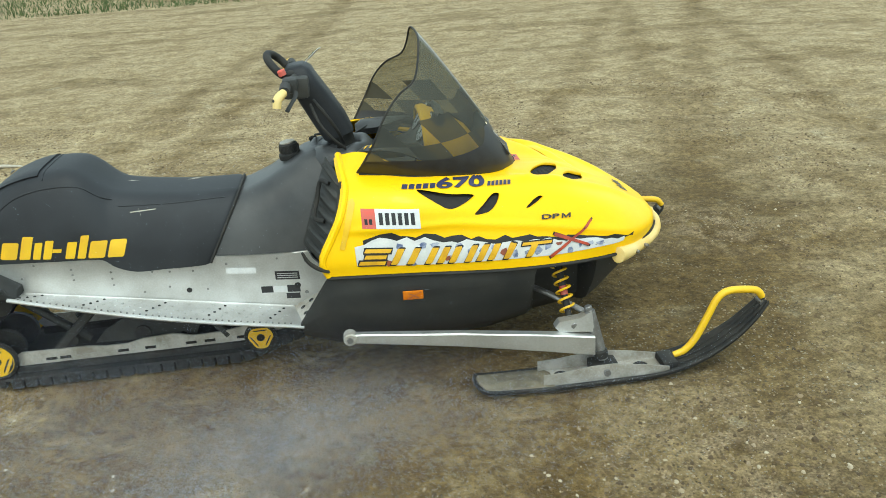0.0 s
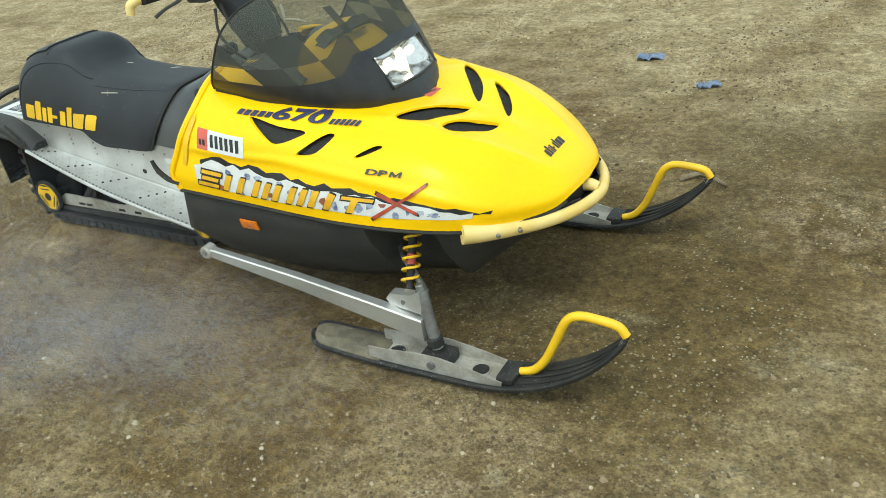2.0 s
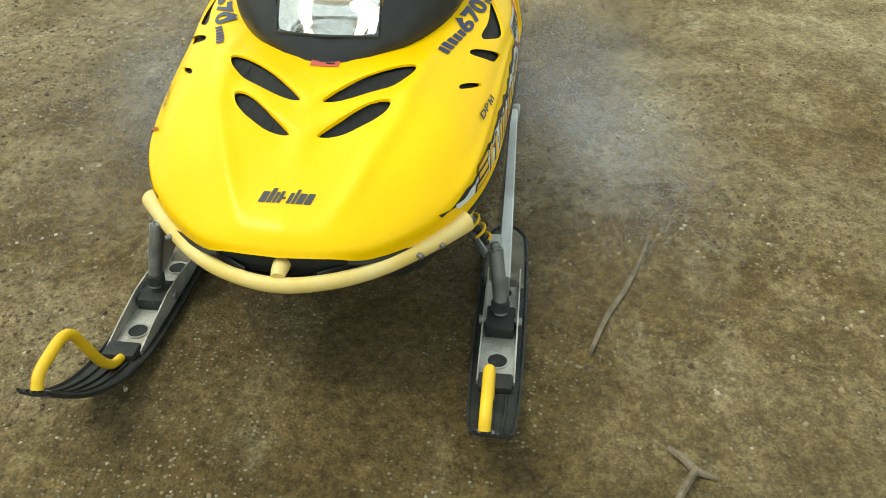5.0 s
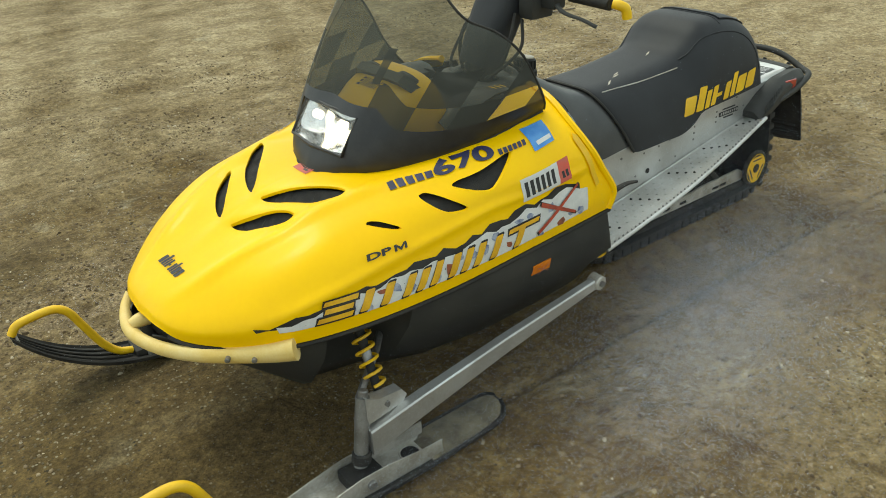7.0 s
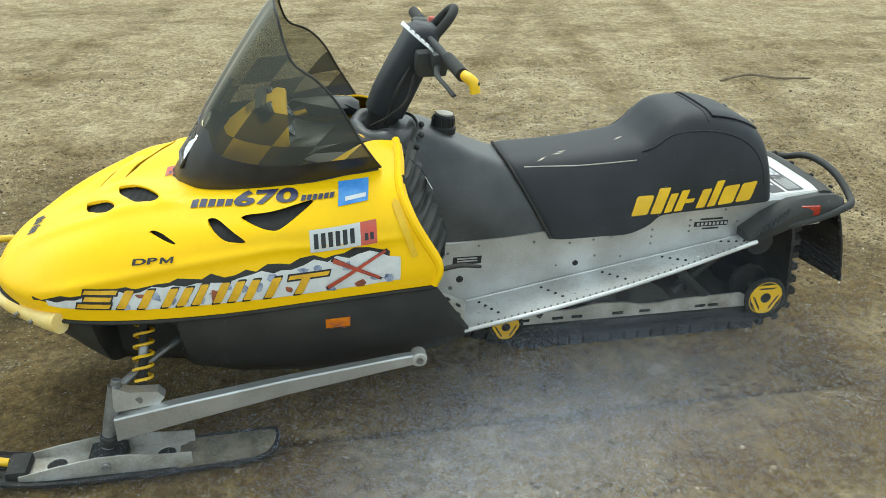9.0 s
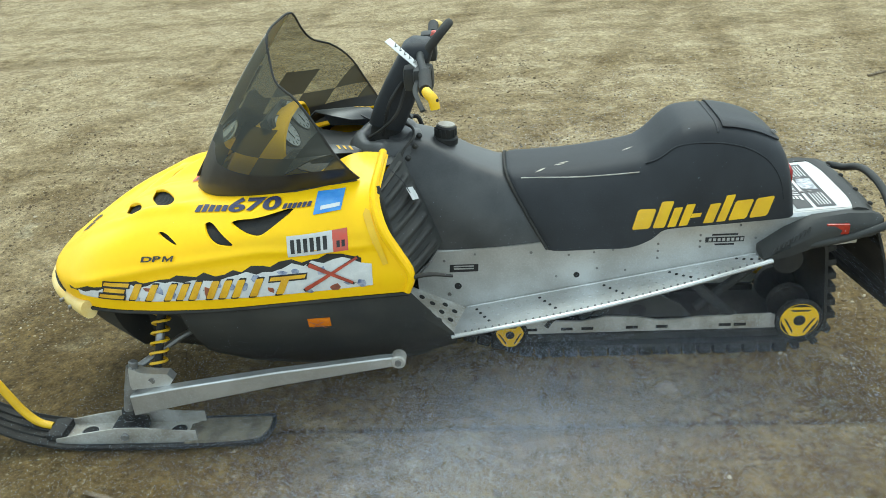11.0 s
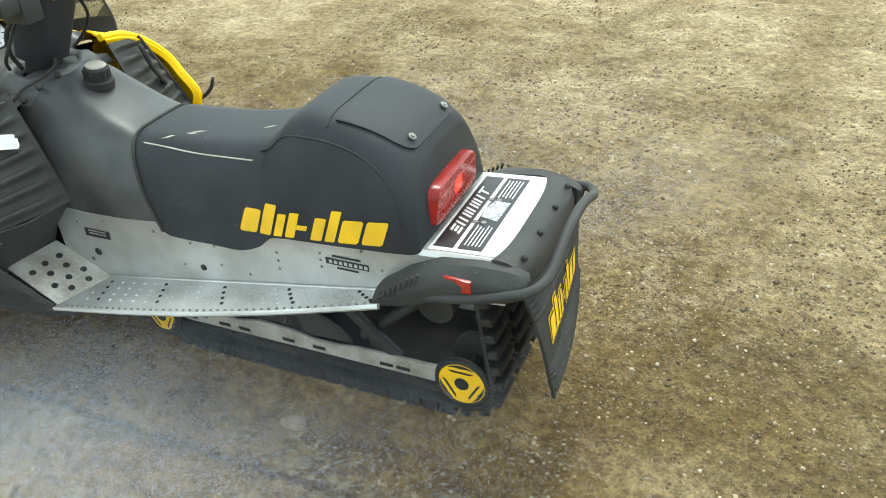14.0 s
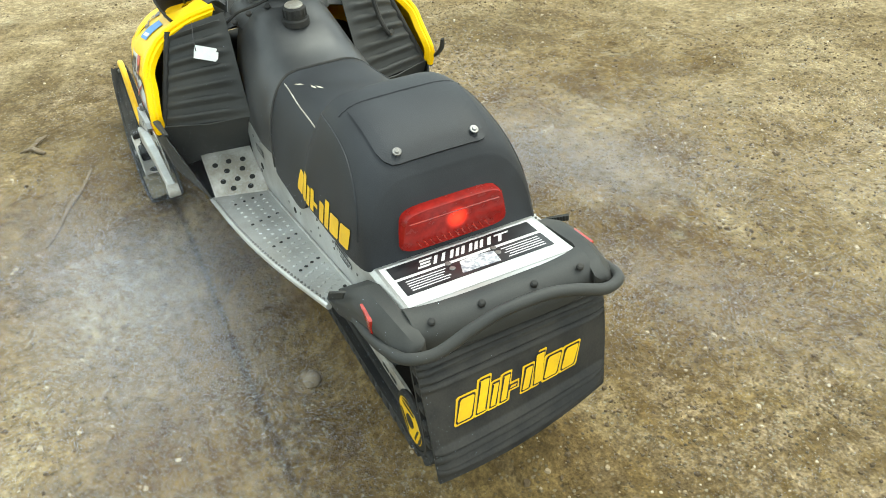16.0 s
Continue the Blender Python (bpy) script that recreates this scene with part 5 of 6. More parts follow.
for s in (1, -1):
    outer = word_marks("sled", 0.435, 0.082)
    x0 = -1.612 if s > 0 else -2.045

    def on_seat(u, v, x0=x0, s=s):
        x = x0 - s * u
        return x, 0.548 + (0.085 * (-1.61 - x)) + v

    for name, polys, m, off in (("mark_block", outer, YELLOW_TUBE, 0.002),):
        prints(name, [[on_seat(*q) for q in p] for p in polys], side_way(s), seat_tree, off, m, seat)
    # side piping
    bm = bmesh.new()
    pts = []
    for x, dz in ((-1.275, 0.0), (-1.33, 0.0), (-1.45, 0.0), (-1.56, 0.003), (-1.64, 0.006)):
        o, d = Vector((x, s * 1.0, 0.700 + 0.05 * max(0, -1.5 - x) + dz)), Vector((0, -s, 0))
        h = seat_tree.ray_cast(o, d)[0]
        if h:
            pts.append(tuple(h))
    tube(bm, pts, 0.0022, 6, 20)
    part("piping", bm, ALU_DIRTY if s > 0 else VINYL, seat, "worn pale piping")
bm = bmesh.new()
tube(bm, [(p[0] + 0.003, p[1] * 1.004, p[2] + 0.002) for p in rows[0]], 0.005, 7)
part("front_seam", bm, RUBBER, seat)
for s in (1, -1):
    pts = []
    for x, z in ((-1.660, 0.735), (-1.700, 0.755), (-1.745, 0.792), (-1.80, 0.806), (-1.88, 0.804), (-1.96, 0.784), (-2.02, 0.745), (-2.055, 0.690), (-2.068, 0.63)):
        h = seat_tree.ray_cast(Vector((x, s * 1.0, z)), Vector((0, -s, 0)))[0]
        if h:
            pts.append(tuple(h))
    bm = bmesh.new()
    tube(bm, pts, 0.0028, 6, 34)
    part("hump_piping", bm, VINYL, seat)
# hump seam and storage flap
bm = bmesh.new()
pts = [tuple(seat_tree.ray_cast(Vector((-1.868, y, 2)), Vector((0, 0, -1)))[0]) for y in np.linspace(-0.15, 0.15, 13)]
tube(bm, pts, 0.003, 6)
part("seam", bm, VINYL, seat)
flap_shape = [(-1.885, -0.132), (-2.030, -0.129), (-2.052, -0.122), (-2.064, -0.108), (-2.067, -0.092), (-2.067, 0.092), (-2.064, 0.108), (-2.052, 0.122), (-2.030, 0.129), (-1.885, 0.132)]
bm = drape([flap_shape], top_way, seat_tree, 0.006, 0.02)
thicken(bm, 0.006)
flap = part("storage_flap", bm, VINYL, seat, "black vinyl storage flap with two snap buttons")
for s in (1, -1):
    h, nrm, _, _ = seat_tree.ray_cast(Vector((-2.048, s * 0.090, 2)), Vector((0, 0, -1)))
    bm = bmesh.new()
    disc(bm, h + nrm * 0.010, nrm, 0.010, 0.003, 14, 0.001)
    disc(bm, h + nrm * 0.012, nrm, 0.005, 0.004, 12, 0.001)
    part("snap_button", bm, STEEL, flap, "steel snap button")
rng = random.Random(5)
for x, y in ((-1.40, 0.075), (-1.415, 0.062), (-1.62, 0.03), (-1.34, 0.10)):
    a = rng.uniform(-0.6, 0.6)
    sh = [(x - 0.020 * math.cos(a), y - 0.020 * math.sin(a)), (x, y - 0.004), (x + 0.022 * math.cos(a), y + 0.020 * math.sin(a)), (x, y + 0.004)]
    part("tear", drape([sh], top_way, seat_tree, 0.0012, 0.02), PALE, seat, "small tear showing pale foam")

for (xa, za), (xb, zb) in (((-1.600, 0.688), (-1.515, 0.690)), ((-1.572, 0.696), (-1.566, 0.678))):
    part("tear", drape([[(xa, za), (xb, zb - 0.0012), (xb, zb + 0.0012), (xa, za + 0.003)]], side_way(-1), seat_tree, 0.0012, 0.02), PALE, seat, "pale scratch in the seat side")

# tail light
bm = bmesh.new()
rows = []
for x, k in ((-2.070, 1.0), (-2.110, 0.99), (-2.118, 0.95)):
    row = []
    for a in np.linspace(0, math.tau, 33)[:-1]:
        cy, sz = math.copysign(abs(math.cos(a)) ** 0.35, math.cos(a)), math.copysign(abs(math.sin(a)) ** 0.35, math.sin(a))
        row.append((x - 0.005 * sz, 0.128 * k * cy * (1 - 0.07 * sz), 0.640 + 0.052 * k * sz))
    rows.append(row)
loft(bm, rows)
light = part("tail_light", bm, TAIL, sled, "lit red tail light set in the seat back", 50)
bm = bmesh.new()
for k in range(13):
    y = -0.09 + 0.015 * k
    tube(bm, [(-2.1195, y - 0.005, 0.600), (-2.1195, y + 0.004, 0.615)], 0.0022, 5)
part("reflector_ribs", bm, REFLECT, light)
bm = bmesh.new()
tube(bm, [(-2.1205, -0.108, 0.664), (-2.1205, 0.108, 0.664)], 0.002, 6)
part("lens_ridge", bm, REFLECT, light)

# tunnel
bm = bmesh.new()
prof = [(-0.93, 0.285, 0.497), (-1.09, 0.276, 0.500), (-1.40, 0.330, 0.520), (-1.75, 0.393, 0.552), (-2.04, 0.447, 0.572), (-2.31, 0.470, 0.588)]
rows = []
for x, zl, zt in prof:
    rows.append([(x, -0.206, zl), (x, -0.206, zt - 0.01), (x, -0.197, zt), (x, 0.197, zt), (x, 0.206, zt - 0.01), (x, 0.206, zl)])
sheet(bm, rows)
thicken(bm, 0.004)
tunnel = part("tunnel", bm, ALU, sled, "bare aluminium tunnel with rivets and labels", 30)
tun_tree = tree_of(tunnel)
for s in (1, -1):
    for x, z, r in ((-1.445, 0.388, 0.010), (-1.38, 0.385, 0.004), (-1.51, 0.41, 0.004), (-1.30, 0.475, 0.005), (-1.02, 0.455, 0.005), (-1.12, 0.475, 0.004), (-1.42, 0.462, 0.004), (-1.50, 0.468, 0.004), (-1.56, 0.475, 0.004), (-1.70, 0.44, 0.004), (-1.70, 0.465, 0.004), (-1.70, 0.49, 0.004), (-1.83, 0.475, 0.004), (-1.83, 0.495, 0.004), (-1.83, 0.515, 0.004), (-1.95, 0.545, 0.004), (-2.0, 0.50, 0.004), (-1.60, 0.40, 0.004), (-1.03, 0.33, 0.007), (-1.06, 0.36, 0.012)):
        bm = bmesh.new()
        disc(bm, (x, s * 0.2055, z), (0, s, 0), r, 0.003, 10, 0.001)
        part("rivet", bm, STEEL if r < 0.008 else RUBBER, tunnel)
    way = side_way(s)
    if s > 0:
        part("tunnel_label", drape([[(-1.035, 0.412), (-1.128, 0.413), (-1.13, 0.440), (-1.037, 0.440)]], way, tun_tree, 0.0012, 0.03), BLACK, tunnel, "small black warning label")
        prints("print_line", [[(-1.05, 0.422 + k), (-1.115, 0.422 + k), (-1.115, 0.427 + k), (-1.05, 0.427 + k)] for k in (0, 0.009)], way, tun_tree, 0.002, ALU, tunnel)
        bars = [[(-1.845 - w0, 0.478 + k), (-1.965 + w0, 0.478 + k), (-1.965 + w0, 0.478 + k + h), (-1.845 - w0, 0.478 + k + h)] for k, h, w0 in ((0.0, 0.006, 0.03), (0.011, 0.018, 0.0), (0.034, 0.006, 0.02))]
        prints("black_bar", bars, way, tun_tree, 0.0012, BLACK, tunnel)
        prints("print_line", [[(-1.855 - 0.014 * k, 0.493), (-1.864 - 0.014 * k, 0.493), (-1.864 - 0.014 * k, 0.503), (-1.855 - 0.014 * k, 0.503)] for k in range(8)], way, tun_tree, 0.002, ALU, tunnel)
    else:
        part("white_label", drape([[(-1.305, 0.437), (-1.200, 0.425), (-1.200, 0.449), (-1.305, 0.461)]], way, tun_tree, 0.0012, 0.03), WHITE, tunnel, "narrow white label")
        plates = [[(-1.135, 0.392), (-1.048, 0.384), (-1.048, 0.418), (-1.135, 0.426)], [(-1.192, 0.345), (-1.150, 0.342), (-1.150, 0.368), (-1.192, 0.371)], [(-1.098, 0.338), (-1.052, 0.334), (-1.052, 0.362), (-1.098, 0.366)], [(-1.105, 0.312), (-1.055, 0.308), (-1.055, 0.330), (-1.105, 0.334)]]
        prints("warning_label", plates, way, tun_tree, 0.0012, BLACK, tunnel, "black warning label")
        part("label_white", drape([[(-1.148, 0.342), (-1.100, 0.338), (-1.100, 0.364), (-1.148, 0.368)]], way, tun_tree, 0.0012, 0.03), WHITE, tunnel)
        prints("print_line", [[(-1.128, 0.398 + k), (-1.055, 0.392 + k), (-1.055, 0.395 + k), (-1.128, 0.401 + k)] for k in (0, 0.008, 0.016)], way, tun_tree, 0.002, ALU, tunnel)

# rear deck sticker
part("deck_sticker", drape([[(-2.118, -0.190), (-2.285, -0.190), (-2.285, 0.190), (-2.118, 0.190)]], top_way, tun_tree, 0.0012, 0.05), WHITE, tunnel, "white and black deck sticker with model name shapes")
prints("black_panel", [[(-2.126, -0.172), (-2.176, -0.172), (-2.176, 0.176), (-2.126, 0.176)], [(-2.186, -0.172), (-2.246, -0.172), (-2.246, 0.176), (-2.186, 0.176)]], top_way, tun_tree, 0.002, BLACK, tunnel)
outer = word_marks("model", 0.235, 0.030)
prints("mark_block", [[(-2.167 + v, 0.118 - u) for u, v in p] for p in outer], top_way, tun_tree, 0.0028, WHITE, tunnel)
lines = [[(-2.196 - 0.009 * k, a), (-2.1995 - 0.009 * k, a), (-2.1995 - 0.009 * k, b), (-2.196 - 0.009 * k, b)] for k in range(5) for a, b in ((0.160, 0.068 + 0.006 * (k % 3)), (-0.158, -0.066 - 0.007 * (k % 2)))]
prints("print_line", lines, top_way, tun_tree, 0.0028, WHITE, tunnel)
part("deck_emblem", drape([[(-2.190, 0.030), (-2.235, 0.045), (-2.238, -0.045), (-2.195, -0.050), (-2.186, -0.010)]], top_way, tun_tree, 0.0028, 0.05), surf("grey_print", (0.66, 0.67, 0.68), (0.20, 0.21, 0.25), 90, 0.4), tunnel)
for y in (0.055, -0.055):
    for x in (-2.183, -2.205):
        bm = bmesh.new()
        disc(bm, (x, y, tun_tree.ray_cast(*top_way(x, y))[0].z), (0, 0, 1), 0.007, 0.004, 12, 0.001)
        part("rivet", bm, STEEL, tunnel)

# running boards
for s in (1, -1):
    F_IN, F_OUT, R_IN, R_OUT = [np.array((x, s * y, z)) for x, y, z in ((-1.085, 0.207, 0.276), (-1.040, 0.384, 0.284), (-2.04, 0.207, 0.448), (-2.03, 0.288, 0.464))]
    bm = bmesh.new()
    nr = 24
    rows = []
    for i in range(nr + 1):
        u = i / nr
        a, b = F_IN * (1 - u) + R_IN * u, F_OUT * (1 - u) + R_OUT * u
        b = b + np.array((0, s * 0.016 * math.sin(math.pi * u), -0.010 * math.sin(math.pi * u)))
        rows.append([a * (1 - w) + b * w for w in np.linspace(0, 1, 6)])
    sheet(bm, rows)
    thicken(bm, 0.004)
    board = part("running_board", bm, ALU, sled, "perforated aluminium running board")
    btree = tree_of(board)
    bm = bmesh.new()
    edge = [rows[i][-1] + np.array((0, s * 0.004, -0.002)) for i in range(nr + 1)]
    tube(bm, [tuple(p) for p in edge], 0.0075, 8)
    part("rolled_edge", bm, ALU, board)
    bm = bmesh.new()
    tube(bm, [tuple(rows[i][0] + np.array((0, s * 0.003, 0.004))) for i in range(nr + 1)], 0.004, 6)
    part("inner_edge", bm, ALU, board)
    holes, teeth, dimples = bmesh.new(), bmesh.new(), bmesh.new()
    for i in range(44):
        u = 0.045 + 0.92 * i / 43
        a, b = F_IN * (1 - u) + R_IN * u, F_OUT * (1 - u) + R_OUT * u
        b = b + np.array((0, s * 0.016 * math.sin(math.pi * u), -0.010 * math.sin(math.pi * u)))
        tall = Vector((0.17, 0, 1)).normalized()
        for k, w in enumerate((0.2, 0.38, 0.56, 0.74)):
            if (i + k) % 2:
                continue
            if w * np.linalg.norm(b - a) < 0.012:
                continue
            h = Vector(a * (1 - w) + b * w)
            disc(holes if (i * 7 + k * 3) % 5 < 1 else dimples, h + tall * 0.0035, tall, 0.0050, 0.0030, 8, 0.0008)
        disc(teeth, Vector(b) + Vector((0, 0, 0.003)), tall, 0.0036, 0.006, 6, 0.001)
    tagged(part("perforation", holes, DARK, board, "rows of round holes"), kind="stuff")
    tagged(part("edge_teeth", teeth, STEEL, board), kind="stuff")
    tagged(part("tread", dimples, ALU, board, "bright raised tread dimples"), kind="stuff")
    # toe ramp with large holes and its side plate
    bm = bmesh.new()
    A, B, C, D = [Vector((x, s * y, z)) for x, y, z in ((-1.085, 0.207, 0.278), (-1.045, 0.378, 0.287), (-0.880, 0.372, 0.372), (-0.900, 0.207, 0.368))]
    plate(bm, [A, B, C, D], Vector((0.002, 0, -0.004)))
    toe = part("toe_ramp", bm, ALU_DIRTY, board, "sloped aluminium toe plate with large holes", 30)
    nrm = (B - A).cross(D - A).normalized()
    if nrm.z < 0:
        nrm = -nrm
    for i, (u, v) in enumerate(((0.30, 0.15), (0.62, 0.15), (0.20, 0.34), (0.48, 0.34), (0.76, 0.32), (0.32, 0.54), (0.62, 0.54), (0.24, 0.74), (0.52, 0.74), (0.80, 0.70))):
        h = (A * (1 - u) + B * u) * (1 - v) + (D * (1 - u) + C * u) * v
        bm = bmesh.new()
        disc(bm, h + nrm * 0.0005, nrm, 0.0095, 0.0016, 14)
        part("hole", bm, DARK, toe)

# rear end: corner mouldings, cross plate, bumper tube, reflectors
for s in (1, -1):
    bm = bmesh.new()
    rows = []
    for x, yi, yo, zl, zh in ((-2.005, 0.206, 0.285, 0.455, 0.480), (-2.08, 0.206, 0.285, 0.470, 0.535), (-2.16, 0.206, 0.270, 0.490, 0.574), (-2.26, 0.206, 0.260, 0.508, 0.586), (-2.330, 0.198, 0.252, 0.514, 0.580), (-2.365, 0.194, 0.238, 0.524, 0.566), (-2.374, 0.206, 0.226, 0.536, 0.554)):
        yi, yo = s * yi, s * yo
        ym = yi + (yo - yi) * 0.55
        rows.append([(x, yi, zl), (x, yi, zh), (x, ym, zh + 0.002), (x, yo, zh - 0.022), (x, yo + s * 0.004, (zl + zh) / 2), (x, yo, zl)])
    loft(bm, rows)
    corner = part("corner_moulding", bm, PAN, sled, "black plastic rear corner moulding", 45)
    for k in range(8):
        bm = bmesh.new()
        x = -2.035 - 0.014 * k
        h = 0.49 + 0.009 * k
        tube(bm, [(x, s * (0.284 - 0.001 * k), h + 0.012), (x + 0.006, s * (0.289 - 0.001 * k), h - 0.006)], 0.004, 6)
        part("grip_rib", bm, PAN, corner)
    bm = bmesh.new()
    block(bm, (-2.255, s * 0.246, 0.530), (-2.188, s * 0.2655, 0.564), 0.003)
    bmesh.ops.rotate(bm, verts=bm.verts, cent=(-2.22, s * 0.26, 0.554), matrix=Matrix.Rotation(radians(-4 * s), 3, "Z"))
    part("side_reflector", bm, REFLECT, corner, "red side reflector")
bm = bmesh.new()
rows = []
for x, z in ((-2.300, 0.5885), (-2.315, 0.592), (-2.340, 0.588), (-2.364, 0.572), (-2.374, 0.545), (-2.368, 0.52)):
    rows.append([(x + 0.02 * abs(y) ** 4, y * 0.205, z) for y in np.linspace(-1, 1, 13)])
sheet(bm, rows)
thicken(bm, 0.008)
cross = part("rear_cross_plate", bm, PAN, sled, "black plastic rear end plate")
for y in (-0.17, -0.06, 0.06, 0.17):
    bm = bmesh.new()
    disc(bm, (-2.345, y, 0.584), (-0.45, 0, 1), 0.008, 0.009, 12, 0.003)
    part("bolt", bm, RUBBER, cross)
bm = bmesh.new()
bar = [(-2.10, 0.262, 0.488), (-2.24, 0.266, 0.516), (-2.335, 0.258, 0.540), (-2.384, 0.240, 0.552), (-2.408, 0.190, 0.562), (-2.414, 0.120, 0.592), (-2.414, 0.060, 0.608), (-2.414, 0.0, 0.612)]
tube(bm, [*bar, *[(x, -y, z) for x, y, z in bar[-2::-1]]], 0.0125, 10, 70)
part("rear_bumper", bm, PAN, sled, "black tubular rear bumper")

# snow flap with ribs
FLAP = [(-2.348, 0.545), (-2.364, 0.500), (-2.378, 0.440), (-2.387, 0.380), (-2.394, 0.310), (-2.400, 0.232)]


def flap_at(v):
    q = catmull([(x, 0, z) for x, z in FLAP], 101)[int(round(v * 100))]
    return q[0], q[2]


bm = bmesh.new()
rows = []
for i in range(81):
    v = i / 80
    x, z = flap_at(v)
    rib = 0.010 * abs(math.sin((v - 0.10) / 0.26 * math.pi * 5)) if 0.10 < v < 0.36 else 0.010 * abs(math.sin((v - 0.76) / 0.20 * math.pi * 4)) if 0.76 < v < 0.96 else 0
    row = []
    for j in range(21):
        u = j / 10 - 1
        w = 0.222 + 0.006 * v
        k = rib if abs(u) < 0.93 else 0
        row.append((x - k + 0.018 * (1 - u * u) * (v - 0.3) * -1.0 - 0.038 * u * v, u * w, z + (0.012 * u * u * v if v > 0.9 else 0)))
    rows.append(row)
thick_sheet(bm, rows, (0.008, 0, 0.001))
snow_flap = part("snow_flap", bm, RUBBER, sled, "black ribbed rubber snow flap with yellow outlined mark", 45)
ftree = tree_of(snow_flap)
outer = word_marks("sled", 0.330, 0.072)


def rear_way(u, v):
    return Vector((-3.0, u, v)), Vector((1, 0, 0))


for name, polys, m, off in (("mark_border", [grown(p, 0.004) for p in outer], YELLOW_TUBE, 0.0015), ("mark_rim", outer, BLACK, 0.0022), ("mark_block", [grown(p, -0.0035) for p in outer], YELLOW_TUBE, 0.003)):
    prints(name, [[(0.170 - u, 0.362 + v) for u, v in p] for p in polys], rear_way, ftree, off, m, snow_flap)

# track, rails and wheels
AX, AZ, RW = -2.182, 0.178, 0.074
R = RW + 0.014
path = [(x, AZ - R + max(0, (x + 1.30)) * 0.35) for x in np.linspace(-1.02, AX, 40)]
path += [(AX - R * math.cos(radians(a)), AZ + R * math.sin(radians(a))) for a in np.linspace(-90, 0, 12)[1:]]
path += [(AX - R + 0.030 * k / 6, AZ + 0.24 * k / 6) for k in range(1, 7)]
path += [(AX - R + 0.100 - 0.070 * math.cos(radians(a)), AZ + 0.24 + 0.075 * math.sin(radians(a))) for a in np.linspace(0, 90, 8)[1:]]
path += [(x, 0.493 - 0.10 * (x - AX - 0.03) / 1.15) for x in np.linspace(AX + 0.05, -1.02, 30)]
bm = bmesh.new()
sheet(bm, [[(x, y, z) for y in (-0.19, -0.06, 0.06, 0.19)] for x, z in path])
thicken(bm, 0.010)
track = part("track", bm, RUBBER, sled, "black rubber track with blocky lugs")
pts = np.array(path)
gaps = np.concatenate([[0], np.cumsum(np.hypot(*(pts[1:] - pts[:-1]).T))])
lug_shapes = []
for half, tall in ((0.022, 0.036), (0.012, 0.027)):
    lug_bm = bmesh.new()
    for ya, yb in ((-0.190, -0.085), (-0.055, 0.055), (0.085, 0.190)):
        block(lug_bm, (-half, ya, -0.004), (half, yb, tall), 0.006)
    lug_me = bpy.data.meshes.new("lug")
    lug_bm.to_mesh(lug_me)
    lug_bm.free()
    lug_me.materials.append(RUBBER)
    lug_shapes.append(lug_me)
for d in np.arange(0.03, 1.82, 0.050):
    x, z = np.interp(d, gaps, pts[:, 0]), np.interp(d, gaps, pts[:, 1])
    x2, z2 = np.interp(d + 0.01, gaps, pts[:, 0]), np.interp(d + 0.01, gaps, pts[:, 1])
    nx, nz = z2 - z, x - x2
    if nx * (x + 1.6) + nz * (z - 0.25) < 0:
        nx, nz = -nx, -nz
    lug = new("lug", lug_shapes[0 if x > AX else 1])
    lug.parent = track
    lug.matrix_basis = pose(x, 0, z, 0, math.degrees(math.atan2(nx, nz)), 0)

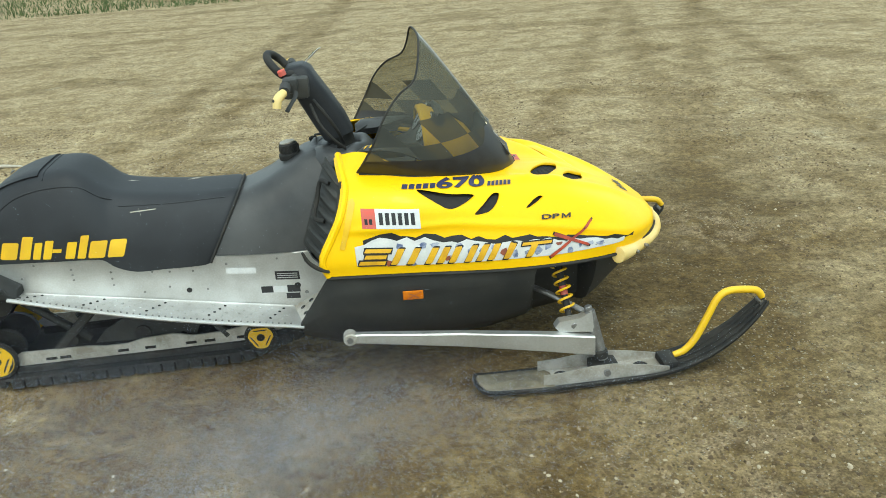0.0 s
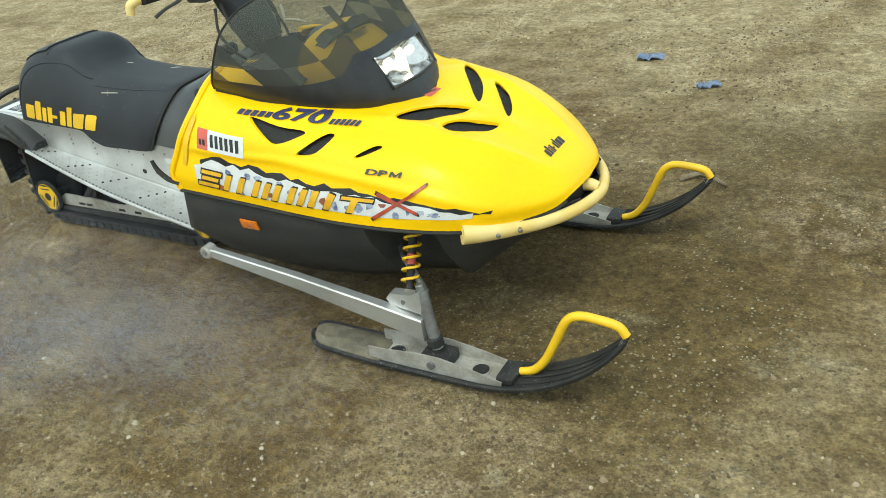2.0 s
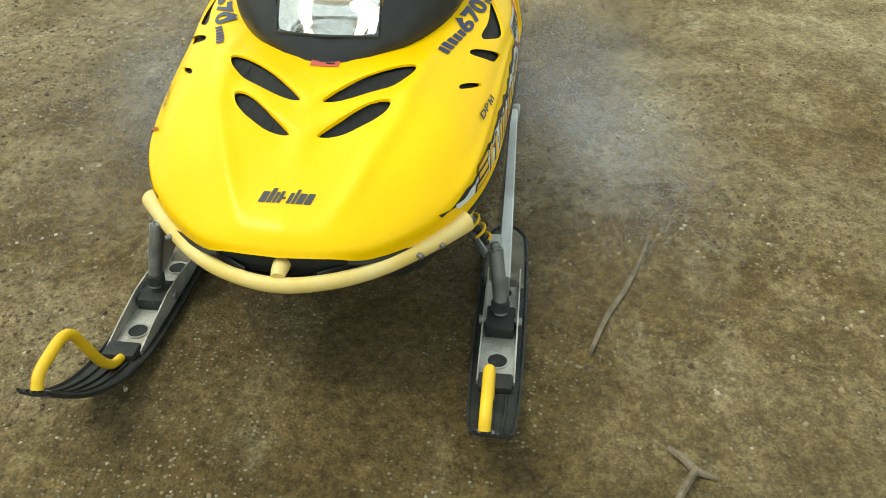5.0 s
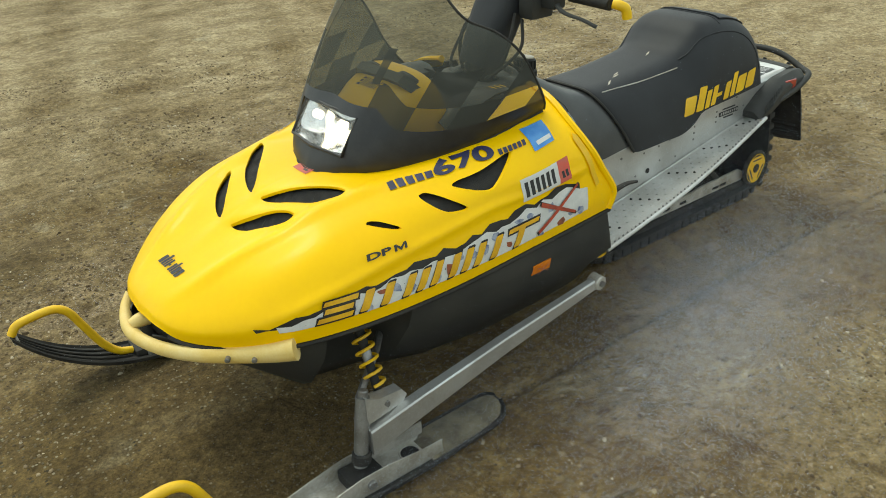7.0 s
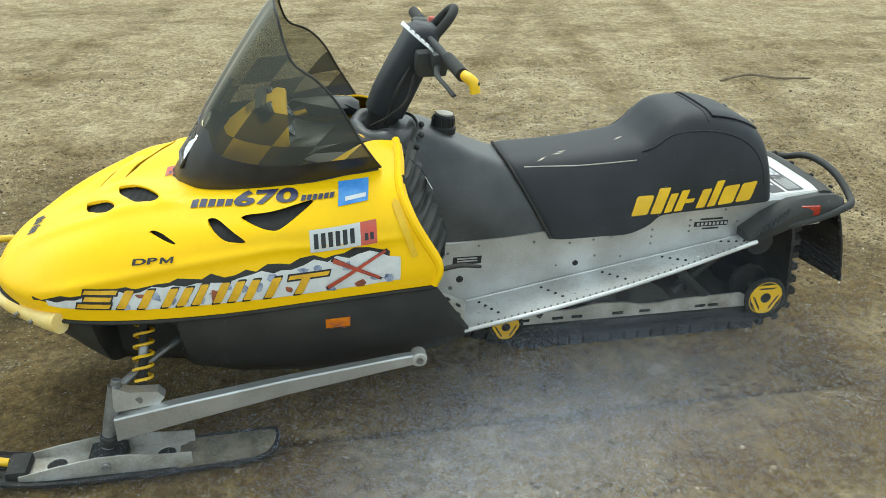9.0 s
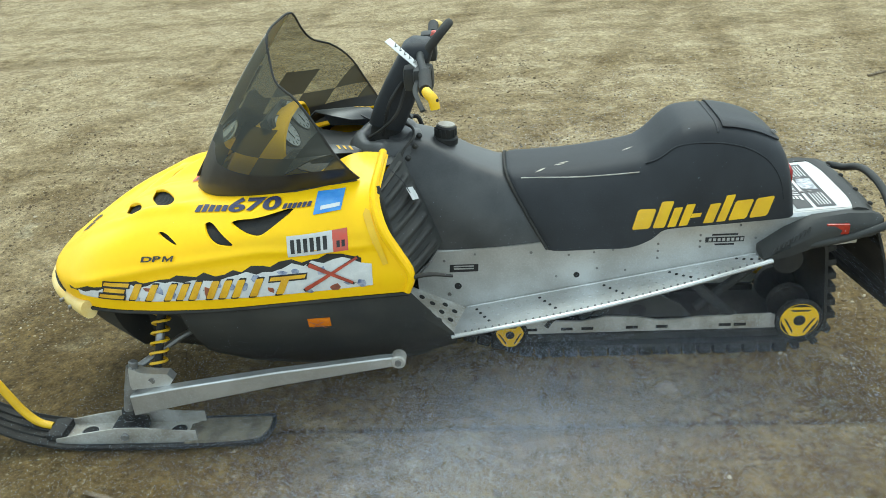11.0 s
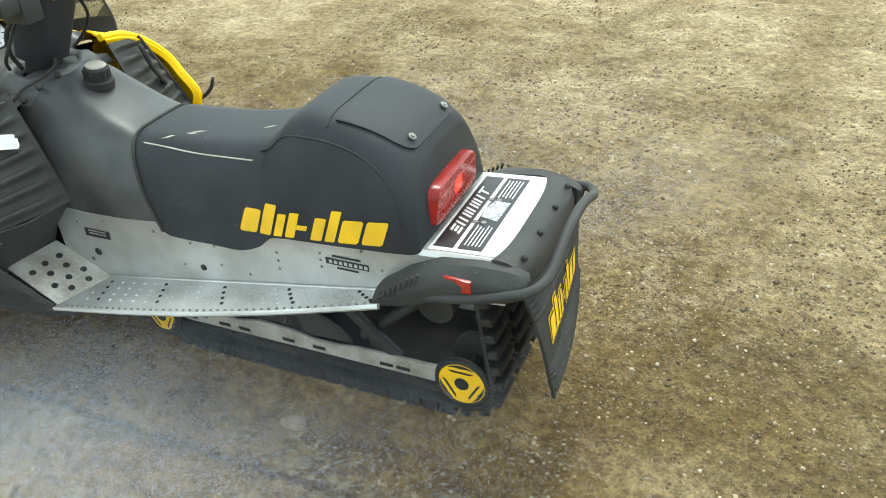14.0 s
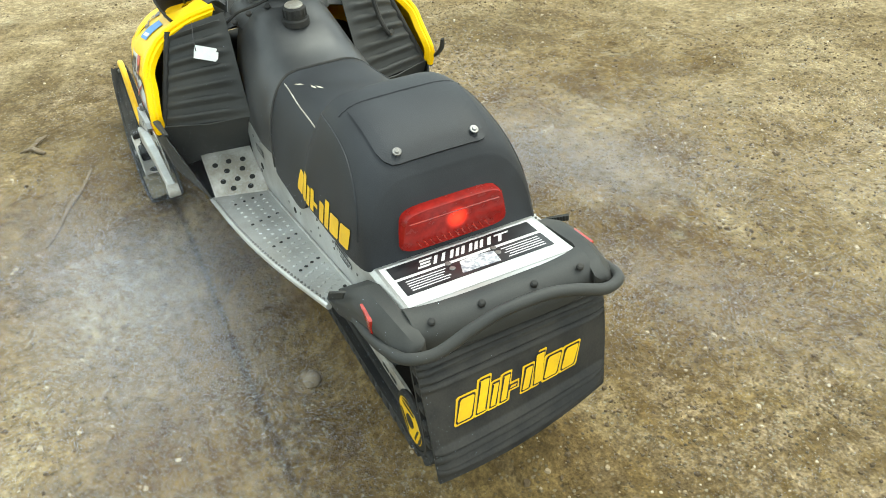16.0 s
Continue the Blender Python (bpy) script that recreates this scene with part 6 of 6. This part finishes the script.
for s in (1, -1):
    bm = bmesh.new()
    o = [(-1.03, 0.210), (-1.15, 0.164), (-1.28, 0.134), (-2.13, 0.134), (-2.15, 0.160), (-2.10, 0.188), (-1.86, 0.184), (-1.80, 0.176), (-1.72, 0.176), (-1.66, 0.190), (-1.55, 0.196), (-1.47, 0.178), (-1.36, 0.182), (-1.15, 0.215)]
    plate(bm, [(x, s * 0.152, z) for x, z in o], (0, s * 0.008, 0))
    rail = part("slide_rail", bm, ALU_DIRTY, sled, "aluminium slide rail with slots", 30)
    for x in (-1.42, -1.49, -1.64, -1.74, -1.95, -2.0, -1.30):
        bm = bmesh.new()
        block(bm, (x - 0.020, s * 0.159, 0.145), (x + 0.020, s * 0.1615, 0.156), 0.001)
        part("slot", bm, DARK, rail)
    bm = bmesh.new()
    block(bm, (-2.13, s * 0.135, 0.108), (-1.27, s * 0.172, 0.132), 0.004)
    part("hyfax_strip", bm, RUBBER, rail, "black plastic slider strip")
    for x, z, r, yw in ((AX, AZ, 0.072, 0.182), (-1.225, 0.160, 0.056, 0.195)):
        bm = bmesh.new()
        ring(bm, (x, s * yw, z), (0, 1, 0), r - 0.004, 0.010, 30, 8)
        tyre = part("wheel", bm, RUBBER, sled, "yellow idler wheel with black rubber tyre")
        bm = bmesh.new()
        disc(bm, (x, s * (yw - 0.008), z), (0, s, 0), r - 0.004, 0.016, 30, 0.003)
        rim = part("rim", bm, YELLOW_TUBE, tyre, "yellow plastic rim")
        bm = bmesh.new()
        disc(bm, (x, s * (yw + 0.006), z), (0, s, 0), r * 0.27, 0.0045, 18, 0.001)
        part("hub", bm, BLACK, tyre)
        for k in range(3):
            a0 = radians(90 + 120 * k)
            outer_slot = [(0.84, q) for q in np.linspace(-0.62, 0.62, 9)] + [(0.70 + 0.10 * abs(q) / 0.5, q) for q in np.linspace(0.50, -0.50, 7)]
            inner_slot = [(0.56 / math.cos(q), q) for q in np.linspace(-0.70, 0.70, 7)] + [(0.48 / math.cos(q), q) for q in np.linspace(0.62, -0.62, 7)]
            for slot in (outer_slot, inner_slot):
                bm = bmesh.new()
                plate(bm, [(x + r * d * math.cos(a0 + q), s * (yw + 0.0085), z + r * d * math.sin(a0 + q)) for d, q in slot], (0, s * 0.0012, 0))
                part("rim_opening", bm, BLACK, tyre)
for y in (0.07, -0.07):
    bm = bmesh.new()
    disc(bm, (AX, y - 0.012, AZ), (0, 1, 0), 0.070, 0.024, 24, 0.004)
    part("inner_wheel", bm, RUBBER, sled, "black inner idler wheel")
bm = bmesh.new()
tube(bm, [(AX, -0.19, AZ), (AX, 0.19, AZ)], 0.012, 10)
part("rear_axle", bm, RUBBER, sled)
bm = bmesh.new()
tube(bm, [(-1.35, -0.15, 0.16), (-1.45, -0.15, 0.30), (-1.45, 0.15, 0.30), (-1.35, 0.15, 0.16)], 0.014, 8)
part("front_swing_arm", bm, PAN, sled, "black suspension arm")
bm = bmesh.new()
tube(bm, [(-1.98, -0.14, 0.17), (-1.78, -0.14, 0.36), (-1.78, 0.14, 0.36), (-1.98, 0.14, 0.17)], 0.018, 8)
part("rear_swing_arm", bm, PAN, sled, "black suspension arm")
for y in (0.10, -0.10):
    bm = bmesh.new()
    tube(bm, [(-1.46, y, 0.19), (-1.74, y, 0.33)], 0.040, 12)
    part("rear_shock", bm, PAN, sled, "black track shock absorber")

for y in (0.135, -0.135):
    for x, z, r in ((-1.66, 0.205, 0.030), (-1.92, 0.210, 0.026)):
        bm = bmesh.new()
        disc(bm, (x, y - 0.012, z), (0, 1, 0), r, 0.024, 18, 0.004)
        part("bogie_wheel", bm, RUBBER, sled, "small black bogie wheel")
    bm = bmesh.new()
    plate(bm, [(-1.50, y, 0.190), (-1.58, y, 0.262), (-1.72, y, 0.270), (-1.80, y, 0.225), (-1.84, y, 0.182), (-1.66, y, 0.176)], (0, 0.010, 0))
    part("suspension_plate", bm, PAN, sled, "black suspension pivot plate", 30)
    bm = bmesh.new()
    tube(bm, [(-1.86, y * 0.8, 0.19), (-2.10, y * 0.8, 0.40)], 0.016, 10)
    part("torsion_arm", bm, PAN, sled, "black torsion spring arm")
bm = bmesh.new()
tube(bm, [(-2.12, -0.18, 0.40), (-2.12, 0.18, 0.40)], 0.048, 18)
part("upper_idler", bm, RUBBER, sled, "black upper track roller")

# front suspension and skis
for s in (1, -1):
    bm = bmesh.new()
    rows = []
    for x, y, zc, h, w in ((-0.890, 0.490, 0.272, 0.016, 0.012), (-0.84, 0.490, 0.268, 0.018, 0.014), (-0.50, 0.494, 0.222, 0.026, 0.016), (-0.20, 0.498, 0.172, 0.034, 0.018), (-0.03, 0.500, 0.140, 0.038, 0.019)):
        e = 0.004
        y = s * y
        rows.append([(x, y - w, zc - h + e), (x, y - w + e, zc - h), (x, y + w - e, zc - h), (x, y + w, zc - h + e), (x, y + w, zc + h - e), (x, y + w - e, zc + h), (x, y - w + e, zc + h), (x, y - w, zc + h - e)])
    loft(bm, rows)
    arm = part("trailing_arm", bm, ALU, sled, "tapered aluminium trailing arm", 30)
    bm = bmesh.new()
    disc(bm, (-0.882, s * 0.470, 0.273), (0, s, 0), 0.023, 0.040, 18, 0.004)
    bush = part("bushing", bm, ALU_DIRTY, arm)
    bm = bmesh.new()
    disc(bm, (-0.882, s * 0.508, 0.273), (0, s, 0), 0.011, 0.007, 6)
    part("bolt", bm, STEEL, bush)
    bm = bmesh.new()
    tube(bm, [(-0.040, s * 0.474, 0.262), (-0.022, s * 0.487, 0.18), (0.004, s * 0.500, 0.075)], [0.019, 0.021, 0.018], 14)
    spindle = part("spindle", bm, STEEL, sled, "grey steel ski spindle")
    bm = bmesh.new()
    disc(bm, (-0.041, s * 0.473, 0.258), (-0.2, -s * 0.1, 1), 0.014, 0.022, 12, 0.003)
    part("spindle_cap", bm, STEEL, spindle)
    bm = bmesh.new()
    disc(bm, (-0.002, s * 0.497, 0.085), (-0.15, 0, 1), 0.026, 0.03, 14, 0.004)
    part("spindle_boot", bm, RUBBER, spindle)
    bm = bmesh.new()
    plate(bm, [(-0.036, s * 0.462, 0.268), (-0.075, s * 0.456, 0.244), (-0.150, s * 0.452, 0.236), (-0.166, s * 0.452, 0.214), (-0.150, s * 0.455, 0.196), (-0.03, s * 0.470, 0.192)], (0, s * 0.034, 0))
    bracket = part("shock_bracket", bm, ALU, spindle, "bare aluminium bracket", 30)
    bm = bmesh.new()
    disc(bm, (-0.098, s * 0.486, 0.216), (0, s, 0), 0.012, 0.008, 12, 0.002)
    part("bolt", bm, STEEL, bracket)
    bm = bmesh.new()
    tube(bm, [(-0.04, s * 0.45, 0.24), (-0.16, s * 0.36, 0.29), (-0.24, s * 0.27, 0.30)], 0.011, 8)
    part("radius_rod", bm, STEEL, sled, "steel radius rod")
    a, b = Vector((-0.104, s * 0.445, 0.226)), Vector((-0.122, s * 0.325, 0.425))
    bm = bmesh.new()
    tube(bm, [a, a.lerp(b, 0.5), b], [0.012, 0.013, 0.016], 12)
    shock = part("shock_absorber", bm, RUBBER, sled, "front shock absorber with yellow coil spring")
    d = (b - a).normalized()
    u = d.orthogonal().normalized()
    v = d.cross(u)
    bm = bmesh.new()
    turns, pts = 6, []
    for k in range(turns * 12 + 1):
        w = k * math.tau / 12
        pts.append(a.lerp(b, 0.08 + 0.84 * k / (turns * 12)) + 0.0260 * (math.cos(w) * u + math.sin(w) * v))
    tube(bm, pts, 0.0046, 6)
    part("coil_spring", bm, YELLOW_TUBE, shock, "yellow coil spring")
    bm = bmesh.new()
    disc(bm, a - d * 0.005, d, 0.025, 0.010, 16, 0.002)
    part("spring_seat", bm, ALU_DIRTY, shock)
    bm = bmesh.new()
    tube(bm, [a.lerp(b, 0.36), a.lerp(b, 0.50)], 0.0142, 12)
    part("shock_label", bm, REDMETAL if s < 0 else STEEL, shock, "dull red shock label" if s < 0 else "grey shock label")

    # ski
    cy = s * 0.500
    bm = bmesh.new()
    line = [(-0.468, 0.040, 0.022), (-0.455, 0.032, 0.050), (-0.41, 0.018, 0.068), (-0.20, 0.010, 0.074), (0.0, 0.008, 0.074), (0.18, 0.010, 0.072), (0.30, 0.030, 0.068), (0.40, 0.068, 0.062), (0.49, 0.125, 0.055), (0.555, 0.185, 0.047), (0.595, 0.232, 0.036)]
    smooth = catmull(line, 44)
    rows = []
    for x, z, w in smooth:
        e, t = 0.012, 0.010
        rows.append([(x, cy - w, z + 0.014), (x, cy - w + 0.004, z), (x, cy - 0.018, z - 0.002), (x, cy, z - 0.012 if -0.40 < x < 0.4 else z - 0.004), (x, cy + 0.018, z - 0.002), (x, cy + w - 0.004, z), (x, cy + w, z + 0.014), (x, cy + w - 0.006, z + 0.018), (x, cy + w - e, z + t), (x, cy, z + t - 0.002), (x, cy - w + e, z + t), (x, cy - w + 0.006, z + 0.018)])
    loft(bm, rows)
    ski = part("ski", bm, RUBBER, sled, "black plastic ski with upturned tip, dusty", 40)
    bm = bmesh.new()
    rows = []
    for x, z, w in smooth:
        if x < -0.19:
            rows.append([(x + 0.010, cy + (w - 0.013) * u, z + 0.0105 + 0.004 * (1 - u * u) + 0.002 * noise.noise(Vector((x * 40, u * 3, s)))) for u in np.linspace(-1, 1, 11)])
    sheet(bm, rows)
    thicken(bm, 0.003)
    part("caked_dirt", bm, DUST, ski, "dry dirt caked on the ski")
    for off in (-0.028, 0.0, 0.028):
        bm = bmesh.new()
        tube(bm, [(x, cy + off * (w / 0.062), z + 0.012) for x, z, w in smooth if x > 0.27], 0.004, 6)
        part("tip_ridge", bm, RUBBER, ski)
    bm = bmesh.new()
    hp = [(0.272, 0.046), (0.315, 0.062), (0.355, 0.110), (0.395, 0.195), (0.425, 0.258), (0.462, 0.283), (0.52, 0.282), (0.570, 0.272), (0.592, 0.246)]
    tube(bm, [(x, cy - s * 0.012, z) for x, z in hp], [0.012, 0.013, 0.0135, 0.0135, 0.0135, 0.0135, 0.0135, 0.0135, 0.013], 10, 40, 1.0)
    handle = part("ski_handle", bm, YELLOW_TUBE, ski, "yellow plastic ski loop handle")
    bm = bmesh.new()
    disc(bm, (0.585, cy - s * 0.012 - 0.022, 0.228), (0, 1, 0), 0.009, 0.044, 10, 0.002)
    part("handle_bolt", bm, STEEL, handle)
    # saddle
    bm = bmesh.new()
    for q in (-1, 1):
        y = cy + q * 0.046
        plate(bm, [(-0.225, y, 0.018), (0.235, y, 0.018), (0.235, y, 0.040), (0.14, y, 0.060), (0.03, y, 0.078), (-0.05, y, 0.078), (-0.16, y, 0.066), (-0.225, y, 0.064)], (0, q * 0.004, 0))
    block(bm, (-0.225, cy - 0.046, 0.020), (0.235, cy + 0.046, 0.026), 0.001)
    saddle = part("ski_saddle", bm, ALU_DIRTY, ski, "aluminium ski saddle with bolt", 30)
    bm = bmesh.new()
    disc(bm, (0.004, cy - 0.060, 0.048), (0, 1, 0), 0.013, 0.120, 12, 0.002)
    part("saddle_bolt", bm, STEEL, saddle)
    for x in (-0.15, 0.145):
        bm = bmesh.new()
        disc(bm, (x, cy, 0.0262), (0, 0, 1), 0.028, 0.002, 20)
        part("saddle_hole", bm, DARK, saddle)
        bm = bmesh.new()
        ring(bm, (x, cy, 0.028), (0, 0, 1), 0.029, 0.003, 22, 6)
        part("hole_rim", bm, ALU_DIRTY, saddle)
    bm = bmesh.new()
    block(bm, (-0.045, cy - 0.040, 0.026), (0.055, cy + 0.040, 0.064), 0.008)
    part("rubber_damper", bm, RUBBER, saddle)
    bm = bmesh.new()
    block(bm, (0.215, cy - 0.044, 0.02), (0.270, cy + 0.044, 0.052), 0.006)
    part("handle_mount", bm, RUBBER, saddle)

# handlebar
bm = bmesh.new()
rows = []
for (x0, z0), (x1, z1), w in (((-0.905, 0.846), (-0.796, 0.876), 0.062), ((-0.932, 0.898), (-0.820, 0.936), 0.066), ((-0.972, 0.983), (-0.862, 1.010), 0.078), ((-1.006, 1.060), (-0.902, 1.074), 0.080), ((-1.020, 1.100), (-0.922, 1.112), 0.072), ((-1.008, 1.118), (-0.945, 1.126), 0.055)):
    row = []
    for a in np.linspace(0, math.tau, 21)[:-1]:
        p, q = math.copysign(abs(math.cos(a)) ** 0.5, math.cos(a)), math.copysign(abs(math.sin(a)) ** 0.5, math.sin(a))
        row.append(((x0 + x1) / 2 + (x1 - x0) / 2 * p, w * q, (z0 + z1) / 2 + (z1 - z0) / 2 * p))
    rows.append(row)
loft(bm, rows)
pad = part("handlebar_pad", bm, VINYL, sled, "black padded handlebar riser", 50)
bm = bmesh.new()
tube(bm, [(-0.83, 0, 0.78), (-0.855, 0, 0.87)], 0.05, 14)
part("steering_boot", bm, RUBBER, pad)
pad_tree = tree_of(pad)
outer = word_marks("sled", 0.10, 0.026)
prints("mark_block", [[(0.030 - u, 1.030 + v - 0.1 * u) for u, v in p] for p in outer], lambda u, v: (Vector((-1.6, u, v)), Vector((1, 0, 0))), pad_tree, 0.002, GOLD, pad)
ENDS = {1: (-1.026, 0.405, 1.062), -1: (-1.010, -0.372, 1.090)}
for s in (1, -1):
    ex, ey, ez = ENDS[s]
    bm = bmesh.new()
    tube(bm, [(-0.978, s * 0.05, 1.092), (-0.985, s * 0.13, 1.090), (-1.000, ey * 0.55, 0.5 * ez + 0.545), (ex + 0.012, ey * 0.93, ez + 0.004)], 0.012, 10, 24)
    hb = part("handlebar", bm, PAN, sled, "black handlebar with rubber grip and yellow end")
    bm = bmesh.new()
    tube(bm, [(-1.003, ey * 0.58, 0.47 * ez + 0.576), (ex + 0.012, ey * 0.93, ez + 0.004)], 0.0185, 12)
    part("grip", bm, RUBBER, hb, "black rubber grip")
    bm = bmesh.new()
    tube(bm, [(ex + 0.010, ey * 0.95, ez + 0.006), (ex + 0.002, ey * 0.995, ez + 0.002), (ex - 0.009, ey * 1.022, ez - 0.008), (ex - 0.014, ey * 1.030, ez - 0.034)], [0.0135, 0.0145, 0.0145, 0.0138], 12, 16)
    # The right end takes the paler plastic: its overexposure is put into the colour.
    endcap = part("grip_end", bm, YELLOW_TUBE if s > 0 else CREAM, hb, "yellow hooked grip end" if s > 0 else "yellow hooked grip end, paled as if overexposed")
    bm = bmesh.new()
    disc(bm, (ex - 0.009, ey * 1.020, ez - 0.010), (-1, s * 0.8, 0.1), 0.005, 0.0165, 12)
    part("end_hole", bm, BLACK, endcap)
    bm = bmesh.new()
    block(bm, (-1.020, s * 0.085, ez - 0.062), (-0.930, s * 0.150, ez + 0.010), 0.014)
    block(bm, (-1.015, s * 0.140, ez - 0.030), (-0.965, s * 0.205, ez + 0.018), 0.012)
    part("switch_block", bm, PAN, hb, "black control block")
    bm = bmesh.new()
    tube(bm, [(-0.985, ey * 0.46, ez - 0.005), (-0.972, ey * 0.58, ez - 0.030), (-0.985, ey * 0.74, ez - 0.045), (-1.000, ey * 0.84, ez - 0.062)], [0.010, 0.008, 0.007, 0.008], 8, 16, 0.6)
    part("lever", bm, PAN, hb, "dark brake or throttle lever")
bm = bmesh.new()
disc(bm, (-1.015, -0.10, 1.105), (-0.3, 0, 1), 0.014, 0.02, 14, 0.004)
part("stop_switch", bm, REDPRINT, pad, "red engine stop button")
bm = bmesh.new()
tube(bm, [(-1.00, 0.055, 1.10), (-1.040, 0.050, 1.145), (-1.065, 0.0, 1.165), (-1.060, -0.06, 1.150), (-1.02, -0.085, 1.105), (-0.985, -0.06, 1.10)], 0.014, 10, 30)
part("mountain_strap", bm, RUBBER, pad, "black rubber mountain strap loop")
bm = bmesh.new()
plate(bm, [(-0.895, 0.100, 1.153), (-0.884, 0.138, 1.151), (-0.978, 0.170, 1.072), (-0.986, 0.158, 1.067), (-0.990, 0.132, 1.068)], (-0.0012, 0.0008, 0.0016))
card = part("price_tag", bm, WHITE, pad, "white cardboard tag with scribbled marks")
bm = bmesh.new()
down, across = Vector((-0.095, 0.031, -0.080)), Vector((0.011, 0.038, -0.002))
for k in range(5):
    p = Vector((-0.895, 0.100, 1.153)) + down * (0.2 + 0.14 * k) + across * 0.22 + Vector((-0.003, 0.002, 0.004))
    tube(bm, [p, p + across * 0.5 + down * 0.05, p + across * 0.2 + down * 0.07], 0.0014, 4)
part("scribble", bm, BLACK, card)
